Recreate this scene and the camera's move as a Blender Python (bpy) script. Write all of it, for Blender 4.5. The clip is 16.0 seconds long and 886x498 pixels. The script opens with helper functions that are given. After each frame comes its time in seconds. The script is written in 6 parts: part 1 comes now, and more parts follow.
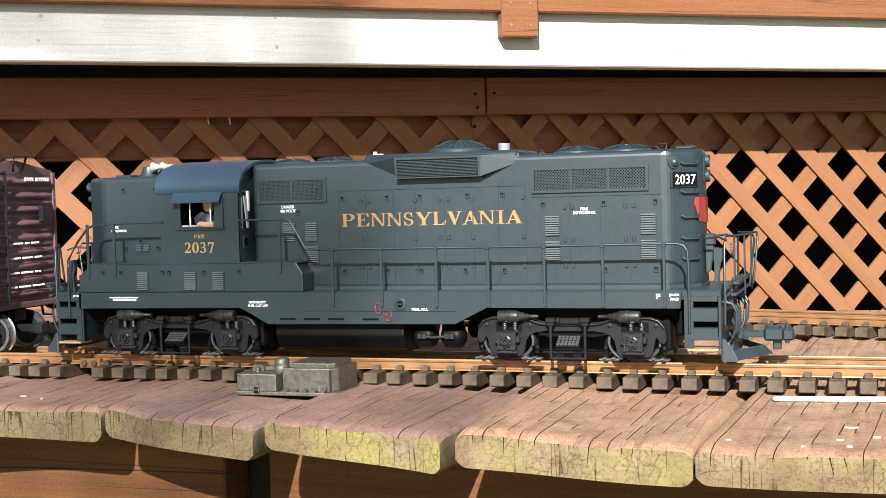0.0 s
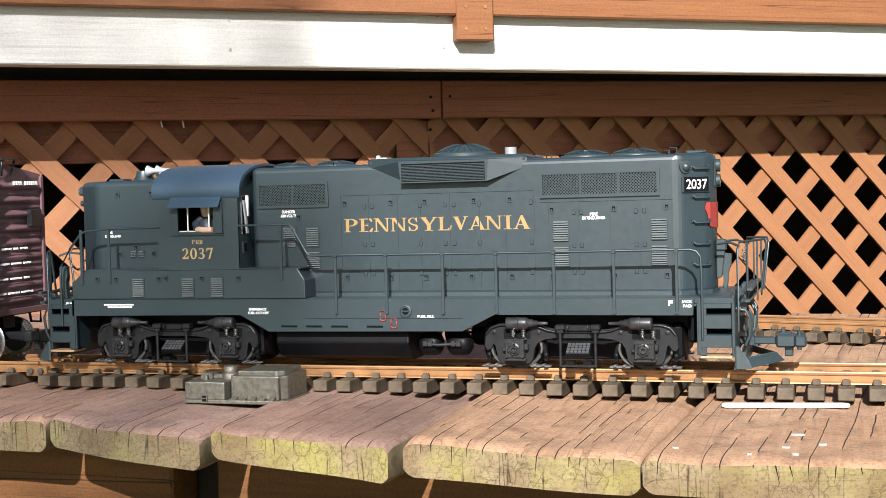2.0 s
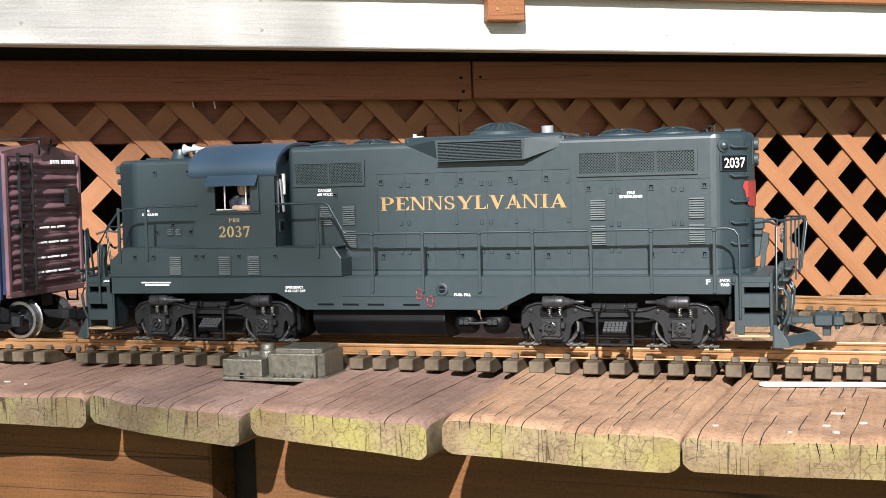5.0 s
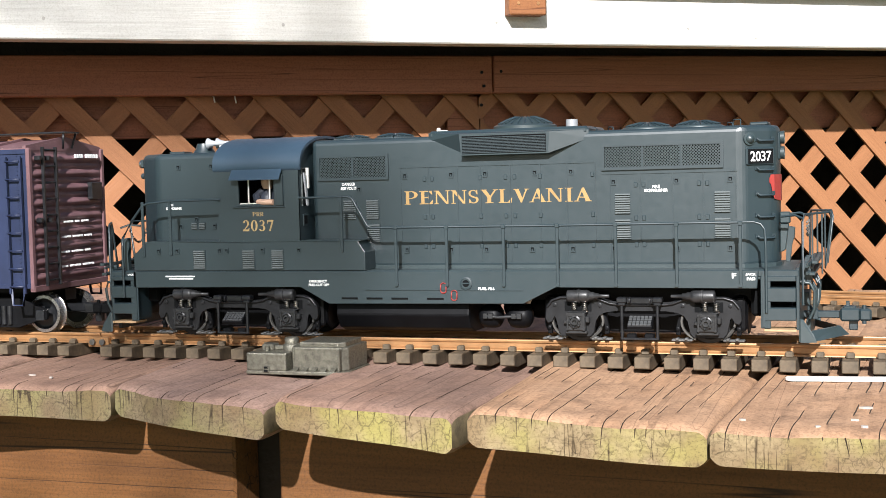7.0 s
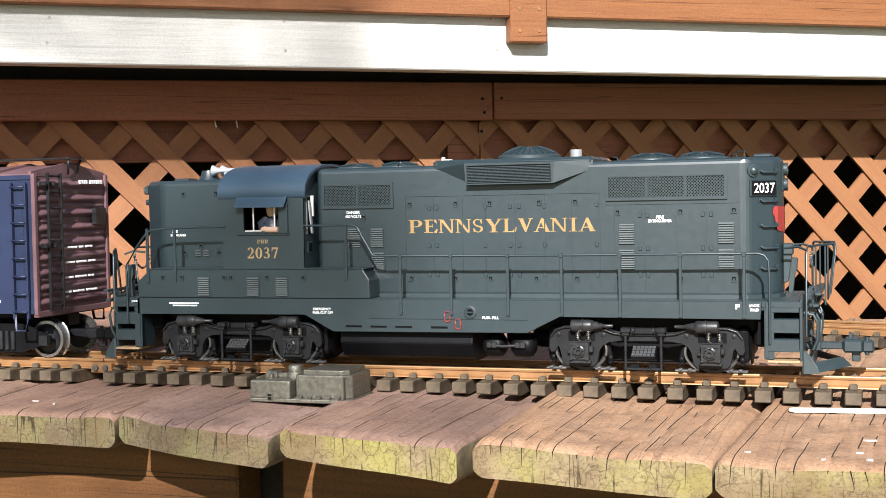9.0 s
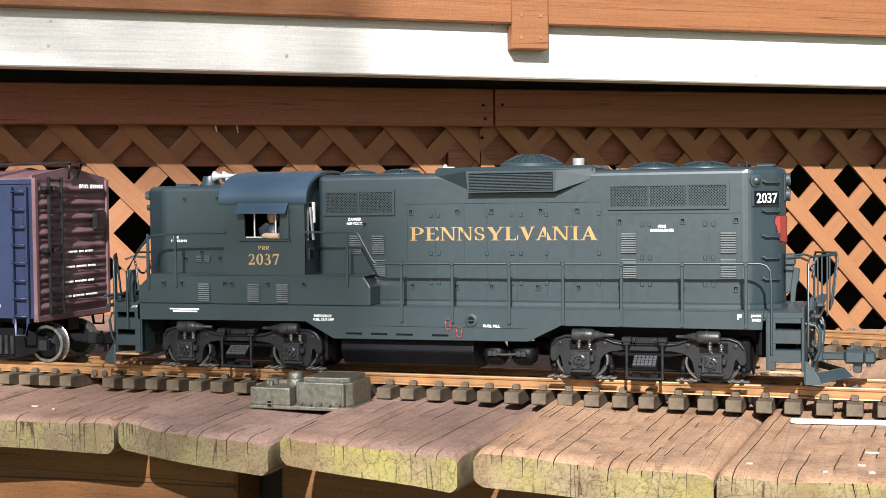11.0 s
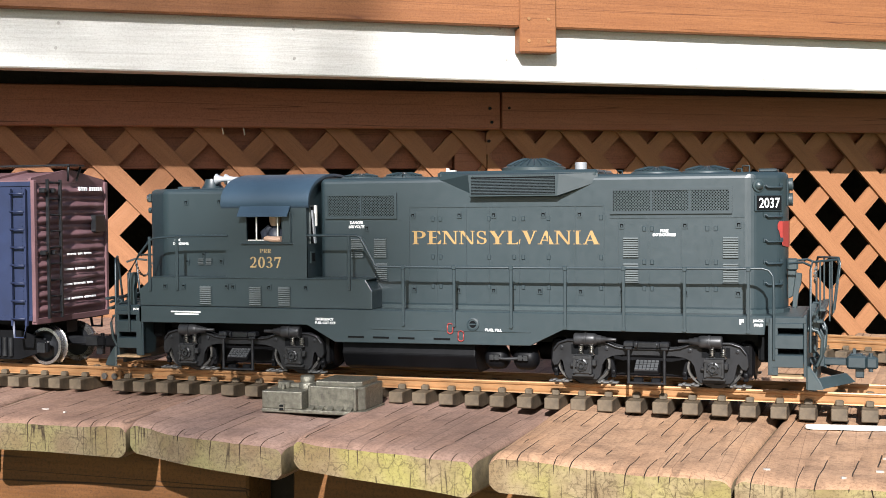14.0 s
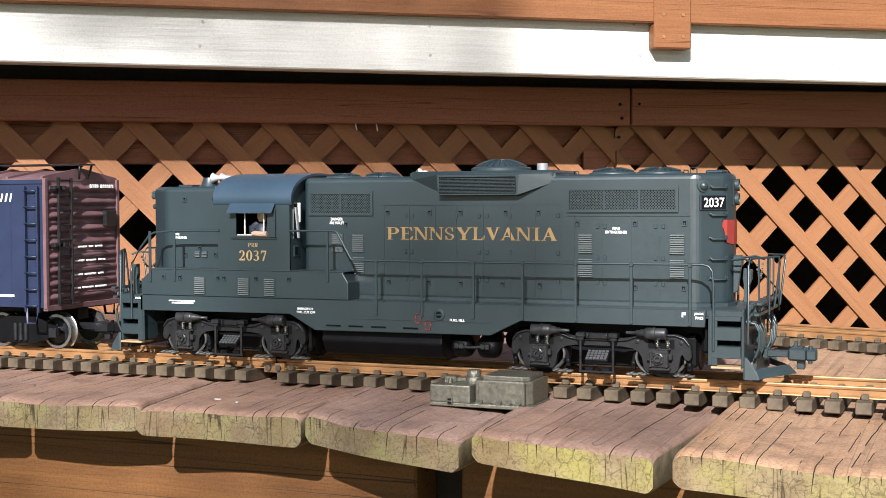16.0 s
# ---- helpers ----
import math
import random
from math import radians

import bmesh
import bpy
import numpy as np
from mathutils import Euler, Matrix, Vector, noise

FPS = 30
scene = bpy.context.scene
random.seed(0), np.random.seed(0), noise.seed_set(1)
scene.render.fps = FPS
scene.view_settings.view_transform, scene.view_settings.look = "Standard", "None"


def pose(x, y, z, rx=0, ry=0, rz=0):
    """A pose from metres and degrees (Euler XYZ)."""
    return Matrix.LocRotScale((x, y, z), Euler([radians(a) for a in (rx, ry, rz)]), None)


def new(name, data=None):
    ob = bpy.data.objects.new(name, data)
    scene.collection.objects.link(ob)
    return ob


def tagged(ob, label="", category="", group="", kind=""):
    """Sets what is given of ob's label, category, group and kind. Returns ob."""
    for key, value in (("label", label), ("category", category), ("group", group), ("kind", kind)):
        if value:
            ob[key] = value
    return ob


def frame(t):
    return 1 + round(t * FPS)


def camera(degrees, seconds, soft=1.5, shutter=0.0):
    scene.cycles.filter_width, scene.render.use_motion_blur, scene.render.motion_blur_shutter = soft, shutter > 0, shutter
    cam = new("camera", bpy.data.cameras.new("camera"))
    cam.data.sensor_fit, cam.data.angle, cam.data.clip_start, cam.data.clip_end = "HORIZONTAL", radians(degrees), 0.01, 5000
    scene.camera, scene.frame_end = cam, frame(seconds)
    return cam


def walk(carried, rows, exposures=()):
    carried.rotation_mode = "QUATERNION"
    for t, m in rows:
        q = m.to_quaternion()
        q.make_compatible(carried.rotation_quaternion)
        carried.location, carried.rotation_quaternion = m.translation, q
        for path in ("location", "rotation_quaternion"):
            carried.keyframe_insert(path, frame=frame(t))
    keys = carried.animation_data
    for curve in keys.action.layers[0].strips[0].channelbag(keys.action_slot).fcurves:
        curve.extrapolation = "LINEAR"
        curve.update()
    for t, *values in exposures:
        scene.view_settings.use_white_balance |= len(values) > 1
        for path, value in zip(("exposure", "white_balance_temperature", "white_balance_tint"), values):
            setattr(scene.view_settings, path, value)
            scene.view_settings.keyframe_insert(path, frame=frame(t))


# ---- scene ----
cam = camera(37.67, 16.0, soft=0.85)
PATH = [
    (0, pose(0.3368, -0.9747, 0.1255, 87.712, 1.558, 18.609)),
    (0.5, pose(0.3420, -0.9681, 0.1236, 87.651, 1.579, 17.644)),
    (1, pose(0.3427, -0.9686, 0.1264, 87.527, 1.555, 17.150)),
    (1.5, pose(0.3442, -0.9687, 0.1291, 87.524, 1.547, 16.941)),
    (2, pose(0.3433, -0.9675, 0.1297, 87.686, 1.560, 16.893)),
    (2.5, pose(0.3416, -0.9711, 0.1333, 87.812, 1.518, 16.886)),
    (3, pose(0.3428, -0.9736, 0.1349, 87.905, 1.507, 16.981)),
    (3.5, pose(0.3424, -0.9742, 0.1328, 87.823, 1.569, 17.118)),
    (4, pose(0.3384, -0.9715, 0.1303, 87.569, 1.529, 17.282)),
    (4.5, pose(0.3358, -0.9718, 0.1275, 87.160, 1.500, 17.600)),
    (7, pose(0.3292, -0.9717, 0.1252, 86.801, 1.493, 18.711)),
    (7.5, pose(0.3270, -0.9771, 0.1298, 87.037, 1.524, 18.615)),
    (8, pose(0.3303, -0.9766, 0.1348, 87.293, 1.474, 18.579)),
    (8.5, pose(0.3270, -0.9762, 0.1288, 87.643, 1.287, 18.499)),
    (9, pose(0.3237, -0.9769, 0.1303, 87.787, 1.112, 18.512)),
    (11.5, pose(0.3198, -0.9758, 0.1330, 88.016, 0.624, 18.390)),
    (12, pose(0.3174, -0.9757, 0.1336, 88.036, 0.586, 18.300)),
    (12.5, pose(0.3138, -0.9765, 0.1326, 88.081, 0.558, 18.191)),
    (13, pose(0.3127, -0.9778, 0.1339, 88.092, 0.532, 18.168)),
    (13.5, pose(0.3114, -0.9764, 0.1322, 88.148, 0.501, 18.228)),
    (14, pose(0.3105, -0.9758, 0.1331, 88.126, 0.498, 18.451)),
    (14.5, pose(0.3038, -0.9788, 0.1329, 88.131, 0.440, 18.916)),
    (15, pose(0.2951, -0.9846, 0.1334, 88.115, 0.373, 19.778)),
    (15.5, pose(0.2797, -0.9956, 0.1364, 88.016, 0.334, 20.966)),
    (16, pose(0.2603, -1.0047, 0.1351, 87.918, 0.261, 22.505)),
]
walk(cam, PATH, [(0, 1.08), (13.5, 1.08), (16, 0.98)])

# ---- light ----
SUN_WAY = Vector((-0.185, 0.837, -0.515)).normalized()
world = bpy.data.worlds.new("sky")
scene.world = world
world.use_nodes = True
wn = world.node_tree
sky = wn.nodes.new("ShaderNodeTexSky")
sky.sky_type = "NISHITA"
sky.sun_disc = False
sky.sun_elevation = math.asin(-SUN_WAY.z)
sky.sun_rotation = math.atan2(-SUN_WAY.x, -SUN_WAY.y)
wn.links.new(sky.outputs[0], wn.nodes["Background"].inputs[0])
wn.nodes["Background"].inputs[1].default_value = 0.050
sun_data = bpy.data.lights.new("sun", "SUN")
sun_data.energy = 5.0
sun_data.angle = radians(0.6)
sun_data.color = (1.0, 0.980, 0.985)
sun = new("sun", sun_data)
sun.rotation_mode = "QUATERNION"
sun.rotation_quaternion = SUN_WAY.to_track_quat("-Z", "Y")

# ---- materials ----
def nodes_of(name):
    m = bpy.data.materials.new(name)
    m.use_nodes = True
    return m, m.node_tree, m.node_tree.nodes["Principled BSDF"]


def mapped(nt, scale, rot=(0, 0, 0)):
    tc = nt.nodes.new("ShaderNodeTexCoord")
    mp = nt.nodes.new("ShaderNodeMapping")
    mp.inputs["Scale"].default_value = scale
    mp.inputs["Rotation"].default_value = [radians(a) for a in rot]
    nt.links.new(tc.outputs["Object"], mp.inputs[0])
    return mp.outputs[0]


def noise_of(nt, vec, scale, detail=4.0, rough=0.55, dist=0.0):
    n = nt.nodes.new("ShaderNodeTexNoise")
    n.inputs["Scale"].default_value = scale
    n.inputs["Detail"].default_value = detail
    n.inputs["Roughness"].default_value = rough
    n.inputs["Distortion"].default_value = dist
    if vec is not None:
        nt.links.new(vec, n.inputs["Vector"])
    return n.outputs["Fac"]


def ramp(nt, fac, stops):
    r = nt.nodes.new("ShaderNodeValToRGB")
    while len(r.color_ramp.elements) < len(stops):
        r.color_ramp.elements.new(0.5)
    for e, (p, c) in zip(r.color_ramp.elements, stops):
        e.position = p
        e.color = (*c, 1) if len(c) == 3 else c
    nt.links.new(fac, r.inputs[0])
    return r.outputs[0]


def mixed(nt, fac, a, b, mode="MIX"):
    m = nt.nodes.new("ShaderNodeMix")
    m.data_type = "RGBA"
    m.blend_type = mode
    for sock, v in ((m.inputs[0], fac), (m.inputs[6], a), (m.inputs[7], b)):
        if isinstance(v, (int, float)):
            sock.default_value = v
        elif isinstance(v, tuple):
            sock.default_value = (*v, 1)
        else:
            nt.links.new(v, sock)
    return m.outputs[2]


def bumped(nt, bsdf, height, strength, dist):
    b = nt.nodes.new("ShaderNodeBump")
    b.inputs["Strength"].default_value = strength
    b.inputs["Distance"].default_value = dist
    nt.links.new(height, b.inputs["Height"])
    nt.links.new(b.outputs[0], bsdf.inputs["Normal"])


def grey(v):
    return (v, v, v)


def plain(name, color, rough=0.5, metal=0.0, vary=0.25, scale=60, bump=0.15, dist=0.0004, spec=0.5):
    """Painted, cast or moulded surface with fine grain and broad dirt."""
    m, nt, b = nodes_of(name)
    vec = mapped(nt, (1, 1, 1))
    fine = noise_of(nt, vec, scale * 12, 3)
    broad = noise_of(nt, vec, scale, 4)
    dark = tuple(c * (1 - vary) for c in color)
    lite = tuple(min(1, c * (1 + vary)) for c in color)
    base = ramp(nt, broad, [(0.3, dark), (0.7, lite)])
    nt.links.new(base, b.inputs["Base Color"])
    nt.links.new(ramp(nt, fine, [(0.2, grey(max(0, rough - 0.05))), (0.8, grey(min(1, rough + 0.05)))]), b.inputs["Roughness"])
    b.inputs["Metallic"].default_value = metal
    b.inputs["Specular IOR Level"].default_value = spec
    if bump:
        bumped(nt, b, fine, bump, dist)
    return m


def timber(name, a, b_, crack, along, grain=90, rough=0.75, crack_amt=0.5, stain=None, gap=0.36):
    """Timber with grain along one axis, checks and a second stain colour."""
    m, nt, b = nodes_of(name)
    s = [1.0, 1.0, 1.0]
    s["xyz".index(along)] = 0.05
    vec = mapped(nt, s)
    tc = nt.nodes.new("ShaderNodeTexCoord")
    info = nt.nodes.new("ShaderNodeObjectInfo")
    off = nt.nodes.new("ShaderNodeVectorMath")
    off.operation = "MULTIPLY_ADD"
    nt.links.new(info.outputs["Random"], off.inputs[0])
    off.inputs[1].default_value = (3.1, 5.7, 7.3)
    nt.links.new(vec, off.inputs[2])
    vec = off.outputs[0]
    g = noise_of(nt, vec, grain, 5, 0.6, 0.3)
    broad = noise_of(nt, tc.outputs["Object"], 9, 4)
    fine = noise_of(nt, vec, grain * 5, 3)
    base = ramp(nt, g, [(0.3, a), (0.7, b_)])
    if stain:
        own = mixed(nt, 1.0, ramp(nt, broad, [(0.30, grey(0.25)), (0.70, grey(1))]), ramp(nt, info.outputs["Random"], [(0.0, grey(0.1)), (1.0, grey(1))]), "MULTIPLY")
        base = mixed(nt, own, base, stain)
    base = mixed(nt, ramp(nt, fine, [(0.35, grey(0.16)), (0.6, grey(0))]), base, crack)
    if along == "y":
        worn = tuple(2.2 * c for c in crack)
        base = mixed(nt, ramp(nt, noise_of(nt, tc.outputs["Object"], 34, 6, 0.7), [(0.48, grey(0)), (0.72, grey(0.55))]), base, worn)
    speck = noise_of(nt, tc.outputs["Object"], 420, 6, 0.75)
    base = mixed(nt, ramp(nt, speck, [(0.40, grey(0.34)), (0.52, grey(0))]), base, crack)
    s["xyz".index(along)] = 0.011
    far = nt.nodes.new("ShaderNodeVectorMath")
    far.operation = "MULTIPLY_ADD"
    nt.links.new(info.outputs["Random"], far.inputs[0])
    far.inputs[1].default_value = (2.1, 4.7, 3.3)
    nt.links.new(mapped(nt, s), far.inputs[2])
    line = ramp(nt, noise_of(nt, far.outputs[0], grain * 1.5, 1, 0.3, 0.0), [(0.5 - gap, grey(0)), (0.5, grey(1)), (0.5 + gap, grey(0))])
    where = ramp(nt, noise_of(nt, vec, 40, 2), [(0.40, grey(0)), (0.50, grey(crack_amt))])
    ck = mixed(nt, 1.0, line, where, "MULTIPLY")
    base = mixed(nt, ck, base, crack)
    nt.links.new(base, b.inputs["Base Color"])
    b.inputs["Roughness"].default_value = rough
    b.inputs["Specular IOR Level"].default_value = 0.3
    h = mixed(nt, ck, fine, (0, 0, 0))
    bumped(nt, b, h, 0.5, 0.0012)
    return m


def end_grain(name, a, b_, lichen, crack):
    """Sawn board end: rings, cross checks and yellow-green lichen."""
    m, nt, b = nodes_of(name)
    tc = nt.nodes.new("ShaderNodeTexCoord")
    info = nt.nodes.new("ShaderNodeObjectInfo")
    off = nt.nodes.new("ShaderNodeVectorMath")
    off.operation = "MULTIPLY_ADD"
    nt.links.new(info.outputs["Random"], off.inputs[0])
    off.inputs[1].default_value = (2.3, 0.0, 0.09)
    nt.links.new(tc.outputs["Object"], off.inputs[2])
    vec = off.outputs[0]
    mp = nt.nodes.new("ShaderNodeMapping")
    mp.inputs["Scale"].default_value = (1, 0.1, 0.25)
    nt.links.new(vec, mp.inputs[0])
    broad = noise_of(nt, vec, 22, 4)
    tint = noise_of(nt, vec, 60, 5, 0.7)
    ring = nt.nodes.new("ShaderNodeTexWave")
    ring.wave_type, ring.bands_direction = "BANDS", "Z"
    ring.inputs["Scale"].default_value = 110
    ring.inputs["Distortion"].default_value = 48
    ring.inputs["Detail"].default_value = 2
    ring.inputs["Detail Scale"].default_value = 0.13
    rm = nt.nodes.new("ShaderNodeMapping")
    rm.inputs["Location"].default_value = (0.1, 0, 0.1)
    nt.links.new(vec, rm.inputs[0])
    nt.links.new(rm.outputs[0], ring.inputs["Vector"])
    base = ramp(nt, tint, [(0.3, a), (0.7, b_)])
    base = mixed(nt, ramp(nt, broad, [(0.42, grey(0)), (0.62, grey(0.65))]), base, lichen)
    base = mixed(nt, ramp(nt, noise_of(nt, vec, 17, 3), [(0.46, grey(0)), (0.66, grey(0.65))]), base, (0.15, 0.095, 0.05))
    base = mixed(nt, ramp(nt, ring.outputs["Fac"], [(0.0, grey(0.07)), (0.34, grey(0))]), base, crack)
    base = mixed(nt, ramp(nt, noise_of(nt, vec, 500, 5, 0.8), [(0.38, grey(0.5)), (0.5, grey(0))]), base, crack)
    vm = nt.nodes.new("ShaderNodeMapping")
    vm.inputs["Scale"].default_value = (1.0, 0.02, 0.06)
    nt.links.new(vec, vm.inputs[0])
    up = ramp(nt, noise_of(nt, vm.outputs[0], 40, 3, 0.6, 0.2), [(0.491, grey(0)), (0.5, grey(1)), (0.509, grey(0))])
    some = ramp(nt, noise_of(nt, vec, 45, 2), [(0.44, grey(0)), (0.53, grey(1))])
    ck = mixed(nt, 1.0, up, some, "MULTIPLY")
    hm = nt.nodes.new("ShaderNodeMapping")
    hm.inputs["Scale"].default_value = (0.10, 0.02, 1.0)
    hm.inputs["Rotation"].default_value = (0, 0.25, 0)
    nt.links.new(vec, hm.inputs[0])
    flat = ramp(nt, noise_of(nt, hm.outputs[0], 150, 2, 0.5, 0.5), [(0.478, grey(0)), (0.5, grey(0.3)), (0.522, grey(0))])
    some2 = ramp(nt, noise_of(nt, vec, 55, 2), [(0.47, grey(0)), (0.54, grey(1))])
    ck = mixed(nt, 1.0, ck, mixed(nt, 1.0, flat, some2, "MULTIPLY"), "ADD")
    vo = nt.nodes.new("ShaderNodeTexVoronoi")
    vo.feature = "DISTANCE_TO_EDGE"
    vo.inputs["Scale"].default_value = 135
    cm = nt.nodes.new("ShaderNodeMapping")
    cm.inputs["Scale"].default_value = (1.0, 0.2, 0.62)
    cm.inputs["Rotation"].default_value = (0, 0.2, 0)
    wob = nt.nodes.new("ShaderNodeVectorMath")
    wob.operation = "MULTIPLY_ADD"
    nt.links.new(noise_of(nt, vec, 130, 3), wob.inputs[0])
    wob.inputs[1].default_value = (0.010, 0.0, 0.010)
    nt.links.new(vec, wob.inputs[2])
    nt.links.new(wob.outputs[0], cm.inputs[0])
    nt.links.new(cm.outputs[0], vo.inputs["Vector"])
    net = ramp(nt, vo.outputs["Distance"], [(0.0, grey(0.6)), (0.022, grey(0.4)), (0.05, grey(0))])
    some3 = ramp(nt, noise_of(nt, vec, 58, 3), [(0.43, grey(0)), (0.55, grey(0.9))])
    ck = mixed(nt, 1.0, ck, mixed(nt, 1.0, net, some3, "MULTIPLY"), "ADD")
    base = mixed(nt, ck, base, crack)
    nt.links.new(base, b.inputs["Base Color"])
    b.inputs["Roughness"].default_value = 0.9
    b.inputs["Specular IOR Level"].default_value = 0.15
    hh = mixed(nt, ck, tint, (0, 0, 0))
    bumped(nt, b, hh, 0.5, 0.0006)
    return m


M_BODY = plain("loco_green", (0.0157, 0.0285, 0.0334), 0.41, 0, 0.06, 20, 0.03, 0.0001, 0.78)
# Loco green pushed towards blue, so the sky's sheen sits in the colour.
M_ROOF_SHEEN = plain("loco_roof_sky_sheen", (0.034, 0.060, 0.088), 0.4, 0, 0.10, 20, 0.05, 0.0001)
M_TRIM = plain("loco_trim", (0.026, 0.041, 0.044), 0.42, 0, 0.10, 20, 0.05, 0.0001, 0.7)
M_BLACK = plain("loco_black", (0.004, 0.0042, 0.005), 0.48, 0, 0.3, 80, 0.1, 0.0001, 0.14)
# Black for the number board; elsewhere holds the shade of recesses and interiors.
M_DARK = plain("black_and_recess_shade", (0.005, 0.0055, 0.006), 0.85, 0, 0.2, 80, 0, 0.0004, 0.1)
M_LOUVRE = plain("louvre_grey", (0.11, 0.125, 0.125), 0.5, 0, 0.1, 80, 0)
M_WHITE = plain("white_print", (0.80, 0.80, 0.78), 0.6, 0, 0.04, 80, 0)
M_CREAM = plain("cream_plastic", (0.7, 0.68, 0.62), 0.5, 0, 0.08, 80, 0)
M_GOLD = plain("gold_print", (0.315, 0.195, 0.072), 0.5, 0, 0.12, 80, 0)
M_RED = plain("red_print", (0.27, 0.030, 0.024), 0.5, 0, 0.1, 80, 0)
M_STEEL = plain("bright_steel", (0.55, 0.53, 0.50), 0.28, 1.0, 0.15, 80, 0.05, 0.0001)
M_TRUCK = plain("matte_black_casting", (0.010, 0.0104, 0.0115), 0.5, 0, 0.35, 120, 0.15, 0.0002, 0.3)
M_JOURNAL = plain("dusty_grey_casting", (0.020, 0.0207, 0.0217), 0.40, 0, 0.45, 160, 0.2, 0.0002, 0.45)
M_SHOE = plain("bare_steel_shoe", (0.17, 0.17, 0.165), 0.4, 0.5, 0.3, 140, 0.1, 0.0001)
M_WORN = plain("worn_steel", (0.115, 0.112, 0.105), 0.45, 0.6, 0.3, 120, 0.1, 0.0001)
M_HORN = plain("pale_horn", (0.40, 0.42, 0.44), 0.3, 0.2, 0.08, 80, 0)
M_BRASS = plain("oxidised_brass_rail", (0.34, 0.180, 0.078), 0.45, 0.4, 0.3, 40, 0.15, 0.0002)
M_RAILTOP = plain("polished_rail_head", (0.43, 0.26, 0.13), 0.34, 0.7, 0.2, 60, 0.1, 0.0001)
M_TIE = plain("weathered_tie", (0.092, 0.068, 0.042), 0.65, 0, 0.5, 110, 0.35, 0.0005)
M_BOX = plain("weathered_box", (0.150, 0.142, 0.112), 0.36, 0.55, 0.35, 300, 0.45, 0.0005)
M_MAROON = plain("maroon_oxide", (0.140, 0.074, 0.080), 0.5, 0, 0.2, 60, 0.1, 0.0002)
M_BLUE = plain("navy_blue", (0.013, 0.021, 0.056), 0.5, 0, 0.15, 60, 0.05, 0.0001)
# Left boards: weathered brown, darkened and greyed with the shade over them.
M_DECK = timber("weathered_deck_board", (0.245, 0.135, 0.086), (0.35, 0.212, 0.145), (0.040, 0.023, 0.018), "y", 45, 0.8, 0.6, (0.31, 0.212, 0.178), 0.010)
# Right boards: more orange timber, lightened as under direct sun.
M_DECK_SUN = timber("tan_deck_board", (0.36, 0.192, 0.098), (0.50, 0.292, 0.160), (0.045, 0.026, 0.018), "y", 45, 0.8, 0.40, (0.43, 0.276, 0.178), 0.010)
M_END = end_grain("sawn_board_end", (0.175, 0.125, 0.072), (0.30, 0.230, 0.130), (0.29, 0.265, 0.07), (0.05, 0.035, 0.02))
# Left ends: greyer, with tree shade darkened into the colour.
M_END_SHADE = end_grain("grey_board_end", (0.125, 0.092, 0.058), (0.225, 0.174, 0.106), (0.20, 0.18, 0.075), (0.04, 0.028, 0.018))
M_CHECK = plain("open_check", (0.060, 0.036, 0.020), 0.95, 0, 0.4, 200, 0)
M_EDGE = plain("mossy_board_edge", (0.130, 0.098, 0.050), 0.9, 0, 0.5, 90, 0.4, 0.001)
M_TRIMWOOD = timber("red_brown_stain", (0.25, 0.092, 0.047), (0.32, 0.126, 0.067), (0.10, 0.034, 0.020), "x", 60, 0.6, 1.0, (0.30, 0.132, 0.080), 0.010)
M_NAIL = plain("painted_nail", (0.42, 0.40, 0.36), 0.5, 0, 0.2, 80, 0)
M_BEAM = timber("brown_stained_beam", (0.130, 0.053, 0.016), (0.215, 0.092, 0.028), (0.03, 0.016, 0.01), "x", 60, 0.7, 1.0, (0.20, 0.095, 0.045), 0.020)
M_STAIN = timber("orange_brown_stain", (0.20, 0.075, 0.028), (0.26, 0.104, 0.038), (0.10, 0.034, 0.014), "x", 60, 0.6, 1.0, (0.25, 0.115, 0.050), 0.010)
M_LATT = timber("orange_brown_lattice", (0.258, 0.114, 0.051), (0.315, 0.143, 0.065), (0.16, 0.064, 0.029), "x", 50, 0.55, 0.3, None, 0.008)
M_FASCIA = timber("white_painted_board", (0.61, 0.595, 0.55), (0.69, 0.68, 0.645), (0.40, 0.375, 0.33), "x", 45, 0.35, 0.3, (0.65, 0.635, 0.60), 0.012)
# Near-black for soil; also puts shade into the shell, gap strip and posts.
M_SOIL_SHADE = plain("dark_soil_shade", (0.030, 0.022, 0.016), 0.95, 0, 0.4, 6, 0.5, 0.01)
M_GRASS = plain("lawn", (0.055, 0.085, 0.025), 0.9, 0, 0.4, 4, 0.6, 0.02)


# ---- building helpers ----
def bm_new():
    return bmesh.new()


def box(bm, x0, x1, y0, y1, z0, z1, bev=0.0, seg=1):
    vs = [bm.verts.new((x, y, z)) for x in (x0, x1) for y in (y0, y1) for z in (z0, z1)]
    fs = [(0, 1, 3, 2), (4, 6, 7, 5), (0, 4, 5, 1), (2, 3, 7, 6), (0, 2, 6, 4), (1, 5, 7, 3)]
    faces = [bm.faces.new([vs[i] for i in f]) for f in fs]
    if bev:
        edges = list({e for f in faces for e in f.edges})
        bmesh.ops.bevel(bm, geom=edges, offset=bev, segments=seg, affect="EDGES", profile=0.5)
    return faces


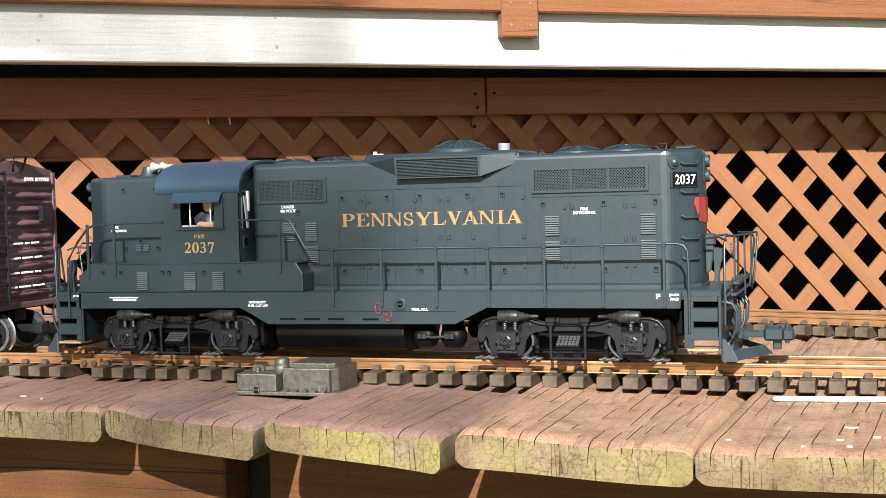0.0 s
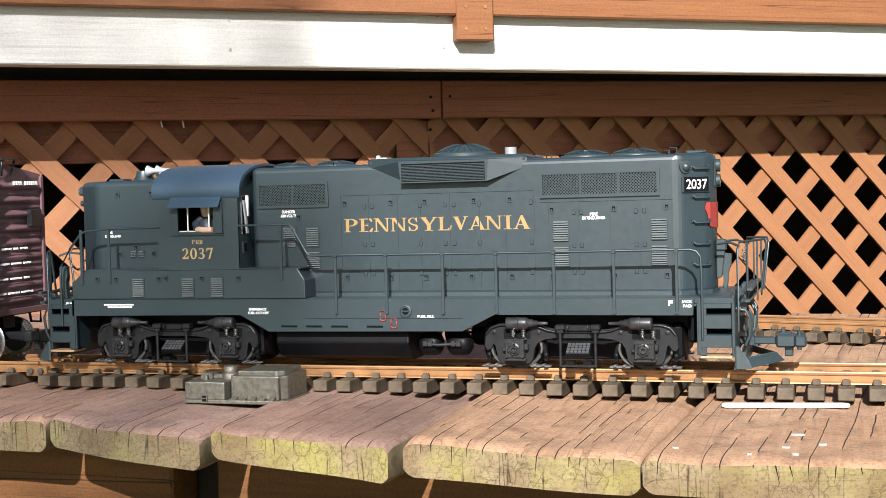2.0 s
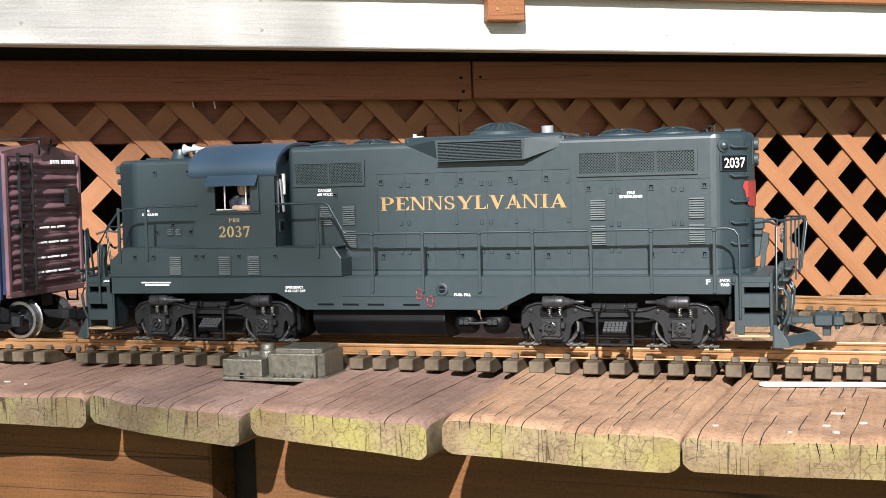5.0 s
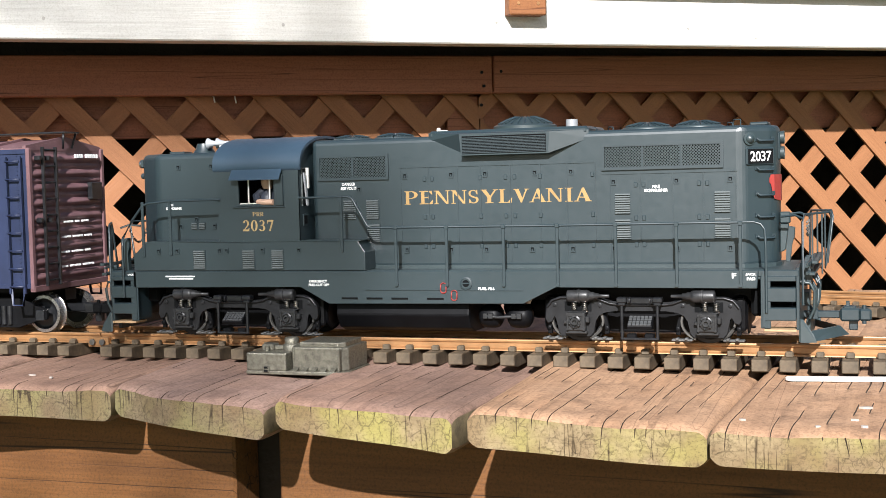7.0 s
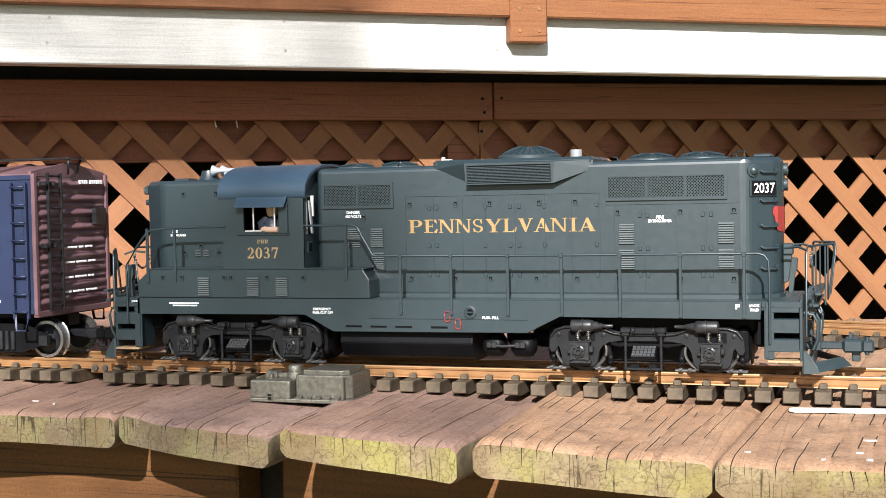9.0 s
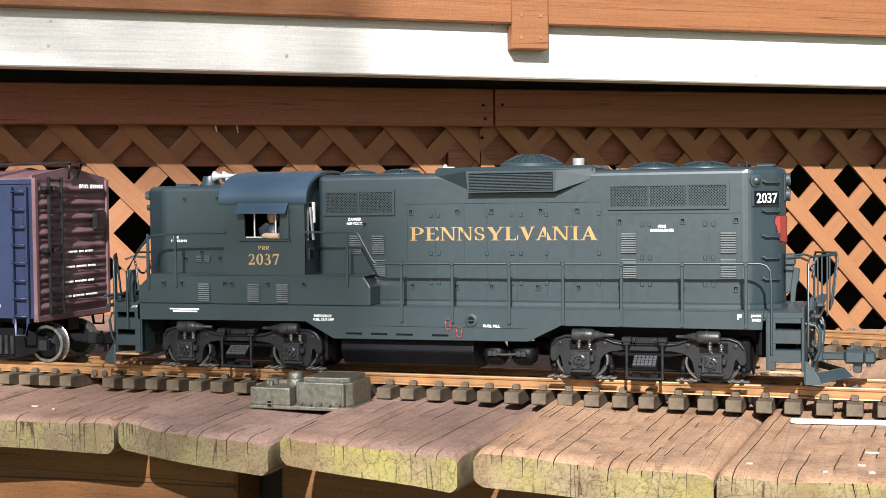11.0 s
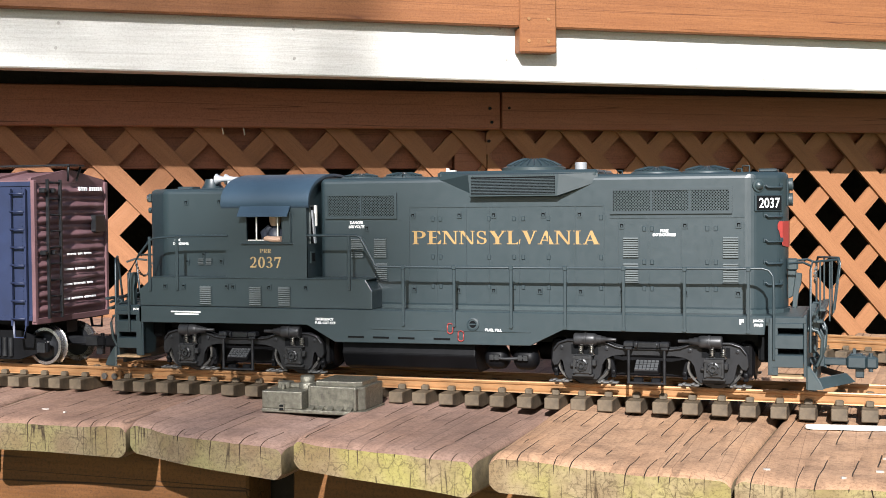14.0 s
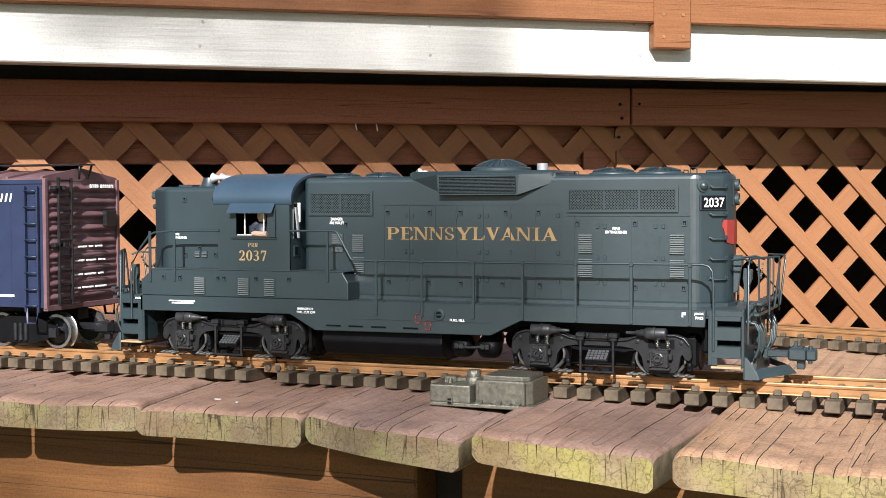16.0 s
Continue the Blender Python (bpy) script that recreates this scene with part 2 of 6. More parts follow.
def prism(bm, pts, axis, a, b, bev=0.0, seg=2):
    """A polygon drawn in the other two axes, pushed along one axis from a to b."""
    def put(p, v):
        return {"x": (v, p[0], p[1]), "y": (p[0], v, p[1]), "z": (p[0], p[1], v)}[axis]
    lo = [bm.verts.new(put(p, a)) for p in pts]
    hi = [bm.verts.new(put(p, b)) for p in pts]
    n = len(pts)
    faces = [bm.faces.new(lo[::-1]), bm.faces.new(hi)]
    faces += [bm.faces.new((lo[i], lo[(i + 1) % n], hi[(i + 1) % n], hi[i])) for i in range(n)]
    if bev:
        edges = list({e for f in faces for e in f.edges})
        bmesh.ops.bevel(bm, geom=edges, offset=bev, segments=seg, affect="EDGES", profile=0.5)
    return faces


def sweep(bm, pts, r, seg=6):
    """A round bar along a line of points."""
    pts = [Vector(p) for p in pts]
    rings = []
    for i, p in enumerate(pts):
        d = (pts[min(i + 1, len(pts) - 1)] - pts[max(i - 1, 0)]).normalized()
        up = Vector((0, 0, 1)) if abs(d.z) < 0.9 else Vector((1, 0, 0))
        u = d.cross(up).normalized()
        v = d.cross(u).normalized()
        rings.append([bm.verts.new(p + r * (math.cos(2 * math.pi * k / seg) * u + math.sin(2 * math.pi * k / seg) * v)) for k in range(seg)])
    for a, b in zip(rings, rings[1:]):
        for k in range(seg):
            f = bm.faces.new((a[k], a[(k + 1) % seg], b[(k + 1) % seg], b[k]))
            f.smooth = True
    bm.faces.new(rings[0][::-1])
    bm.faces.new(rings[-1])


def lathe(bm, prof, origin, axis="z", seg=16):
    """Rings of (radius, height) round an axis through origin."""
    o = Vector(origin)
    ax = {"x": Vector((1, 0, 0)), "y": Vector((0, 1, 0)), "z": Vector((0, 0, 1))}[axis]
    u = Vector((0, 1, 0)) if axis == "x" else Vector((1, 0, 0))
    v = ax.cross(u)
    rings = [[bm.verts.new(o + h * ax + max(r, 1e-6) * (math.cos(2 * math.pi * k / seg) * u + math.sin(2 * math.pi * k / seg) * v)) for k in range(seg)] for r, h in prof]
    for a, b in zip(rings, rings[1:]):
        for k in range(seg):
            f = bm.faces.new((a[k], a[(k + 1) % seg], b[(k + 1) % seg], b[k]))
            f.smooth = True
    bm.faces.new(rings[0][::-1])
    bm.faces.new(rings[-1])


def mesh_of(name, bm, mats):
    me = bpy.data.meshes.new(name)
    bmesh.ops.recalc_face_normals(bm, faces=bm.faces)
    for e in bm.edges:
        if len(e.link_faces) == 2 and e.calc_face_angle(0.0) > radians(63):
            e.smooth = False
    bm.to_mesh(me)
    bm.free()
    for m in mats if isinstance(mats, (list, tuple)) else [mats]:
        me.materials.append(m)
    return me


def part(name, bm, mat, parent, label="", m=None):
    ob = new(name, mesh_of(name, bm, mat))
    ob.parent = parent
    if m is not None:
        ob.matrix_basis = m
    return tagged(ob, label)


def again(ob, parent, m):
    """One more part on the same mesh."""
    o = new(ob.name.split(".")[0], ob.data)
    o.parent = parent
    o.matrix_basis = m
    return o


def thing(name, label, category, group="", kind="", m=None):
    ob = new(name)
    ob.empty_display_size = 0.05
    if m is not None:
        ob.matrix_basis = m
    return tagged(ob, label, category, group, kind)


def solid(name, bm, mat, label, category="", group="", kind="", m=None):
    ob = new(name, mesh_of(name, bm, mat))
    if m is not None:
        ob.matrix_basis = m
    return tagged(ob, label, category, group, kind)


def lettering(name, text, mat, parent, m, height, width=None, bold=0.0, spacing=1.0, depth=0.00015, label=""):
    """Words in the built-in font as a mesh, capitals of that height, stretched to that width, centred."""
    cu = bpy.data.curves.new(name, "FONT")
    cu.body, cu.size, cu.extrude, cu.offset = text, 1.0, 0.02, bold
    cu.space_character, cu.align_x, cu.align_y, cu.resolution_u = spacing, "LEFT", "BOTTOM_BASELINE", 3
    tmp = new(name, cu)
    bpy.context.view_layer.update()
    me = bpy.data.meshes.new_from_object(tmp.evaluated_get(bpy.context.evaluated_depsgraph_get()))
    bpy.data.objects.remove(tmp)
    co = np.empty(len(me.vertices) * 3)
    me.vertices.foreach_get("co", co)
    co = co.reshape(-1, 3)
    lo, hi = co.min(0), co.max(0)
    sy = height / (hi[1] - lo[1])
    sx = width / (hi[0] - lo[0]) if width else sy
    co = (co - [(lo[0] + hi[0]) / 2, (lo[1] + hi[1]) / 2, 0]) * [sx, sy, depth / 0.04]
    me.vertices.foreach_set("co", co.ravel())
    me.materials.clear()
    me.materials.append(mat)
    ob = new(name, me)
    ob.parent = parent
    ob.matrix_basis = m
    return tagged(ob, label)


def side(x, y, z):
    """Lettering that stands upright on a side that faces the viewer."""
    return pose(x, y, z, 90, 0, 0)

# ---- setting: ground, house side, lattice ----
WALL = math.radians(-35.0)
WALL_D = 0.955
W = Matrix((
    (math.cos(WALL), math.sin(WALL), 0, math.sin(WALL) * WALL_D),
    (-math.sin(WALL), math.cos(WALL), 0, math.cos(WALL) * WALL_D),
    (0, 0, 1, 0), (0, 0, 0, 1)))
DECK_Z = -0.0198


def setting():
    b = bm_new()
    s = 150.0
    vs = [b.verts.new(p) for p in ((-s, -s, -0.95), (s, -s, -0.95), (s, s, -0.95), (-s, s, -0.95))]
    b.faces.new(vs)
    solid("ground", b, M_GRASS, "rough green lawn below the raised timber deck", "ground", kind="structure")

    # house side: all in the wall's own space, x along it, y into it
    b = bm_new()
    box(b, -2.6, 3.2, -0.190, -0.152, 0.3117, 0.52, 0.002)
    solid("trim_fascia", b, M_FASCIA, "white painted fascia board with nail heads", "fascia board", kind="structure", m=W @ pose(0, 0, 0, 0, 0.38, 0))
    b = bm_new()
    box(b, -2.6, 3.2, -0.209, -0.1915, 0.3858, 0.53, 0.002)
    solid("trim_rail", b, M_STAIN, "orange-brown stained rail board over the white fascia", "rail board", kind="structure", m=W @ pose(0, 0, 0, 0, 0.3, 0))
    b = bm_new()
    box(b, 0.3193, 0.3742, -0.216, -0.2100, 0.3474, 0.75, 0.002)
    box(b, 0.3199, 0.3736, -0.2115, -0.1912, 0.3478, 0.3825, 0.0015)
    solid("railing_post", b, M_STAIN, "orange-brown stained square railing post end", "railing post", m=W)
    b = bm_new()
    box(b, -2.6, 0.3525, -0.034, -0.008, 0.2510, 0.3085, 0.0015)
    solid("trim_beam", b, M_TRIMWOOD, "brown stained trim board above the lattice", "trim board", kind="structure", m=W)
    b = bm_new()
    box(b, 0.3545, 3.2, -0.036, -0.008, 0.2515, 0.3085, 0.0015)
    solid("trim_beam_2", b, M_TRIMWOOD, "brown stained trim board above the lattice", "trim board", kind="structure", m=W)
    b = bm_new()
    box(b, -2.6, 3.2, 0.018, 0.05, 0.192, 0.3000, 0.001)
    solid("trim_rim", b, M_TRIMWOOD, "brown stained rim board behind the lattice", "rim board", kind="structure", m=W)
    # No board here: a near-black strip stands in for the shaded gap.
    b = bm_new()
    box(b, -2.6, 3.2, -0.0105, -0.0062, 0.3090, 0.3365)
    solid("trim_shade_strip", b, M_SOIL_SHADE, "near-black strip in place of the shadow gap above the trim board", "packing strip", kind="structure", m=W)
    # Shell added to keep the space behind the lattice dark; colour holds its shade.
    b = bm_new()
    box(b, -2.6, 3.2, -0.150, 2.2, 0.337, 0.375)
    solid("ceiling", b, M_SOIL_SHADE, "near-black underside of the house deck, added to shade the space below", "ceiling", kind="structure", m=W)
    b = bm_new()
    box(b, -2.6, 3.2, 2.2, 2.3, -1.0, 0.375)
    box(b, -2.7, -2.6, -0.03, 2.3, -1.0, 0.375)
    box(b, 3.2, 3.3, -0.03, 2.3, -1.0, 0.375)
    solid("wall_back", b, M_SOIL_SHADE, "near-black walls added to close off and darken the space behind the lattice", "wall", kind="structure", m=W)
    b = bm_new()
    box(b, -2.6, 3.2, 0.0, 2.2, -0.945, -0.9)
    solid("floor_crawlspace", b, M_SOIL_SHADE, "near-black bare soil added under the house deck", "soil", kind="structure", m=W)
    b = bm_new()
    for u, z in ((-0.3033, 0.3428), (-0.2995, 0.375), (0.0084, 0.3368), (0.0078, 0.3767), (0.3144, 0.3434), (0.6167, 0.3366), (0.7298, 0.3226), (0.305, 0.3867)):
        lathe(b, [(0.0022, -0.1912), (0.0022, -0.1895)], (0.9887 * u - 0.0032, 0, 0.9887 * z + 0.0015), "y", 10)
    solid("nail_heads", b, M_NAIL, "dull grey nail heads in the white fascia", "nail heads", kind="stuff", m=W)
    for u, z in ((0.3322, 0.3640), (0.3614, 0.3640), (0.3322, 0.3949), (0.3614, 0.3949)):
        b = bm_new()
        lathe(b, [(0.0024, -0.2170), (0.0024, -0.2156)], (u, 0, z), "y", 10)
        solid("screw_head", b, M_BRASS, "weathered brown screw head in the railing post", "screw", "post screws", m=W)

    b = bm_new()
    box(b, 0.290, 0.352, 0.0062, 0.0175, -0.90, 0.250, 0.001)
    solid("trim_stile", b, M_TRIMWOOD, "brown stained upright stile behind the lattice joint", "stile", kind="structure", m=W)
    for du, dz, ln in ((0.0, 0.0, 0.011), (-0.031, 0.002, 0.010)):
        b = bm_new()
        sweep(b, [(-0.0413 + du, -0.020, 0.2512), (-0.0413 + du + 0.0015, -0.022, 0.2512 - ln)], 0.0011, 5)
        solid("staple", b, M_CREAM, "small pale staple under the trim board", "staple", "pale staples", m=W)
    for u, z in ((0.335, 0.283), (0.338, 0.262), (0.366, 0.284), (0.333, 0.233)):
        b = bm_new()
        lathe(b, [(0.0024, -0.0368), (0.0024, -0.0330)], (u, 0, z), "y", 8)
        solid("screw_head", b, M_BLACK, "dark screw head in the brown trim", "screw", "trim screws", m=W)

    # lattice: two panels that meet over the stile, each of two layers of slats at 45 degrees
    lattice_panel(-2.6, 0.3385, 0.2543, 0.2166, 0.0985)
    lattice_panel(0.3405, 3.2, 0.4215, 0.2303, 0.0971)


def clipped(pts, axis, lim, keep):
    """A polygon cut by an upright or level line; keep is +1 or -1 for the side that stays."""
    out = []
    for k, p in enumerate(pts):
        q = pts[(k + 1) % len(pts)]
        dp, dq = keep * (p[axis] - lim), keep * (q[axis] - lim)
        if dp >= 0:
            out.append(p)
        if dp * dq < 0:
            f = dp / (dp - dq)
            out.append(tuple(a + f * (c - a) for a, c in zip(p, q)))
    return out


STEEP = 1.03


def lattice_panel(ua, ub, u0, z0, pitch):
    """Slats between two upright edges; the bottom corners of the openings lie at u0 + i * pitch, z0."""
    lat = thing("lattice", "orange-brown stained diagonal lattice skirting panel", "lattice", kind="structure", m=W)
    wd = pitch * 0.7071 - 0.0428
    za, zb = -0.90, 0.262
    for lean, y in ((-1, -0.0028), (1, 0.0028)):
        n0, n1 = int((ua - u0) / pitch) - 14, int((ub - u0) / pitch) + 14
        for i in range(n0, n1 + 1):
            rnd = random.Random(i * 7 + lean)
            h = wd * 0.7071
            uc = u0 + i * pitch + rnd.uniform(-0.0006, 0.0006)
            # upper edge of the slat passes through the opening's bottom corner
            lo, hi = za - 0.1, zb + 0.1
            pts = [(uc + lean * ((z - z0) / STEEP + d), z) for z, d in ((lo, 0.0), (hi, 0.0), (hi, 2 * h), (lo, 2 * h))]
            for axis, lim, keep in ((0, ua, 1), (0, ub, -1), (1, za, 1), (1, zb, -1)):
                pts = clipped(pts, axis, lim, keep)
                if len(pts) < 3:
                    break
            if len(pts) < 3:
                continue
            cx, cz = sum(p[0] for p in pts) / len(pts), sum(p[1] for p in pts) / len(pts)
            turn = Matrix.Rotation(radians(-45 * lean), 4, "Y")
            back = turn.inverted()
            b = bm_new()
            prism(b, [(p[0] - cx, p[1] - cz) for p in pts], "y", -0.0027, 0.0027)
            bmesh.ops.transform(b, matrix=back, verts=b.verts)
            o = new("slat", mesh_of("slat", b, M_LATT))
            o.parent = lat
            o.matrix_basis = pose(cx, y, cz) @ turn


SEAM = [(-1.25, -0.34), (-1.08, -0.32), (-0.92, -0.29), (-0.765, -0.26), (-0.618, -0.22), (-0.475, -0.19), (-0.3315, -0.17), (-0.1925, -0.12), (-0.0535, -0.07), (0.0860, -0.01), (0.2355, 0.06), (0.383, 0.08), (0.53, 0.10), (0.68, 0.12), (0.83, 0.14)]
FRONT = [-0.19, -0.19, -0.19, -0.19, -0.185, -0.178, -0.178, -0.186, -0.208, -0.225, -0.236, -0.24, -0.24, -0.24]
TILT = [0.0, 0.001, 0.0, 0.001, -0.001, 0.0015, 0.0, -0.003, -0.004, -0.003, -0.001, 0.001, 0.0, 0.0]


SKEW = {6: 0.005, 7: -0.018}
WORN_EDGE = {7: 0.006, 8: 0.0125}


def deck_board(i):
    """A board with rounded arrises, cupping and open checks along its grain."""
    (xa, sa), (xb, sb) = SEAM[i], SEAM[i + 1]
    g = 0.0020
    y0, y1 = FRONT[i], 0.62
    rnd = random.Random(40 + i)
    b = bm_new()
    ph = rnd.uniform(0, 6)
    near = [0, 0.0025, 0.006, 0.012, 0.02]
    ys = [y0 + d for d in near] + [y0 + 0.02 + 0.20 * k / 34 for k in range(1, 35)] + [y0 + 0.22 + (y1 - y0 - 0.22) * k / 5 for k in range(1, 6)]
    wide = xb - xa
    checks = []
    f = rnd.uniform(0.05, 0.10)
    while f < 0.95:
        checks.append((f, rnd.uniform(0.0018, 0.0036), rnd.uniform(0, 50), rnd.uniform(0.00022, 0.00048) / wide, rnd.uniform(-0.25, 0.30)))
        f += rnd.uniform(0.045, 0.13) if i >= 9 else rnd.uniform(0.08, 0.2)
    fs = [0, 0.006, 0.014, 0.026, 0.042] + [0.06 + 0.88 * k / 12 for k in range(13)] + [0.958, 0.974, 0.986, 0.994, 1.0]
    cols = [(f, None, 0) for f in fs if all(abs(f - c[0]) > 0.012 for c in checks)]
    for c in checks:
        cols += [(c[0] - c[3], c, 0), (c[0], c, 1), (c[0] + c[3], c, 0)]
    cols.sort(key=lambda q: q[0])
    rows, digs = [], []
    for k, y in enumerate(ys):
        d = y - y0
        la, lb = xa + sa * (y + 0.2) + g, xb + sb * (y + 0.2) - g - WORN_EDGE.get(i, 0.0) * max(0, 1 - d / 0.17)
        drop = 0.0030 * max(0, 1 - d / 0.012) ** 2
        top, bot, depth = [], [], []
        for f, c, deep in cols:
            dig = 0.0
            ff = f
            if c:
                ff += 0.010 * noise.noise((c[2], y * 9, 0)) + 0.003 * noise.noise((c[2], y * 60, 5))
                if deep:
                    dig = c[1] * max(0.0, min(1.0, 3.0 * (noise.noise((c[2] + 7, y * 20, 3)) + 0.12 + 0.8 * c[4])))
            x = la + (lb - la) * ff
            e = min(f, 1 - f)
            arris = 0.0038 * max(0, 1 - e / 0.04) ** 2
            cup = TILT[i] * (f - 0.5) * 2 - 0.0008 * (1 - (2 * f - 1) ** 2)
            w = 0.0006 * math.sin(9 * f + ph) + 0.0007 * noise.noise((x * 40, y * 7, i)) + 0.0003 * noise.noise((x * 160, y * 30, i))
            yy = y + (0.004 * math.sin(5 * f + ph) + 0.006 * (f - 0.5) * (-1 if 6 < i < 9 else 1)) * max(0, 1 - d / 0.02) + SKEW.get(i, 0.0) * (f - 0.2) * max(0, 1 - d / 0.25)
            depth.append(dig)
            if k == 0 and deep:
                yy += 0.0021
            top.append((x, yy, DECK_Z - arris - drop + cup + w - dig))
        for f, c, deep in cols[::-1]:
            x = la + (lb - la) * f
            e = min(f, 1 - f)
            arris = 0.0048 * max(0, 1 - e / 0.05) ** 2
            th = 0.0245 + 0.0010 * math.sin(3.3 * f + ph) + 0.004 * (f - 0.3) * (1 if i in (7, 8) else 0.3)
            yy = y + (0.004 * math.sin(5 * f + ph) + 0.006 * (f - 0.5) * (-1 if 6 < i < 9 else 1)) * max(0, 1 - d / 0.02) + SKEW.get(i, 0.0) * (f - 0.2) * max(0, 1 - d / 0.25)
            bot.append((x, yy, DECK_Z - th + arris + TILT[i] * (f - 0.5) * 2 + 0.0015 * max(0, 1 - d / 0.012) ** 2))
        rows.append([b.verts.new(p) for p in top + bot])
        digs.append(depth + [0.0] * len(bot))
    m = len(rows[0])
    for ra, rb, da, db in zip(rows, rows[1:], digs, digs[1:]):
        for j in range(m):
            q = b.faces.new((ra[j], ra[(j + 1) % m], rb[(j + 1) % m], rb[j]))
            q.smooth = True
            if min(max(da[j], da[(j + 1) % m]), max(db[j], db[(j + 1) % m])) > 0.0006:
                q.material_index = 3
            if j == m - 1 or j == len(cols) - 1:
                q.material_index = 2
    n = len(cols)
    down = {c[2]: rnd.uniform(0.35, 0.9) if rnd.random() < 0.4 else rnd.uniform(0.08, 0.3) for c in checks}
    mids = []
    for j in range(n):
        t, u = rows[0][j].co, rows[0][m - 1 - j].co
        c = cols[j][1]
        f = down[c[2]] if c else 0.5
        x = t.x + (u.x - t.x) * f
        if c:
            near = rows[0][j + (1 if j + 1 < n and cols[j + 1][2] else -1 if cols[j - 1][2] else 0)].co if not cols[j][2] else t
            x = t.x + (near.x - t.x) * 0.8 + 0.008 * f * noise.noise((c[2], 2.0, 1.0))
        mids.append(b.verts.new((x, min(t.y, u.y) if cols[j][2] else t.y + (u.y - t.y) * f, t.z + (u.z - t.z) * f)))
    for j in range(n - 1):
        q = b.faces.new((rows[0][j], mids[j], mids[j + 1], rows[0][j + 1]))
        q.material_index = 3 if cols[j][2] or cols[j + 1][2] else 1
        q = b.faces.new((mids[j], rows[0][m - 1 - j], rows[0][m - 2 - j], mids[j + 1]))
        q.material_index = 1
    b.faces.new(rows[-1])
    return b


def deck():
    for i in range(len(SEAM) - 1):
        # Boards on the left take the colours with shade in them.
        solid("deck_board", deck_board(i), [M_DECK_SUN if i >= 9 else M_DECK, M_END if i >= 8 else M_END_SHADE, M_EDGE, M_CHECK], "weathered reddish-brown deck board with a lichen-covered sawn end", "deck board", "deck boards", kind="structure")
    for name, x0, x1 in (("beam_under_deck", -1.1, -0.1325), ("beam_under_deck_2", -0.0960, 1.0)):
        b = bm_new()
        box(b, x0, x1, -0.112, -0.072, -0.30, -0.0485, 0.002)
        solid(name, b, M_BEAM, "dark brown checked timber beam under the deck boards", "beam", kind="structure")
    # Post colour is near-black to stand in for the void between the beams.
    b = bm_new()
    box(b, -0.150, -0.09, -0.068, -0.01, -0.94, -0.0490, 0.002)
    solid("deck_post", b, M_SOIL_SHADE, "timber post under the deck, coloured near-black for its shade", "post", kind="structure")
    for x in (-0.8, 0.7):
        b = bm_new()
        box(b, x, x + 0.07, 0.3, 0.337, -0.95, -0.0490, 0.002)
        solid("deck_post", b, M_SOIL_SHADE, "timber post under the deck, coloured near-black for its shade", "post", kind="structure")
    b = bm_new()
    box(b, -1.1, 1.0, 0.34, 0.38, -0.2, -0.0485, 0.002)
    solid("beam_under_deck_3", b, M_BEAM, "dark brown timber beam under the deck boards", "beam", kind="structure")


# ---- track ----
RAIL = [(-0.0016, 0.0), (0.0016, 0.0), (0.0019, -0.0008), (0.0017, -0.0022), (0.0006, -0.0030), (0.0006, -0.0065), (0.0036, -0.0076), (0.0038, -0.0084), (-0.0038, -0.0084), (-0.0036, -0.0076), (-0.0006, -0.0065), (-0.0006, -0.0030), (-0.0017, -0.0022), (-0.0019, -0.0008)]


def tie_mesh():
    b = bm_new()
    h = 0.0462
    prism(b, [(-h, -0.0172), (-0.038, -0.0180), (-0.034, -0.0196), (0.034, -0.0196), (0.038, -0.0180), (h, -0.0172), (h, -0.0088), (-h, -0.0088)], "x", -0.0056, 0.0056, 0.0006, 1)
    for s in (-1, 1):
        for o in (-0.0062, 0.0062):
            box(b, -0.0029, 0.0029, s * 0.0241 + o - 0.0028, s * 0.0241 + o + 0.0022, -0.0089, -0.0046, 0.0009)
    return b


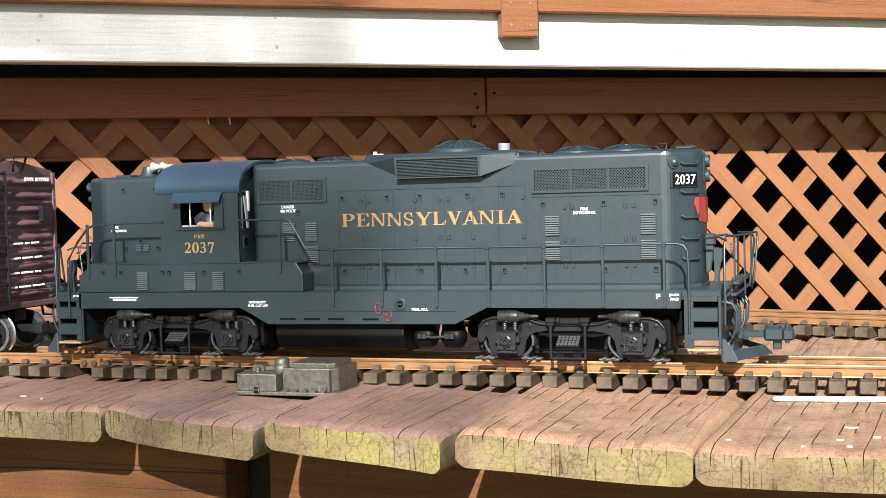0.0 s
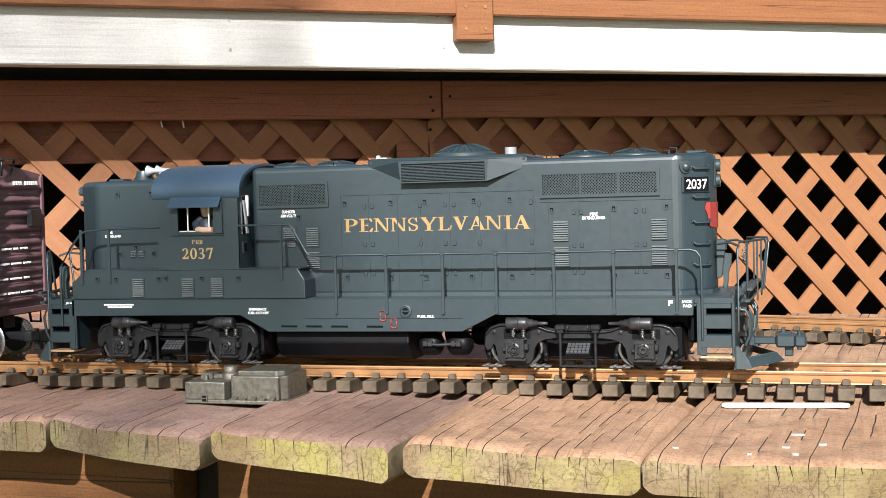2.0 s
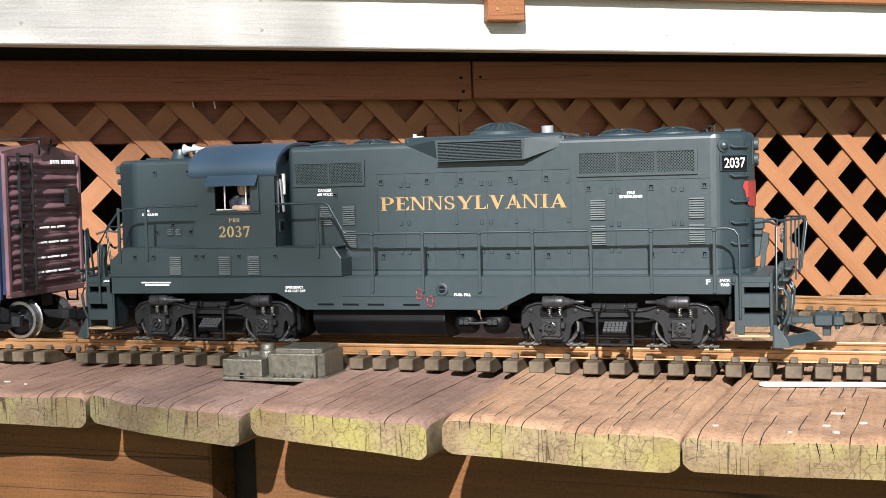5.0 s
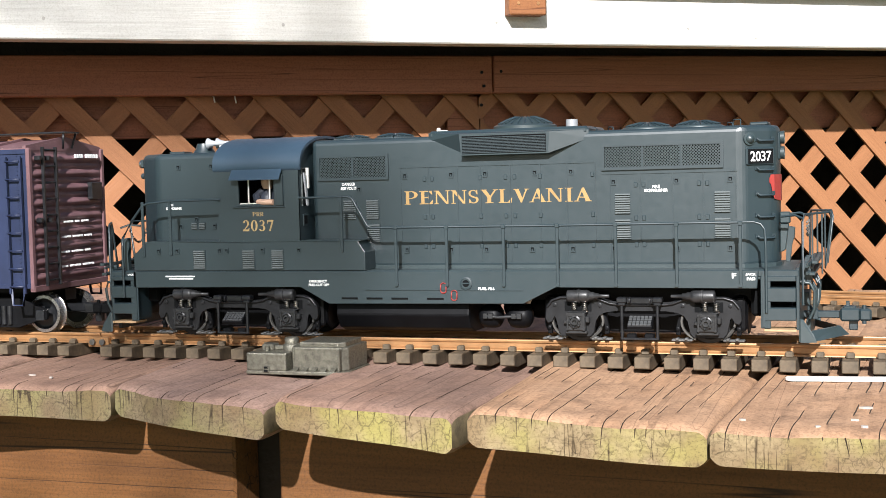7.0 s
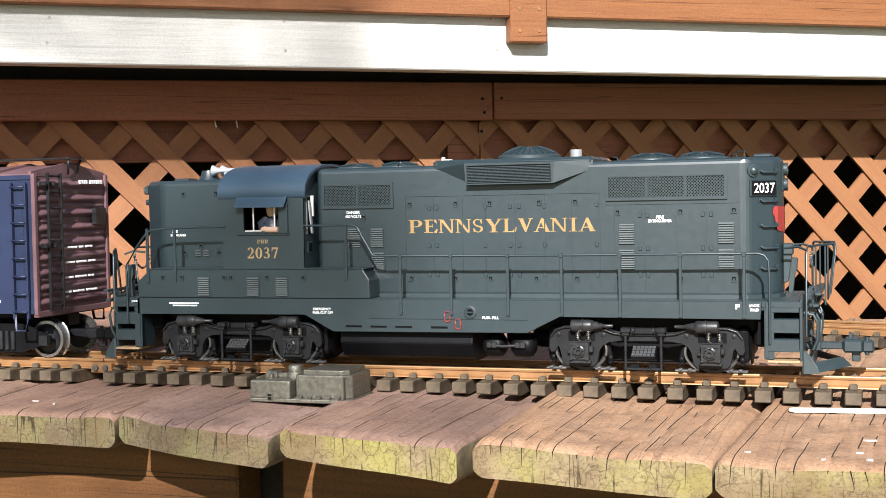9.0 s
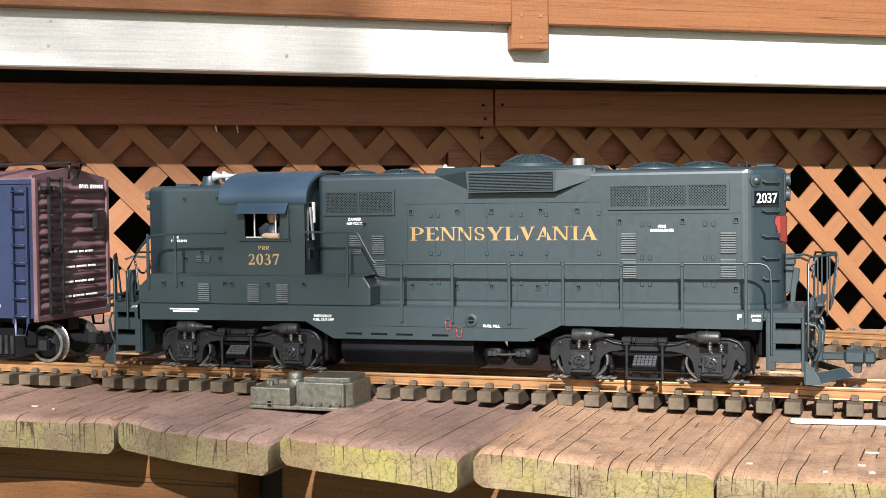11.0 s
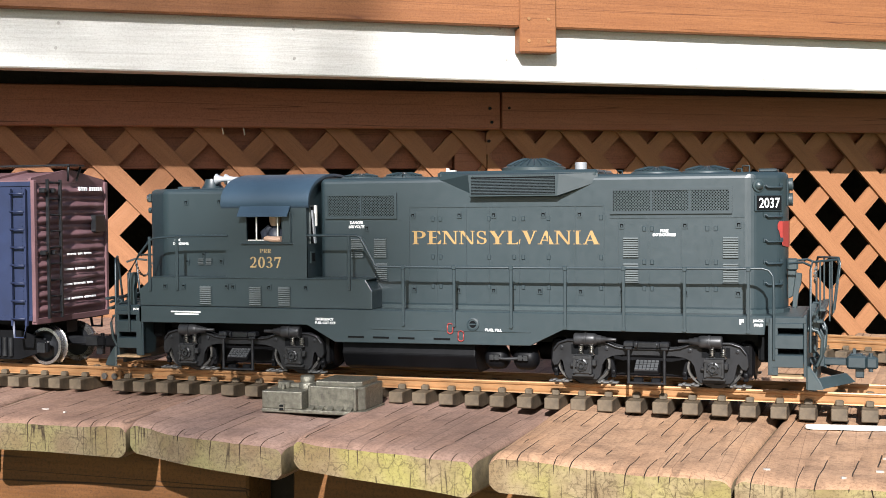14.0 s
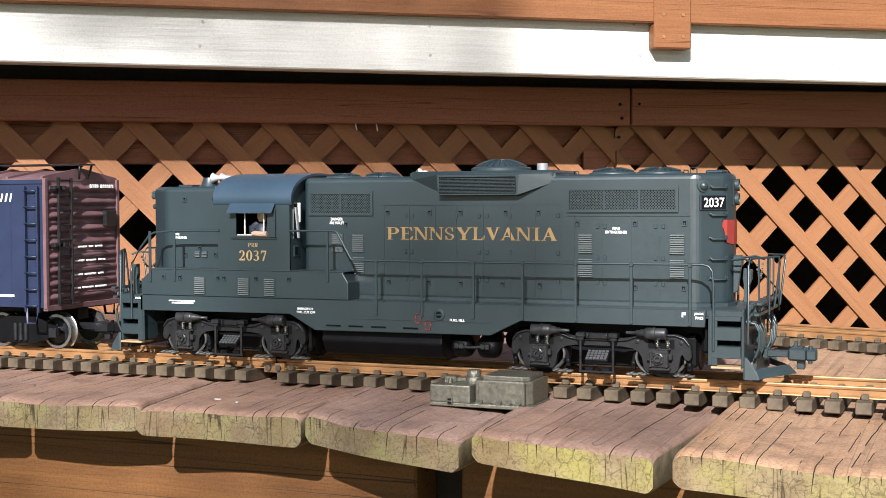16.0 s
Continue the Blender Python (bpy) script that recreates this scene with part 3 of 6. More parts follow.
def track(name, m, x0, x1, joint, label, first, pitch=0.0204):
    t = thing(name, label, "track", kind="", m=m)
    ends = sorted((x0, x1))
    for s in (-1, 1):
        segs = [(ends[0], joint - 0.0006), (joint + 0.0006, ends[1])] if joint is not None else [tuple(ends)]
        for a, c in segs:
            b = bm_new()
            for f in prism(b, [(s * 0.0241 + y, z) for y, z in RAIL], "x", a, c):
                if f.normal.z > 0.9 or abs(f.calc_center_median().z) < 1e-5:
                    f.material_index = 1
            part("rail", b, [M_BRASS, M_RAILTOP], t, "oxidised brass rail")
    me = mesh_of("tie", tie_mesh(), M_TIE)
    n = 0
    x = first
    while x < ends[1] - 0.008:
        rnd = random.Random(n + 7)
        if joint is None or abs(x - joint) > 0.012:
            o = new("tie", me)
            o.parent = t
            o.matrix_basis = pose(x + rnd.uniform(-0.0005, 0.0005), rnd.uniform(-0.0006, 0.0006), 0, 0, 0, rnd.uniform(-0.8, 0.8))
        x += pitch
        n += 1
    if joint is not None:
        for s in (-1, 1):
            b = bm_new()
            o = s * 0.0241
            box(b, joint - 0.010, joint + 0.010, o - 0.0058, o - 0.0014, -0.0105, -0.0032, 0.0005)
            box(b, joint - 0.010, joint + 0.010, o + 0.0014, o + 0.0058, -0.0105, -0.0032, 0.0005)
            box(b, joint - 0.010, joint + 0.010, o - 0.0058, o + 0.0058, -0.0115, -0.0100, 0.0004)
            cl = part("rail_clamp", b, M_BRASS, t, "brass rail clamp with two screws")
            for dx in (-0.0048, 0.0048):
                b = bm_new()
                lathe(b, [(0.0026, -0.0082), (0.0026, -0.0064), (0.0012, -0.0063), (0.0012, -0.0072)][:3], (joint + dx, o, -0.0072), "y", 10)
                part("screw", b, M_WORN, cl)
    return t


setting()
deck()
near_track = track("garden_railway_track", pose(0, 0, 0), -1.05, 0.95, -0.3020, "brass-railed garden railway track with brown plastic ties on the deck", -1.04 + 0.0003)
far_track = track("garden_railway_track", pose(0.295, 0.36, 0, 0, 0, -16.5), -0.99, 0.56, 0.10, "brass-railed second garden railway track behind the train", -0.9824)

# ---- the locomotive ----
HY = 0.031
CAB_Y = 0.0523
SILL_Y = 0.0523
NOSE_0 = 0.2345
NOSE_X = 0.0205
NOSE_ANG = math.degrees(math.atan2(0.0150, NOSE_X))


def nose_plan(x0, flip=1):
    """Half-hexagon hood end in plan, from the near side round to the far side."""
    a, c = (NOSE_X, 0.0238) if flip > 0 else (0.0215, 0.0265)
    return [(x0, -HY), (x0 + flip * a, -0.0160), (x0 + flip * c, -0.0060), (x0 + flip * c, 0.0060), (x0 + flip * a, 0.0160), (x0, HY)]


def on_nose(f, z, out=0.0):
    """A place on the near slanting face of the front hood end: f from its side edge to its front edge."""
    a = radians(NOSE_ANG)
    x, y = NOSE_0 + NOSE_X * f, -HY + 0.0150 * f
    return pose(x + out * math.sin(a), y - out * math.cos(a), z, 90, 0, NOSE_ANG)


def louvre(parent, x0, x1, z0, z1, y, n=9):
    b = bm_new()
    box(b, x0, x1, y, y + 0.0014, z0, z1)
    lou = part("louvre", b, M_BODY, parent, "pressed louvre panel")
    h = (z1 - z0) / n
    for k in range(n):
        z = z0 + h * (k + 0.15)
        b = bm_new()
        prism(b, [(y - 0.0012, z), (y + 0.0004, z + h * 0.75), (y + 0.0004, z)], "x", x0 + 0.0006, x1 - 0.0006)
        part("slat", b, M_LOUVRE, lou)


def latch(parent, x, z, y):
    b = bm_new()
    o = 1 if y < 0 else -1
    for r in ((-0.0019, -0.0012, -0.0022, 0.0022), (0.0012, 0.0019, -0.0022, 0.0022), (-0.0012, 0.0012, 0.0014, 0.0022), (-0.0012, 0.0012, -0.0022, -0.0012)):
        box(b, x + r[0], x + r[1], min(y - o * 0.0008, y + o * 0.001), max(y - o * 0.0008, y + o * 0.001), z + r[2], z + r[3])
    box(b, x - 0.0006, x + 0.0006, min(y - o * 0.0011, y), max(y - o * 0.0011, y), z - 0.0012, z + 0.0004)
    n = len(b.faces)
    # Near-black centre stands in for shade in the latch hole.
    box(b, x - 0.0012, x + 0.0012, min(y - o * 0.0002, y + o * 0.001), max(y - o * 0.0002, y + o * 0.001), z - 0.0012, z + 0.0014)
    b.faces.ensure_lookup_table()
    for f in b.faces[n:]:
        f.material_index = 1
    return part("latch", b, [M_BODY, M_DARK], parent)


def grille(parent, x0, x1, z0, z1, y, bays):
    b = bm_new()
    f = 0.0022
    for a, c, d, e in ((x0 - f, x1 + f, z1, z1 + f), (x0 - f, x1 + f, z0 - f, z0), (x0 - f, x0, z0, z1), (x1, x1 + f, z0, z1)):
        box(b, a, c, y - 0.0014, y + 0.001, d, e)
    w = (x1 - x0) / bays
    for k in range(1, bays):
        box(b, x0 + k * w - 0.0008, x0 + k * w + 0.0008, y - 0.0011, y + 0.001, z0, z1)
    g = part("radiator_grille", b, M_BODY, parent, "dark green mesh grille in a raised frame")
    # Near-black sheet puts the shade behind the mesh.
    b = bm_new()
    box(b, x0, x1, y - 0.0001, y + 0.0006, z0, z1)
    part("grille_shade_backing", b, M_DARK, g)
    b = bm_new()
    h = z1 - z0
    s = 0.0022
    n = int((x1 - x0 + h) / s)
    for lean in (-1, 1):
        for k in range(n):
            xa = x0 - (h if lean > 0 else 0) + k * s
            pts = [(xa, z0), (xa + lean * h, z1)]
            (p, q), (r, t) = pts
            lo_x, hi_x = x0, x1
            # clip to the frame
            ts = [max(0, min(1, (lim - p) / (r - p))) for lim in (lo_x, hi_x)]
            ta, tb = min(ts), max(ts)
            if tb - ta < 0.03:
                continue
            ax, az, bx, bz = p + ta * (r - p), q + ta * (t - q), p + tb * (r - p), q + tb * (t - q)
            dx, dz = bx - ax, bz - az
            ln = math.hypot(dx, dz)
            ox, oz = -dz / ln * 0.00028, dx / ln * 0.00028
            yy = y - 0.0005 - (0.00025 if lean > 0 else 0)
            vs = [b.verts.new((ax + ox, yy, az + oz)), b.verts.new((bx + ox, yy, bz + oz)), b.verts.new((bx - ox, yy, bz - oz)), b.verts.new((ax - ox, yy, az - oz))]
            ws = [b.verts.new((v.co.x, yy + 0.0003, v.co.z)) for v in vs]
            b.faces.new(vs)
            for i in range(4):
                b.faces.new((vs[i], vs[(i + 1) % 4], ws[(i + 1) % 4], ws[i]))
    tagged(part("grille_mesh", b, M_TRIM, g), kind="stuff")


def roof_fan(parent, x, z, r, h):
    b = bm_new()
    lathe(b, [(r, 0), (r, 0.0022), (r * 0.93, 0.0030), (r * 0.90, 0.0030), (r * 0.62, 0.003 + h * 0.55), (r * 0.3, 0.003 + h * 0.95), (0.0, 0.003 + h)], (x, 0, z), "z", 32)
    fan = part("roof_fan", b, M_TRIM, parent, "round domed roof fan housing")
    for k in range(24):
        a = 2 * math.pi * k / 24
        b = bm_new()
        c, s = math.cos(a), math.sin(a)
        p = [(0.86 * r, 0.0036 + h * 0.06), (0.62 * r, 0.0034 + h * 0.56), (0.32 * r, 0.0034 + h * 0.95)]
        sweep(b, [(x + q * c, q * s, z + w) for q, w in p], 0.0006, 4)
        part("fan_blade", b, M_BODY, fan)


def bowl(cx, cy, ro, ri, a0, a1, n=12):
    """A strip between two ellipses, thick at the sides and thin at top and foot."""
    pts = []
    for k in range(n + 1):
        a = radians(a0 + (a1 - a0) * k / n)
        c, q = math.cos(a), math.sin(a)
        pts.append(((cx + ro[0] * c, cy + ro[1] * q), (cx + ri[0] * c, cy + ri[1] * q)))
    return [[p[0], q[0], q[1], p[1]] for p, q in zip(pts, pts[1:])]


def slab(x0, x1, y0, y1):
    return [[(x0, y0), (x1, y0), (x1, y1), (x0, y1)]]


def serif_glyph(c):
    """One bold serif character as polygons in a box of unit width and height."""
    th = 0.055
    foot = lambda x, w: [[(x - w, 0), (x + w, 0), (x + w * 0.75, th), (x - w * 0.75, th)]]
    head = lambda x, w: [[(x - w * 0.75, 1 - th), (x + w * 0.75, 1 - th), (x + w, 1), (x - w, 1)]]
    if c in "PR":
        g = slab(0.14, 0.36, 0, 1) + foot(0.25, 0.23) + slab(0.02, 0.5, 1 - th, 1) + slab(0.34, 0.52, 0.44, 0.50)
        g += bowl(0.50, 0.72, (0.44, 0.28), (0.20, 0.22), -90, 90)
        if c == "R":
            g += [[(0.40, 0.46), (0.62, 0.46), (0.92, 0.0), (0.66, 0.0)]] + slab(0.66, 1.0, 0, th)
        return g
    if c == "E":
        return slab(0.14, 0.37, 0, 1) + slab(0.02, 0.92, 0, 0.065) + slab(0.02, 0.88, 0.935, 1) + slab(0.36, 0.66, 0.47, 0.54) + slab(0.62, 0.68, 0.36, 0.66) + [[(0.92, 0), (0.98, 0.30), (0.92, 0.30), (0.70, 0.05)], [(0.88, 1), (0.93, 0.72), (0.88, 0.72), (0.68, 0.95)]]
    if c == "L":
        return slab(0.14, 0.37, 0, 1) + slab(0.02, 0.92, 0, 0.065) + head(0.255, 0.235) + [[(0.92, 0), (0.98, 0.36), (0.92, 0.36), (0.66, 0.05)]]
    if c == "I":
        return slab(0.28, 0.72, 0, 1) + foot(0.5, 0.46) + head(0.5, 0.46)
    if c == "N":
        return slab(0.12, 0.20, 0, 0.95) + slab(0.80, 0.88, 0, 1) + [[(0.06, 1), (0.30, 1), (0.88, 0.0), (0.74, 0.0), (0.12, 0.93)]] + foot(0.16, 0.15) + head(0.84, 0.15) + slab(0.0, 0.16, 1 - th, 1)
    if c == "V":
        return [[(0.09, 1), (0.34, 1), (0.60, 0.26), (0.50, 0.0), (0.46, 0.0)], [(0.78, 1), (0.88, 1), (0.54, 0.0), (0.47, 0.0)]] + head(0.21, 0.20) + head(0.83, 0.15)
    if c == "A":
        return [[(0.66, 0), (0.92, 0), (0.56, 1), (0.50, 1), (0.42, 0.80)], [(0.12, 0), (0.21, 0), (0.53, 0.98), (0.46, 1)]] + slab(0.27, 0.72, 0.27, 0.34) + foot(0.16, 0.15) + foot(0.79, 0.20)
    if c == "Y":
        return [[(0.09, 1), (0.33, 1), (0.60, 0.42), (0.40, 0.42)], [(0.78, 1), (0.88, 1), (0.60, 0.44), (0.52, 0.46)]] + slab(0.40, 0.60, 0, 0.44) + foot(0.5, 0.24) + head(0.21, 0.20) + head(0.83, 0.15)
    if c == "S":
        g = bowl(0.48, 0.74, (0.40, 0.26), (0.22, 0.20), 55, 235) + bowl(0.52, 0.27, (0.42, 0.27), (0.22, 0.21), -125, 55)
        g += [[(0.22, 0.56), (0.30, 0.60), (0.72, 0.46), (0.80, 0.40), (0.72, 0.34), (0.30, 0.48)]]
        return g + [[(0.80, 0.66), (0.86, 0.66), (0.84, 1.0), (0.78, 0.98), (0.66, 0.90)], [(0.12, 0.34), (0.18, 0.34), (0.34, 0.10), (0.20, 0.02), (0.14, 0.0)]]
    if c == "0":
        return bowl(0.5, 0.5, (0.46, 0.51), (0.19, 0.45), 0, 360, 24)
    if c == "2":
        return bowl(0.46, 0.70, (0.42, 0.31), (0.17, 0.25), -20, 165) + [[(0.86, 0.62), (0.80, 0.52), (0.34, 0.16), (0.06, 0.0), (0.06, 0.06), (0.52, 0.44), (0.62, 0.62)]] + slab(0.06, 0.88, 0, 0.16) + [[(0.84, 0), (0.94, 0.28), (0.87, 0.28), (0.66, 0.12)]]
    if c == "3":
        return bowl(0.44, 0.76, (0.38, 0.25), (0.15, 0.19), -80, 155) + bowl(0.44, 0.27, (0.46, 0.28), (0.20, 0.22), -155, 85) + slab(0.28, 0.50, 0.49, 0.56)
    return [[(0.10, 1), (0.94, 1), (0.94, 0.95), (0.52, 0.0), (0.30, 0.0), (0.70, 0.84), (0.12, 0.84)]] + [[(0.06, 0.66), (0.13, 0.66), (0.24, 0.86), (0.12, 1.0), (0.10, 1.0)]]


def serif_letter(c, mat, parent, x, y, z, w, h, name="letter"):
    """A thin raised character with its lower left corner at x, z on a side that faces -y."""
    b = bm_new()
    for k, poly in enumerate(serif_glyph(c)):
        prism(b, [(x + w * p[0], z + h * p[1]) for p in poly], "y", y - 0.00008 - 0.000008 * (k % 9), y + 0.0001)
    return part(name, b, mat, parent)


def serif_word(parent):
    """The road name in wide bold serif capitals."""
    word = "PENNSYLVANIA"
    wide = {"P": 50, "E": 48, "N": 54, "S": 38, "Y": 59, "L": 46, "V": 49, "A": 53, "I": 30}
    x, k = -0.0217, (0.1256 + 0.0217) / sum(wide[c] for c in word)
    for c in word:
        serif_letter(c, M_GOLD, parent, x, -HY, 0.1042, wide[c] * k * (1.03 if c in "VAY" else 0.97), 0.0102)
        x += wide[c] * k


def bars(parent, x0, x1, z, y, n=2, h=0.0016, mat=None, m=None):
    b = bm_new()
    for k in range(n):
        zz = z - k * h * 1.7
        ins = 0.12 * (x1 - x0) * (k % 2)
        box(b, x0 + ins, x1 - ins * 0.5, y - 0.0002, y + 0.0002, zz - h / 2, zz + h / 2)
    return part("printed_bar", b, mat or M_WHITE, parent, "small white printed lines", m)


def hood(loco):
    b = bm_new()
    prism(b, [(-0.0990, HY), (-0.0990, -HY)] + nose_plan(NOSE_0), "z", 0.0545, 0.1560, 0.0044, 4)
    long_hood = part("long_hood", b, M_BODY, loco, "dark green long hood with rounded roof edges")
    b = bm_new()
    prism(b, [(-0.1700, -HY), (-0.1700, HY)] + nose_plan(-0.2385, -1)[::-1], "z", 0.0545, 0.1495, 0.0044, 4)
    short_hood = part("short_hood", b, M_BODY, loco, "dark green short hood")
    y = -HY
    # raised seam line and hood base strip
    for x0, x1, z in ((-0.026, 0.1285, 0.1328), (0.1335, 0.2305, 0.1238)):
        b = bm_new()
        box(b, x0, x1, y - 0.0005, y + 0.001, z - 0.0004, z + 0.0004)
        part("panel_seam", b, M_BODY, long_hood)
    b = bm_new()
    prism(b, [(-0.0465, HY + 0.0012), (-0.0465, -HY - 0.0012)] + [(p[0] + 0.001, p[1] * 1.04) for p in nose_plan(NOSE_0)], "z", 0.0545, 0.0575)
    part("base_strip", b, M_TRIM, long_hood)
    # door edges
    for x in (-0.0240, -0.0012, 0.0222, 0.0405, 0.0637, 0.0869, 0.1072, 0.1285, 0.1393, 0.1616, 0.1849, 0.2069, 0.2299):
        b = bm_new()
        box(b, x - 0.00035, x + 0.00035, y - 0.0004, y + 0.001, 0.060, 0.1236 if x > 0.13 else 0.1325)
        part("door_seam", b, M_BODY, long_hood)
    first = None
    spots = [(-0.0205, 0.1262), (0.0170, 0.1262), (0.0442, 0.1262), (0.0828, 0.1262), (0.1104, 0.1262), (0.1420, 0.1178), (0.1879, 0.1178), (0.2260, 0.1182),
             (-0.0590, 0.1165), (-0.0200, 0.0690), (0.0160, 0.0690), (0.0440, 0.0690), (0.0800, 0.0690), (0.1110, 0.0690), (0.1420, 0.0690), (0.1880, 0.0690), (0.2255, 0.0690)]
    for x, z in spots:
        if first is None:
            first = latch(long_hood, 0, 0, y)
            first.matrix_basis = pose(x, 0, z)
        else:
            again(first, long_hood, pose(x, 0, z))
    b = bm_new()
    box(b, -0.0013, 0.0013, y - 0.0008, y + 0.001, -0.0018, 0.0018, 0.0003)
    h0 = None
    for x, zt in ((-0.0044, 0.1236), (0.0018, 0.1236), (0.0405, 0.1236), (0.0602, 0.1236), (0.0672, 0.1236), (0.0869, 0.1236), (0.1265, 0.1240), (0.1584, 0.1156), (0.1641, 0.1156), (0.2039, 0.1157), (0.2098, 0.1157)):
        for z in (zt, 0.0945 if zt > 0.12 else 0.0914, 0.0720):
            if h0 is None:
                h0 = part("hinge", b, M_BODY, long_hood)
                h0.matrix_basis = pose(x, 0, z)
            else:
                again(h0, long_hood, pose(x, 0, z))
    # louvres
    for x0, x1, z0, z1 in ((0.1426, 0.1547, 0.0946, 0.1097), (0.2144, 0.2263, 0.0946, 0.1100), (0.1426, 0.1547, 0.0757, 0.0908), (0.2144, 0.2263, 0.0757, 0.0908), (-0.0726, -0.0614, 0.0935, 0.1087), (-0.0534, -0.0423, 0.0936, 0.1086), (-0.0530, -0.0416, 0.0749, 0.0897)):
        louvre(long_hood, x0, x1, z0, z1, y - 0.0006)
    for x0, x1 in ((-0.2081, -0.2022), (-0.2008, -0.1949)):
        louvre(short_hood, x0, x1, 0.0873, 0.0927, y - 0.0006, 4)
    for x, z in ((-0.2182, 0.1380), (-0.1879, 0.1383), (-0.2177, 0.0892), (-0.1867, 0.0895), (-0.2028, 0.0950)):
        again(first, short_hood, pose(x, 0, z))
    grille(long_hood, 0.1358, 0.2192, 0.1286, 0.1434, y - 0.0002, 3)
    grille(long_hood, -0.0914, -0.0358, 0.1262, 0.1418, y - 0.0002, 2)
    # dynamic brake blister
    for s in (-1, 1):
        b = bm_new()
        prof = [b.verts.new((x, s * (HY - 0.001), z)) for x, z in ((-0.0006, 0.1585), (0.1240, 0.1570), (0.1240, 0.1505), (0.0950, 0.1393), (0.0277, 0.1398), (-0.0006, 0.1525))]
        outv = [b.verts.new((x, s * 0.0378, z)) for x, z in ((0.0262, 0.1568), (0.0964, 0.1563), (0.0950, 0.1404), (0.0277, 0.1409))]
        p, o = prof, outv
        for f in ((p[0], p[1], o[1], o[0]), (p[1], p[2], o[1]), (p[2], p[3], o[2], o[1]), (p[3], p[4], o[3], o[2]), (p[4], p[5], o[0], o[3]), (p[5], p[0], o[0]), (o[0], o[1], o[2], o[3])):
            b.faces.new(f)
        box(b, -0.0006, 0.1240, 0.0005 if s > 0 else -HY, HY if s > 0 else -0.0005, 0.1535, 0.1598, 0.002)
        bl = part("brake_blister", b, M_BODY, long_hood, "angular dynamic brake housing on the roof")
        # Near-black panel carries the shade between the bars.
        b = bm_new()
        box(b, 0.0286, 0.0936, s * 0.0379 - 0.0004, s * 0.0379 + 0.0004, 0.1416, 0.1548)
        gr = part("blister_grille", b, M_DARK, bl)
        for k in range(11):
            z = 0.1420 + k * 0.00112
            b = bm_new()
            box(b, 0.0288, 0.0934, s * 0.0383 - 0.0003, s * 0.0383 + 0.0003, z, z + 0.0005)
            part("grille_bar", b, M_BODY, gr)
        b = bm_new()
        for k in range(42):
            x = 0.0290 + k * 0.00153
            box(b, x, x + 0.0009, s * 0.0384 - 0.0003, s * 0.0384 + 0.0003, 0.1549, 0.1562)
        tagged(part("grille_teeth", b, M_TRIM, gr), kind="stuff")
        b = bm_new()
        box(b, 0.0272, 0.0954, s * 0.0379 - 0.0005, s * 0.0379 + 0.0004, 0.1403, 0.1412, 0.0002)
        part("lower_lip", b, M_TRIM, bl)
    # roof: fans, stacks, lifting eyes
    roof_fan(long_hood, 0.0680, 0.1600, 0.0245, 0.0062)
    roof_fan(long_hood, 0.1625, 0.1548, 0.0190, 0.0032)
    roof_fan(long_hood, 0.2000, 0.1548, 0.0190, 0.0032)
    roof_fan(long_hood, -0.0760, 0.1543, 0.0160, 0.0022)
    roof_fan(long_hood, -0.0390, 0.1543, 0.0170, 0.0026)
    b = bm_new()
    lathe(b, [(0.0045, 0), (0.0045, 0.0095), (0.0035, 0.0095), (0.0033, 0.004)], (0.1075, -0.012, 0.1560), "z", 16)
    part("exhaust_stack", b, M_CREAM2, long_hood, "pale grey exhaust stack")
    b = bm_new()
    box(b, 0.0040, 0.0120, -0.0245, -0.0200, 0.1596, 0.1607, 0.0004)
    box(b, 0.0040, 0.0060, -0.0240, -0.0200, 0.1590, 0.1625, 0.0004)
    part("roof_fitting", b, M_CREAM, long_hood, "small white roof fitting")
    for x in (-0.030, 0.0020, 0.0255, 0.1395, 0.2255):
        b = bm_new()
        sweep(b, [(x - 0.002, -0.024, 0.155), (x - 0.0015, -0.024, 0.1582), (x + 0.0015, -0.024, 0.1582), (x + 0.002, -0.024, 0.155)], 0.0006, 5)
        part("lifting_eye", b, M_BODY, long_hood)
    b = bm_new()
    box(b, 0.2380, 0.2510, -0.012, 0.012, 0.1558, 0.1585, 0.0008)
    part("roof_hatch", b, M_BODY, long_hood)
    b = bm_new()
    sweep(b, [(0.2270, -0.015, 0.1555), (0.2270, -0.015, 0.1605), (0.2320, -0.015, 0.1605), (0.2320, -0.015, 0.1555)], 0.0006, 5)
    part("brake_lever", b, M_TRIM, long_hood)
    # horn and bell on the short hood
    b = bm_new()
    lathe(b, [(0.0100, 0), (0.0072, 0.004), (0.0060, 0.0085), (0.0048, 0.0085)], (-0.2050, -0.010, 0.1490), "z", 14)
    part("roof_vent", b, M_BODY, short_hood)
    b = bm_new()
    for dy in (-0.016, -0.010):
        lathe(b, [(0.0040, 0), (0.0046, 0.0004), (0.0030, 0.0030), (0.0019, 0.0070), (0.0017, 0.0300)], (-0.1985 + 0.9 * (dy + 0.016), dy, 0.1572), "x", 14)
    box(b, -0.188, -0.178, -0.017, -0.009, 0.149, 0.1560, 0.0006)
    part("air_horn", b, M_HORN, short_hood, "pale grey twin air horn")
    b = bm_new()
    lathe(b, [(0.0095, 0), (0.0095, 0.003), (0.007, 0.005), (0.0, 0.006)], (-0.1800, -0.012, 0.1490), "z", 16)
    part("roof_fan_cover", b, M_TRIM, short_hood)
    b = bm_new()
    box(b, -0.236, -0.222, -0.014, 0.0, 0.149, 0.1515, 0.0006)
    part("roof_hatch", b, M_BODY, short_hood)
    b = bm_new()
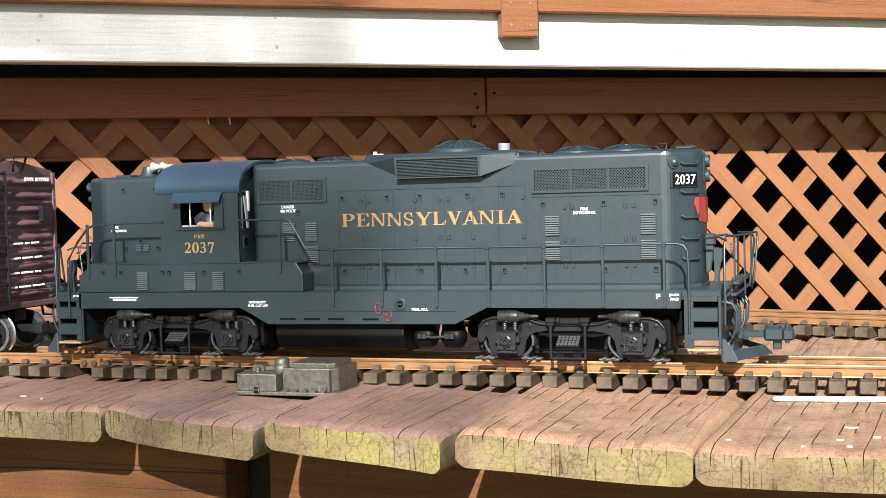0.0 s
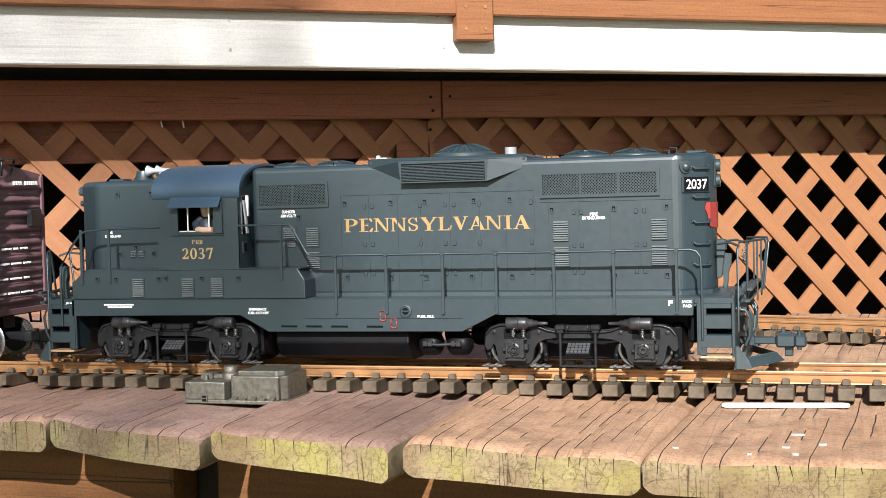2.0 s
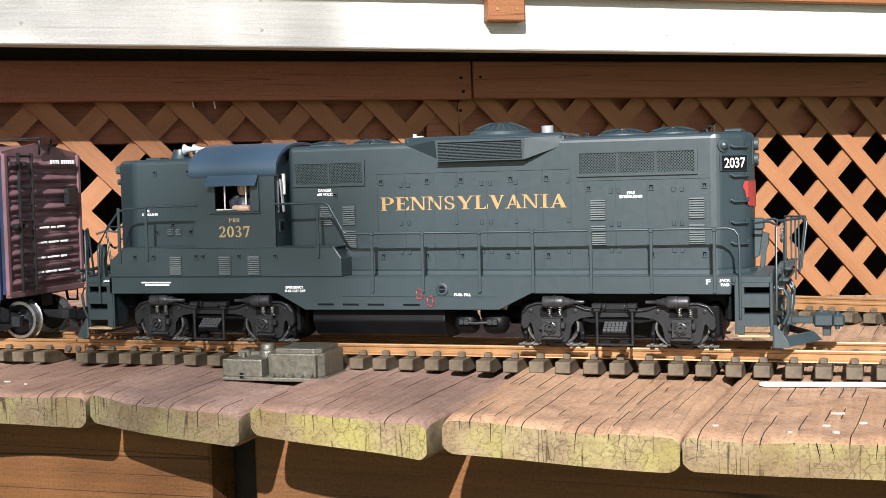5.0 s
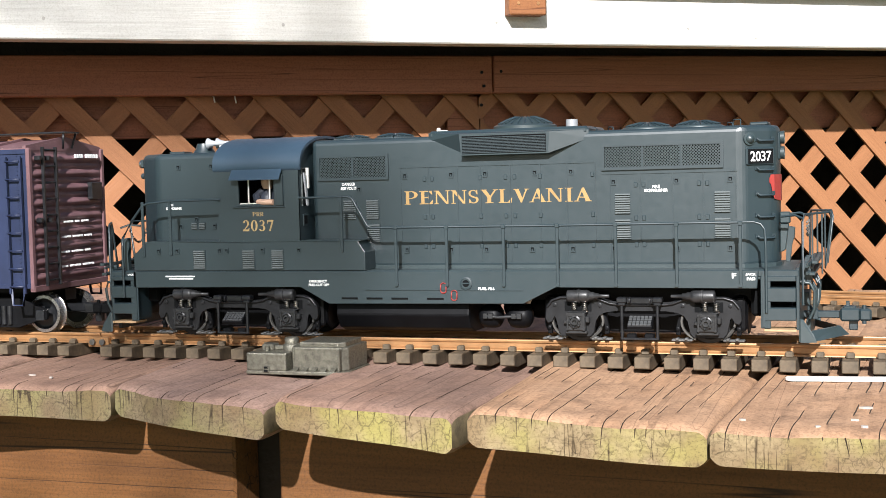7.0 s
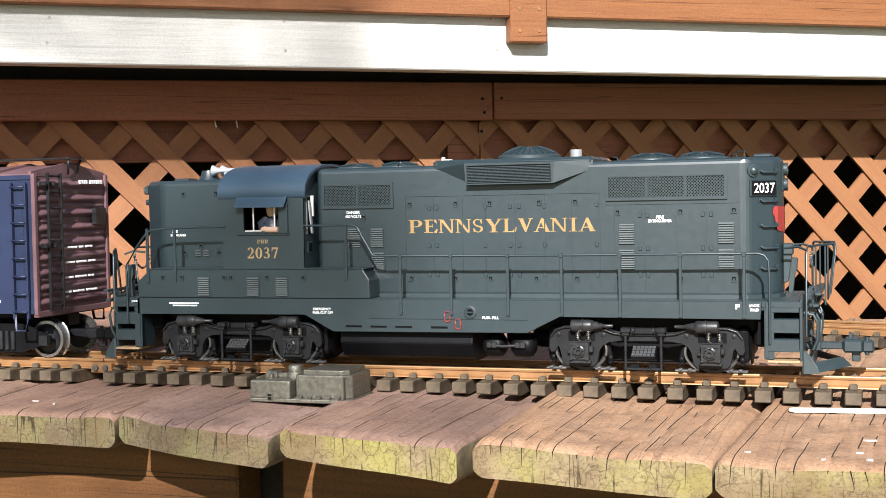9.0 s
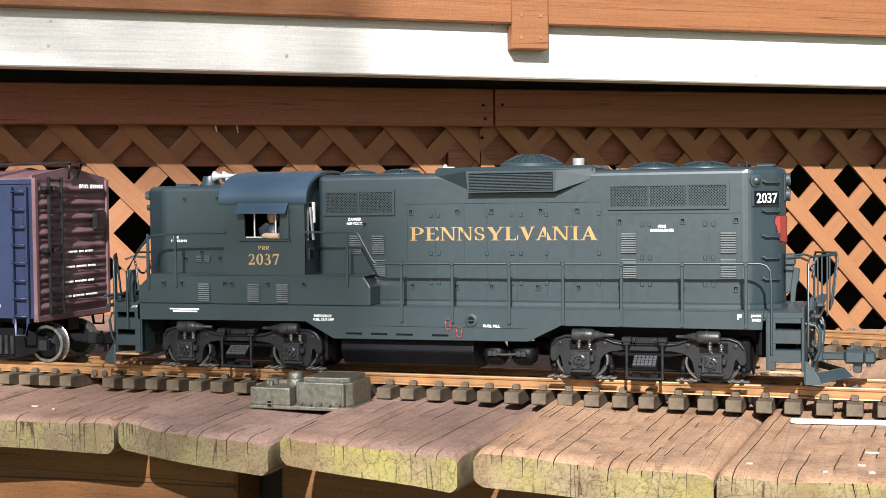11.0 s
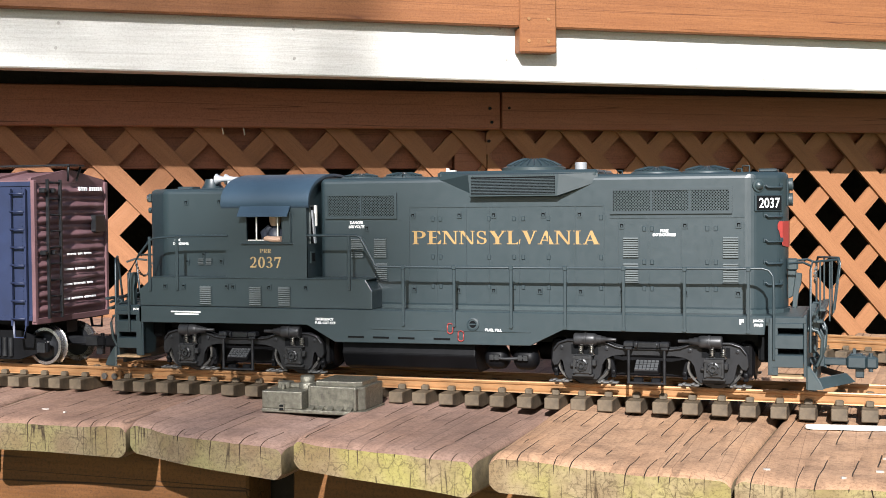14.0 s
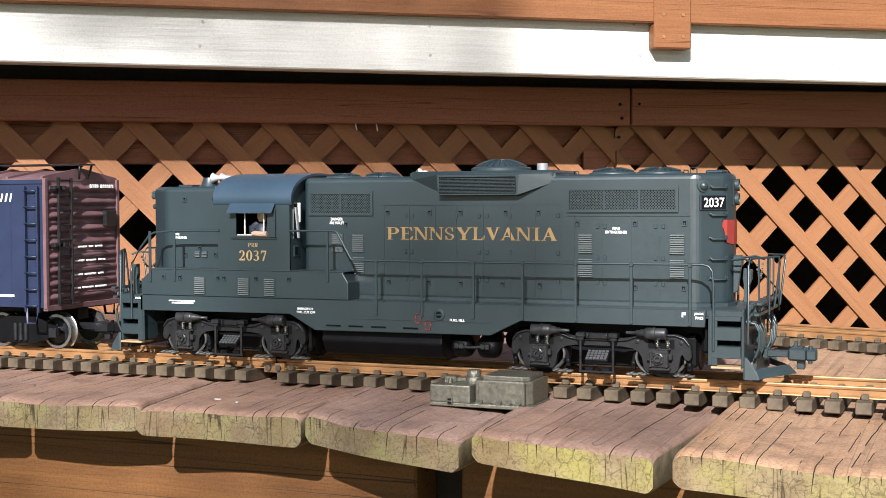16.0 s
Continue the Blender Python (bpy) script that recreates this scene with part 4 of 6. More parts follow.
    lathe(b, [(0.0033, -0.0030), (0.0036, 0.001), (0.0026, 0.001)], (-0.2655, -0.006, 0.1420), "x", 14)
    part("headlight", b, M_STEEL, short_hood, "bright-rimmed headlight")
    b = bm_new()
    lathe(b, [(0.0024, -0.0020), (0.0026, 0.001), (0.0018, 0.001)], (-0.2655, -0.006, 0.1320), "x", 14)
    part("headlight", b, M_BODY, short_hood)
    b = bm_new()
    box(b, -0.2655, -0.2630, -0.0120, -0.0080, 0.139, 0.146, 0.0008)
    part("lamp_bracket", b, M_TRIM, short_hood)
    # front end: number board, grabs, lamps, red emblem
    b = bm_new()
    box(b, -0.0112, 0.0112, -0.0062, 0.0062, -0.0008, 0.0014, 0.0007)
    nb = part("number_board", b, M_BODY, long_hood, "black number board with white numerals", on_nose(0.545, 0.1337))
    b = bm_new()
    box(b, -0.0100, 0.0100, -0.0052, 0.0052, 0.0014, 0.0018, 0.0002)
    part("board_face", b, M_DARK, nb)
    lettering("road_number", "2037", M_WHITE, nb, pose(0, 0, 0.0020), 0.0072, 0.0168, 0.012)
    for z in (0.1448, 0.1240, 0.1060, 0.0905, 0.0755):
        b = bm_new()
        w = 0.0066
        sweep(b, [(-w, 0.0012, -0.0006), (-w, 0.0012, 0.0014), (-w + 0.0012, 0, 0.0024), (w - 0.0012, 0, 0.0024), (w, 0.0012, 0.0014), (w, 0.0012, -0.0006)], 0.0008, 5)
        box(b, -w - 0.0014, -w + 0.0014, -0.0002, 0.0028, -0.0004, 0.0008)
        box(b, w - 0.0014, w + 0.0014, -0.0002, 0.0028, -0.0004, 0.0008)
        part("grab_iron", b, M_BODY, long_hood, "", on_nose(0.70, z))
    b = bm_new()
    lathe(b, [(0.0046, 0), (0.0046, 0.0012), (0.0032, 0.0014), (0.0026, 0.0032), (0.0, 0.0038)], (0, 0, 0), "z", 16)
    part("marker_lamp", b, M_TRIM, long_hood, "round marker lamp", on_nose(0.22, 0.1462))
    b = bm_new()
    box(b, 0.2570, 0.2588, -0.008, 0.008, 0.1310, 0.1510, 0.0008)
    hl = part("headlight_housing", b, M_BODY, long_hood)
    for z in (0.1470, 0.1360):
        b = bm_new()
        lathe(b, [(0.0045, 0), (0.0047, 0.0030), (0.0036, 0.0031), (0.0030, 0.0015)], (0.2584, 0, z), "x", 16)
        part("headlight", b, M_TRIM, hl, "bright-rimmed headlight")
    b = bm_new()
    def on_end(f):
        """A place round the hood end just proud of it: 0 to 1 along the slant, 1 to 2 to the flat front, then across it."""
        stops = [(NOSE_0 + 0.0003, -0.0315), (NOSE_0 + NOSE_X + 0.0003, -0.0165), (0.2588, -0.0062), (0.2588, 0.0062)]
        k = min(2, int(f))
        return Vector(stops[k]).lerp(Vector(stops[k + 1]), f - k)
    edge = [(0.84, 0.1150, 0.1180), (0.89, 0.1135, 0.1205), (0.94, 0.1080, 0.1205), (1.0, 0.1030, 0.1205), (2.0, 0.1016, 0.1205), (3.0, 0.1016, 0.1205)]
    lo = [b.verts.new((*on_end(f), za)) for f, za, zb in edge]
    hi = [b.verts.new((*on_end(f), zb)) for f, za, zb in edge]
    for k in range(len(edge) - 1):
        b.faces.new((lo[k], lo[k + 1], hi[k + 1], hi[k]))
    part("front_emblem", b, M_RED, long_hood, "red shield-shaped emblem on the hood end")
    b = bm_new()
    box(b, 0.2580, 0.2655, -0.010, -0.003, 0.0850, 0.0935, 0.0010)
    prism(b, [(0.2582, 0.0850), (0.2645, 0.0850), (0.2620, 0.0660), (0.2582, 0.0640)], "y", -0.0085, -0.0045, 0.0006, 1)
    part("sand_box", b, M_TRIM, long_hood)
    serif_word(long_hood)
    lettering("warning_text", "DANGER", M_WHITE, long_hood, side(-0.0675, y - 0.0002, 0.1210), 0.0024, 0.0112, 0.03)
    lettering("warning_text", "600 VOLTS", M_WHITE, long_hood, side(-0.0675, y - 0.0002, 0.1178), 0.0024, 0.0135, 0.03)
    lettering("notice_text", "FIRE", M_WHITE, long_hood, side(0.1732, y - 0.0002, 0.1140), 0.0022, 0.0058, 0.03)
    lettering("notice_text", "EXTINGUISHER", M_WHITE, long_hood, side(0.1732, y - 0.0002, 0.1112), 0.0022, 0.0170, 0.03)
    lettering("notice_text", "FIRE", M_WHITE, short_hood, side(-0.2265, y - 0.0002, 0.1075), 0.0020, 0.0052, 0.03)
    lettering("notice_text", "EXTINGUISHER", M_WHITE, short_hood, side(-0.2235, y - 0.0002, 0.1045), 0.0020, 0.0145, 0.03)
    return long_hood, short_hood


def arc_roof(x0, x1, out, z_eave, z_top, thick, n=14):
    """A curved cab roof, in section from eave to eave."""
    up = [(out * -math.cos(math.pi * k / n), z_eave + (z_top - z_eave) * math.sin(math.pi * k / n) ** 0.8) for k in range(n + 1)]
    dn = [(y * (1 - thick / out), z - thick) for y, z in up[::-1]]
    b = bm_new()
    prism(b, up + dn, "x", x0, x1)
    for f in b.faces:
        if len(f.verts) == 4:
            f.smooth = True
    return b


def cab(loco):
    c = part("cab", arc_roof(-0.1745, -0.0985, 0.0545, 0.1352, 0.1605, 0.0020), M_ROOF_SHEEN, loco, "curved cab roof, blue-grey from painted sky sheen, on green walls")
    x0, x1, y = -0.1710, -0.1010, CAB_Y
    n = 14
    # end walls follow the roof's curve
    for xa, xb, name in ((x0, x0 + 0.002, "rear_wall"), (x1 - 0.002, x1, "front_wall")):
        b = bm_new()
        arc = [(0.0515 * -math.cos(math.pi * k / n), 0.1348 + 0.0245 * math.sin(math.pi * k / n) ** 0.8) for k in range(n + 1)]
        prism(b, [(y, 0.0775), (-y, 0.0775)] + arc, "x", xa, xb)
        part(name, b, M_BODY, c)
    wx0, wx1, wz0, wz1 = -0.1530, -0.1212, 0.1070, 0.1290
    for s in (-1, 1):
        ya, yb = (s * y, s * (y - 0.0016))
        lo, hi = min(ya, yb), max(ya, yb)
        b = bm_new()
        ring = []
        for yy in (lo, hi):
            ring.append([b.verts.new((px, yy, pz)) for px, pz in ((x0, 0.0775), (x1, 0.0775), (x1, 0.1360), (x0, 0.1360), (wx0, wz0), (wx1, wz0), (wx1, wz1), (wx0, wz1))])
        for k in range(4):
            q = (k + 1) % 4
            b.faces.new((ring[0][k], ring[0][q], ring[0][q + 4], ring[0][k + 4]))
            b.faces.new((ring[1][k + 4], ring[1][q + 4], ring[1][q], ring[1][k]))
            b.faces.new((ring[0][k], ring[1][k], ring[1][q], ring[0][q]))
            b.faces.new((ring[0][k + 4], ring[0][q + 4], ring[1][q + 4], ring[1][k + 4]))
        part("side_wall", b, M_BODY, c)
        b = bm_new()
        o = s * (y + 0.0008)
        for a, d, e, f in ((wx0 - 0.001, wx1 + 0.001, wz0 - 0.0012, wz0 + 0.0004), (wx0 - 0.0008, wx0 + 0.0006, wz0, wz1), (wx1 - 0.0006, wx1 + 0.0008, wz0, wz1), (wx0, wx1, wz1 - 0.0006, wz1 + 0.001)):
            box(b, a, d, min(o, s * (y - 0.001)), max(o, s * (y - 0.001)), e, f)
        wf = part("window_frame", b, M_BODY, c)
        b = bm_new()
        for x in (-0.1446, -0.1262):
            box(b, x - 0.0005, x + 0.0005, s * (y - 0.0012) - 0.0004, s * (y - 0.0012) + 0.0004, wz0, wz1)
        box(b, wx0 + 0.001, wx1 - 0.001, s * (y - 0.0012) - 0.0004, s * (y - 0.0012) + 0.0004, wz0 + 0.0002, wz0 + 0.0012)
        part("window_sash", b, M_CREAM, wf, "white window sash bars")
        b = bm_new()
        e = 0.0004
        yy = [s * (y + q) for q in (0.001, 0.0085)]
        prism(b, [(s * (y + 0.0005), 0.1358), (s * (y + 0.0075), 0.1268), (s * (y + 0.0075), 0.1262), (s * (y + 0.0005), 0.1350)], "x", -0.1575, -0.1140)
        part("awning", b, M_ROOF_SHEEN, c, "window awning, blue-grey from painted sky sheen")
        b = bm_new()
        box(b, wx1 + 0.0012, wx1 + 0.0075, s * (y + 0.0012) - 0.0008, s * (y + 0.0012) + 0.0008, 0.1058, 0.1300, 0.0003)
        box(b, wx0 - 0.0045, wx1 + 0.0085, s * (y + 0.0008) - 0.0008, s * (y + 0.0008) + 0.0008, 0.1045, 0.1056, 0.0003)
        part("arm_rest", b, M_BODY, c)
        b = bm_new()
        box(b, -0.1640, -0.1050, s * (y + 0.0012) - 0.0008, s * (y + 0.0012) + 0.0008, 0.1352, 0.1366, 0.0004)
        part("rain_gutter", b, M_ROOF_SHEEN, c)
    # front wall door window beside the hood
    b = bm_new()
    box(b, x1, x1 + 0.0006, -0.0465, -0.0370, 0.1050, 0.1340)
    dw = part("door_window", b, M_DARK, c)
    b = bm_new()
    box(b, x1, x1 + 0.0010, -0.0468, -0.0460, 0.1050, 0.1345)
    box(b, x1, x1 + 0.0010, -0.0372, -0.0366, 0.1050, 0.1200)
    part("door_frame", b, M_LOUVRE, dw, "grey door window frame")
    b = bm_new()
    box(b, x1 + 0.0004, x1 + 0.0026, -0.0392, -0.0368, 0.1185, 0.1348, 0.0003)
    part("window_sash", b, M_CREAM, dw, "white upper sash of the door window")
    b = bm_new()
    v = [b.verts.new((x1 + dx, yy, z)) for dx in (0.0008, 0.0020) for yy, z in ((-0.0452, 0.1310), (-0.0425, 0.1310), (-0.0375, 0.1052), (-0.0402, 0.1052))]
    for q in ((0, 1, 2, 3), (7, 6, 5, 4), (0, 4, 5, 1), (1, 5, 6, 2), (2, 6, 7, 3), (3, 7, 4, 0)):
        b.faces.new([v[k] for k in q])
    part("window_sash", b, M_HORN, dw, "pale slanting wind deflector")
    b = bm_new()
    box(b, x1, x1 + 0.0010, -0.0462, -0.0385, 0.0895, 0.0990, 0.0003)
    dv = part("door_vent", b, M_TRIM, c)
    # Raised near-black plate drawn as the shaded vent hole.
    b = bm_new()
    box(b, x1 + 0.0006, x1 + 0.0013, -0.0450, -0.0397, 0.0910, 0.0975)
    part("vent_shade", b, M_DARK, dv)
    # Floor colour is near-black to hold the cab's inner shade.
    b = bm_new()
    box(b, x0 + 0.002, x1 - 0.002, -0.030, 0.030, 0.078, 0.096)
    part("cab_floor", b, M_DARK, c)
    # Block added to stop bright background showing through the cab.
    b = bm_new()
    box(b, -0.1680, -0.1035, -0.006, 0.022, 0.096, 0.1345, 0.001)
    part("cab_dark_block", b, M_DARK, c, "black block added to keep the cab interior dark")
    for k, ch in enumerate("PRR"):
        serif_letter(ch, M_GOLD2, c, -0.1413 + 0.0033 * k, -y, 0.0979, 0.0031, 0.0030)
    for k, ch in enumerate("2037"):
        serif_letter(ch, M_GOLD2, c, -0.1502 + 0.0070 * k, -y, 0.0861, 0.0064, 0.0086, "numeral")
    # driver figure: one plain shape
    b = bm_new()
    lathe(b, [(0.004, 0.096), (0.0080, 0.100), (0.0086, 0.108), (0.0078, 0.1150), (0.0040, 0.1182), (0.0034, 0.1195)], (-0.1325, -0.0405, 0.0), "z", 14)
    sweep(b, [(-0.1360, -0.0440, 0.1172), (-0.1395, -0.0478, 0.1130), (-0.1372, -0.0500, 0.1092)], 0.0034, 8)
    n_dark = len(b.faces)
    lathe(b, [(0.0034, 0.1190), (0.0048, 0.1222), (0.0050, 0.1262), (0.0036, 0.1300), (0.0, 0.1310)], (-0.1325, -0.0420, 0.0), "z", 14)
    sweep(b, [(-0.1372, -0.0500, 0.1092), (-0.1310, -0.0528, 0.1087), (-0.1222, -0.0532, 0.1086)], 0.0023, 8)
    b.faces.ensure_lookup_table()
    for f in b.faces[n_dark:]:
        f.material_index = 1
    part("driver_figurine", b, [M_SLATE, M_SKIN], c, "small plastic driver figurine in dark clothes")
    return c


def underframe(loco):
    y = SILL_Y
    prof = [(-0.2510, 0.0545), (-0.2510, 0.0410), (-0.1014, 0.0425), (-0.0778, 0.0290), (0.0776, 0.0300), (0.1020, 0.0428), (0.2455, 0.0418), (0.2465, 0.0545)]
    uf = None
    for s in (-1, 1):
        b = bm_new()
        prism(b, prof, "y", min(s * y, s * (y - 0.003)), max(s * y, s * (y - 0.003)), 0.0004, 1)
        sk = part("side_skirt", b, M_BODY, loco, "dark green side skirt with fuel tank cover")
        if uf is None:
            uf = sk
        for x0, x1 in ((-0.0671, -0.0539), (-0.0464, -0.0334), (-0.0260, -0.0127), (0.0027, 0.0158)):
            # Flat near-black strip in place of a shaded slot.
            b = bm_new()
            box(b, x0, x1, s * (y + 0.0001) - 0.0004, s * (y + 0.0001) + 0.0004, 0.0328, 0.0342)
            part("slot", b, M_DARK, sk)
        b = bm_new()
        box(b, -0.0470, 0.0780, s * (y + 0.0003) - 0.0004, s * (y + 0.0003) + 0.0004, 0.0398, 0.0402)
        part("skirt_seam", b, M_BODY, sk)
    b = bm_new()
    box(b, -0.2735, 0.2700, -y + 0.003, y - 0.003, 0.0480, 0.0548, 0.0005)
    part("walkway", b, M_TRIM, loco, "green walkway deck")
    b = bm_new()
    box(b, -0.2450, 0.2400, -0.022, 0.022, 0.0300, 0.0480)
    part("frame", b, M_BLACK, loco)
    for x, w, z in ((0.0159, 0.0022, 0.0416), (0.0243, 0.0022, 0.0361)):
        b = bm_new()
        pts = []
        for k in range(17):
            a = 2 * math.pi * k / 16 + 0.01
            pts.append((x + w * math.cos(a), -y - 0.0004, z + (0.0018 if math.sin(a) > 0 else -0.0018) + 0.0020 * math.sin(a)))
        for p, q in zip(pts, pts[1:]):
            d = (Vector(q) - Vector(p)).normalized() * 0.0002
            sweep(b, [Vector(p) - d, Vector(q) + d], 0.0005, 5)
        part("warning_ring", b, M_RED, uf, "red oblong outline")
    b = bm_new()
    lathe(b, [(0.0048, 0), (0.0048, -0.0012), (0.0038, -0.0014), (0.0036, -0.0008), (0.0, -0.0008)], (0.0338, -y, 0.0451), "y", 20)
    ff = part("fuel_filler", b, M_BODY, uf, "round fuel filler cap")
    # Near-black disc paints the shade inside the filler.
    b = bm_new()
    lathe(b, [(0.0027, 0), (0.0026, -0.0010), (0.0, -0.0010)], (0.0338, -y, 0.0451), "y", 20)
    part("filler_shade", b, M_DARK, ff)
    b = bm_new()
    box(b, 0.0312, 0.0364, -y - 0.0016, -y - 0.0006, 0.0445, 0.0457, 0.0003)
    part("filler_bar", b, M_BODY, ff)
    def words(t, x, z, h, w):
        lettering("notice_text", t, M_WHITE, uf, side(x, -y - 0.0002, z), h, w, 0.03)
    words("FUEL FILL", 0.0497, 0.0411, 0.0020, 0.0130)
    words("EMERGENCY", -0.0865, 0.0466, 0.0020, 0.0150)
    words("FUEL CUT OFF", -0.0860, 0.0438, 0.0020, 0.0172)
    words("F", 0.2300, 0.0508, 0.0036, 0.0030)
    words("JACK", 0.2414, 0.0516, 0.0021, 0.0074)
    words("PAD", 0.2416, 0.0487, 0.0021, 0.0058)
    words("JACK", -0.2575 + 0.004, 0.0515, 0.0021, 0.0060)
    bars(uf, -0.2212, -0.1945, 0.0503, -y - 0.0002, 2, 0.0011)
    # battery boxes under the cab
    for s in (-1, 1):
        b = bm_new()
        prism(b, [(-0.2500, 0.0548), (-0.0468, 0.0548), (-0.0468, 0.0690), (-0.0525, 0.0777), (-0.2385, 0.0777), (-0.2470, 0.0690), (-0.2500, 0.0690)], "y", min(s * y, s * (HY - 0.001)), max(s * y, s * (HY - 0.001)), 0.0006, 2)
        bb = part("battery_box", b, M_BODY, loco, "stepped battery box under the cab")
        for x0, x1 in ((-0.1950, -0.1840), (-0.1513, -0.1402), (-0.1260, -0.1151)):
            louvre(bb, x0, x1, 0.0565, 0.0714, s * (y + 0.0006) - (0 if s < 0 else 0.0012))
        l0 = None
        for x in (-0.2265, -0.2095, -0.1710, -0.1651, -0.1336, -0.1021):
            if l0 is None:
                l0 = latch(bb, 0, 0, s * y)
                l0.matrix_basis = pose(x, 0, 0.0705)
            else:
                again(l0, bb, pose(x, 0, 0.0705))
        b = bm_new()
        box(b, -0.2390, -0.0500, min(s * (y + 0.0006), s * 0.032), max(s * (y + 0.0006), s * 0.032), 0.0774, 0.0783, 0.0003)
        part("top_tread", b, M_TRIM, bb)
    # tank and air reservoirs
    b = bm_new()
    prism(b, [(-0.043, 0.030), (-0.045, 0.020), (-0.038, 0.0095), (-0.028, 0.0060), (0.028, 0.0060), (0.038, 0.0095), (0.045, 0.020), (0.043, 0.030)], "x", -0.0755, 0.0330, 0.0012, 2)
    part("fuel_tank", b, M_BLACK, loco, "black rounded fuel tank")
    for s in (-1, 1):
        for x0, x1 in ((0.0385, 0.0570), (0.0605, 0.0800)):
            b = bm_new()
            L = x1 - x0
            lathe(b, [(0.0, 0), (0.0050, 0.0006), (0.0082, 0.003), (0.0090, 0.006), (0.0090, L - 0.006), (0.0082, L - 0.003), (0.0050, L - 0.0006), (0.0, L)], (x0, s * 0.034, 0.0190), "x", 18)
            part("air_reservoir", b, M_BLACK, loco, "black air tank")
        b = bm_new()
        sweep(b, [(0.046, s * 0.0445, 0.0200), (0.056, s * 0.0450, 0.0190), (0.072, s * 0.0445, 0.0200)], 0.0012, 6)
        for x in (0.046, 0.050, 0.068, 0.072):
            box(b, x - 0.0018, x + 0.0018, s * 0.0445 - 0.0016, s * 0.0445 + 0.0016, 0.0180, 0.0220, 0.0003)
        part("air_pipe", b, M_JOURNAL, loco, "dull grey air pipe")
    return uf


def handrails(loco):
    for s in (-1, 1):
        y = s * (SILL_Y + 0.0005)
        b = bm_new()
        sweep(b, [(-0.1010, y, 0.1115), (-0.0595, y, 0.1115), (-0.0560, y, 0.1100), (-0.0440, y, 0.0888), (-0.0410, y, 0.0875), (0.1, y, 0.0875), (0.2440, y, 0.0882), (0.2485, y, 0.0868), (0.2512, y, 0.0830), (0.2518, y, 0.0700), (0.2518, y, 0.0250)], 0.0010, 6)
        hr = part("handrail", b, M_BODY, loco, "thin green handrail along the walkway")
        st = None
        for x in (-0.0212, 0.0193, 0.0635, 0.1042, 0.1471, 0.1905, 0.2346):
            if st is None:
                b = bm_new()
                box(b, -0.0011, 0.0011, y - 0.0008, y + 0.0008, 0.0436, 0.0866, 0.0003)
                box(b, -0.0016, 0.0016, y - 0.0013, y + 0.0013, 0.0858, 0.0890, 0.0004)
                lathe(b, [(0.0014, -0.0012), (0.0014, 0.0012)], (0, y - 0.0002, 0.0442), "y", 8)
                st = part("stanchion", b, M_BODY, hr, "", pose(x, 0, 0))
            else:
                again(st, hr, pose(x, 0, 0))
        b = bm_new()
        box(b, -0.0665, -0.0643, y - 0.0008, y + 0.0008, 0.0690, 0.1115, 0.0003)
        part("stanchion", b, M_BODY, hr)
        b = bm_new()
        sweep(b, [(-0.1690, y, 0.1114), (-0.2150, y, 0.1110), (-0.2350, y, 0.1095), (-0.2400, y, 0.1075), (-0.2500, y, 0.0960), (-0.2590, y, 0.0820), (-0.2600, y, 0.0740), (-0.2600, y, 0.0330)], 0.0010, 6)
        hr2 = part("handrail", b, M_BODY, loco, "thin green handrail beside the short hood")
        for x, z in ((-0.2149, 0.0672), (-0.2400, 0.0662)):
            b = bm_new()
            box(b, x - 0.0012, x + 0.0012, y - 0.0008, y + 0.0008, z, 0.1107, 0.0003)
            part("stanchion", b, M_BODY, hr2)


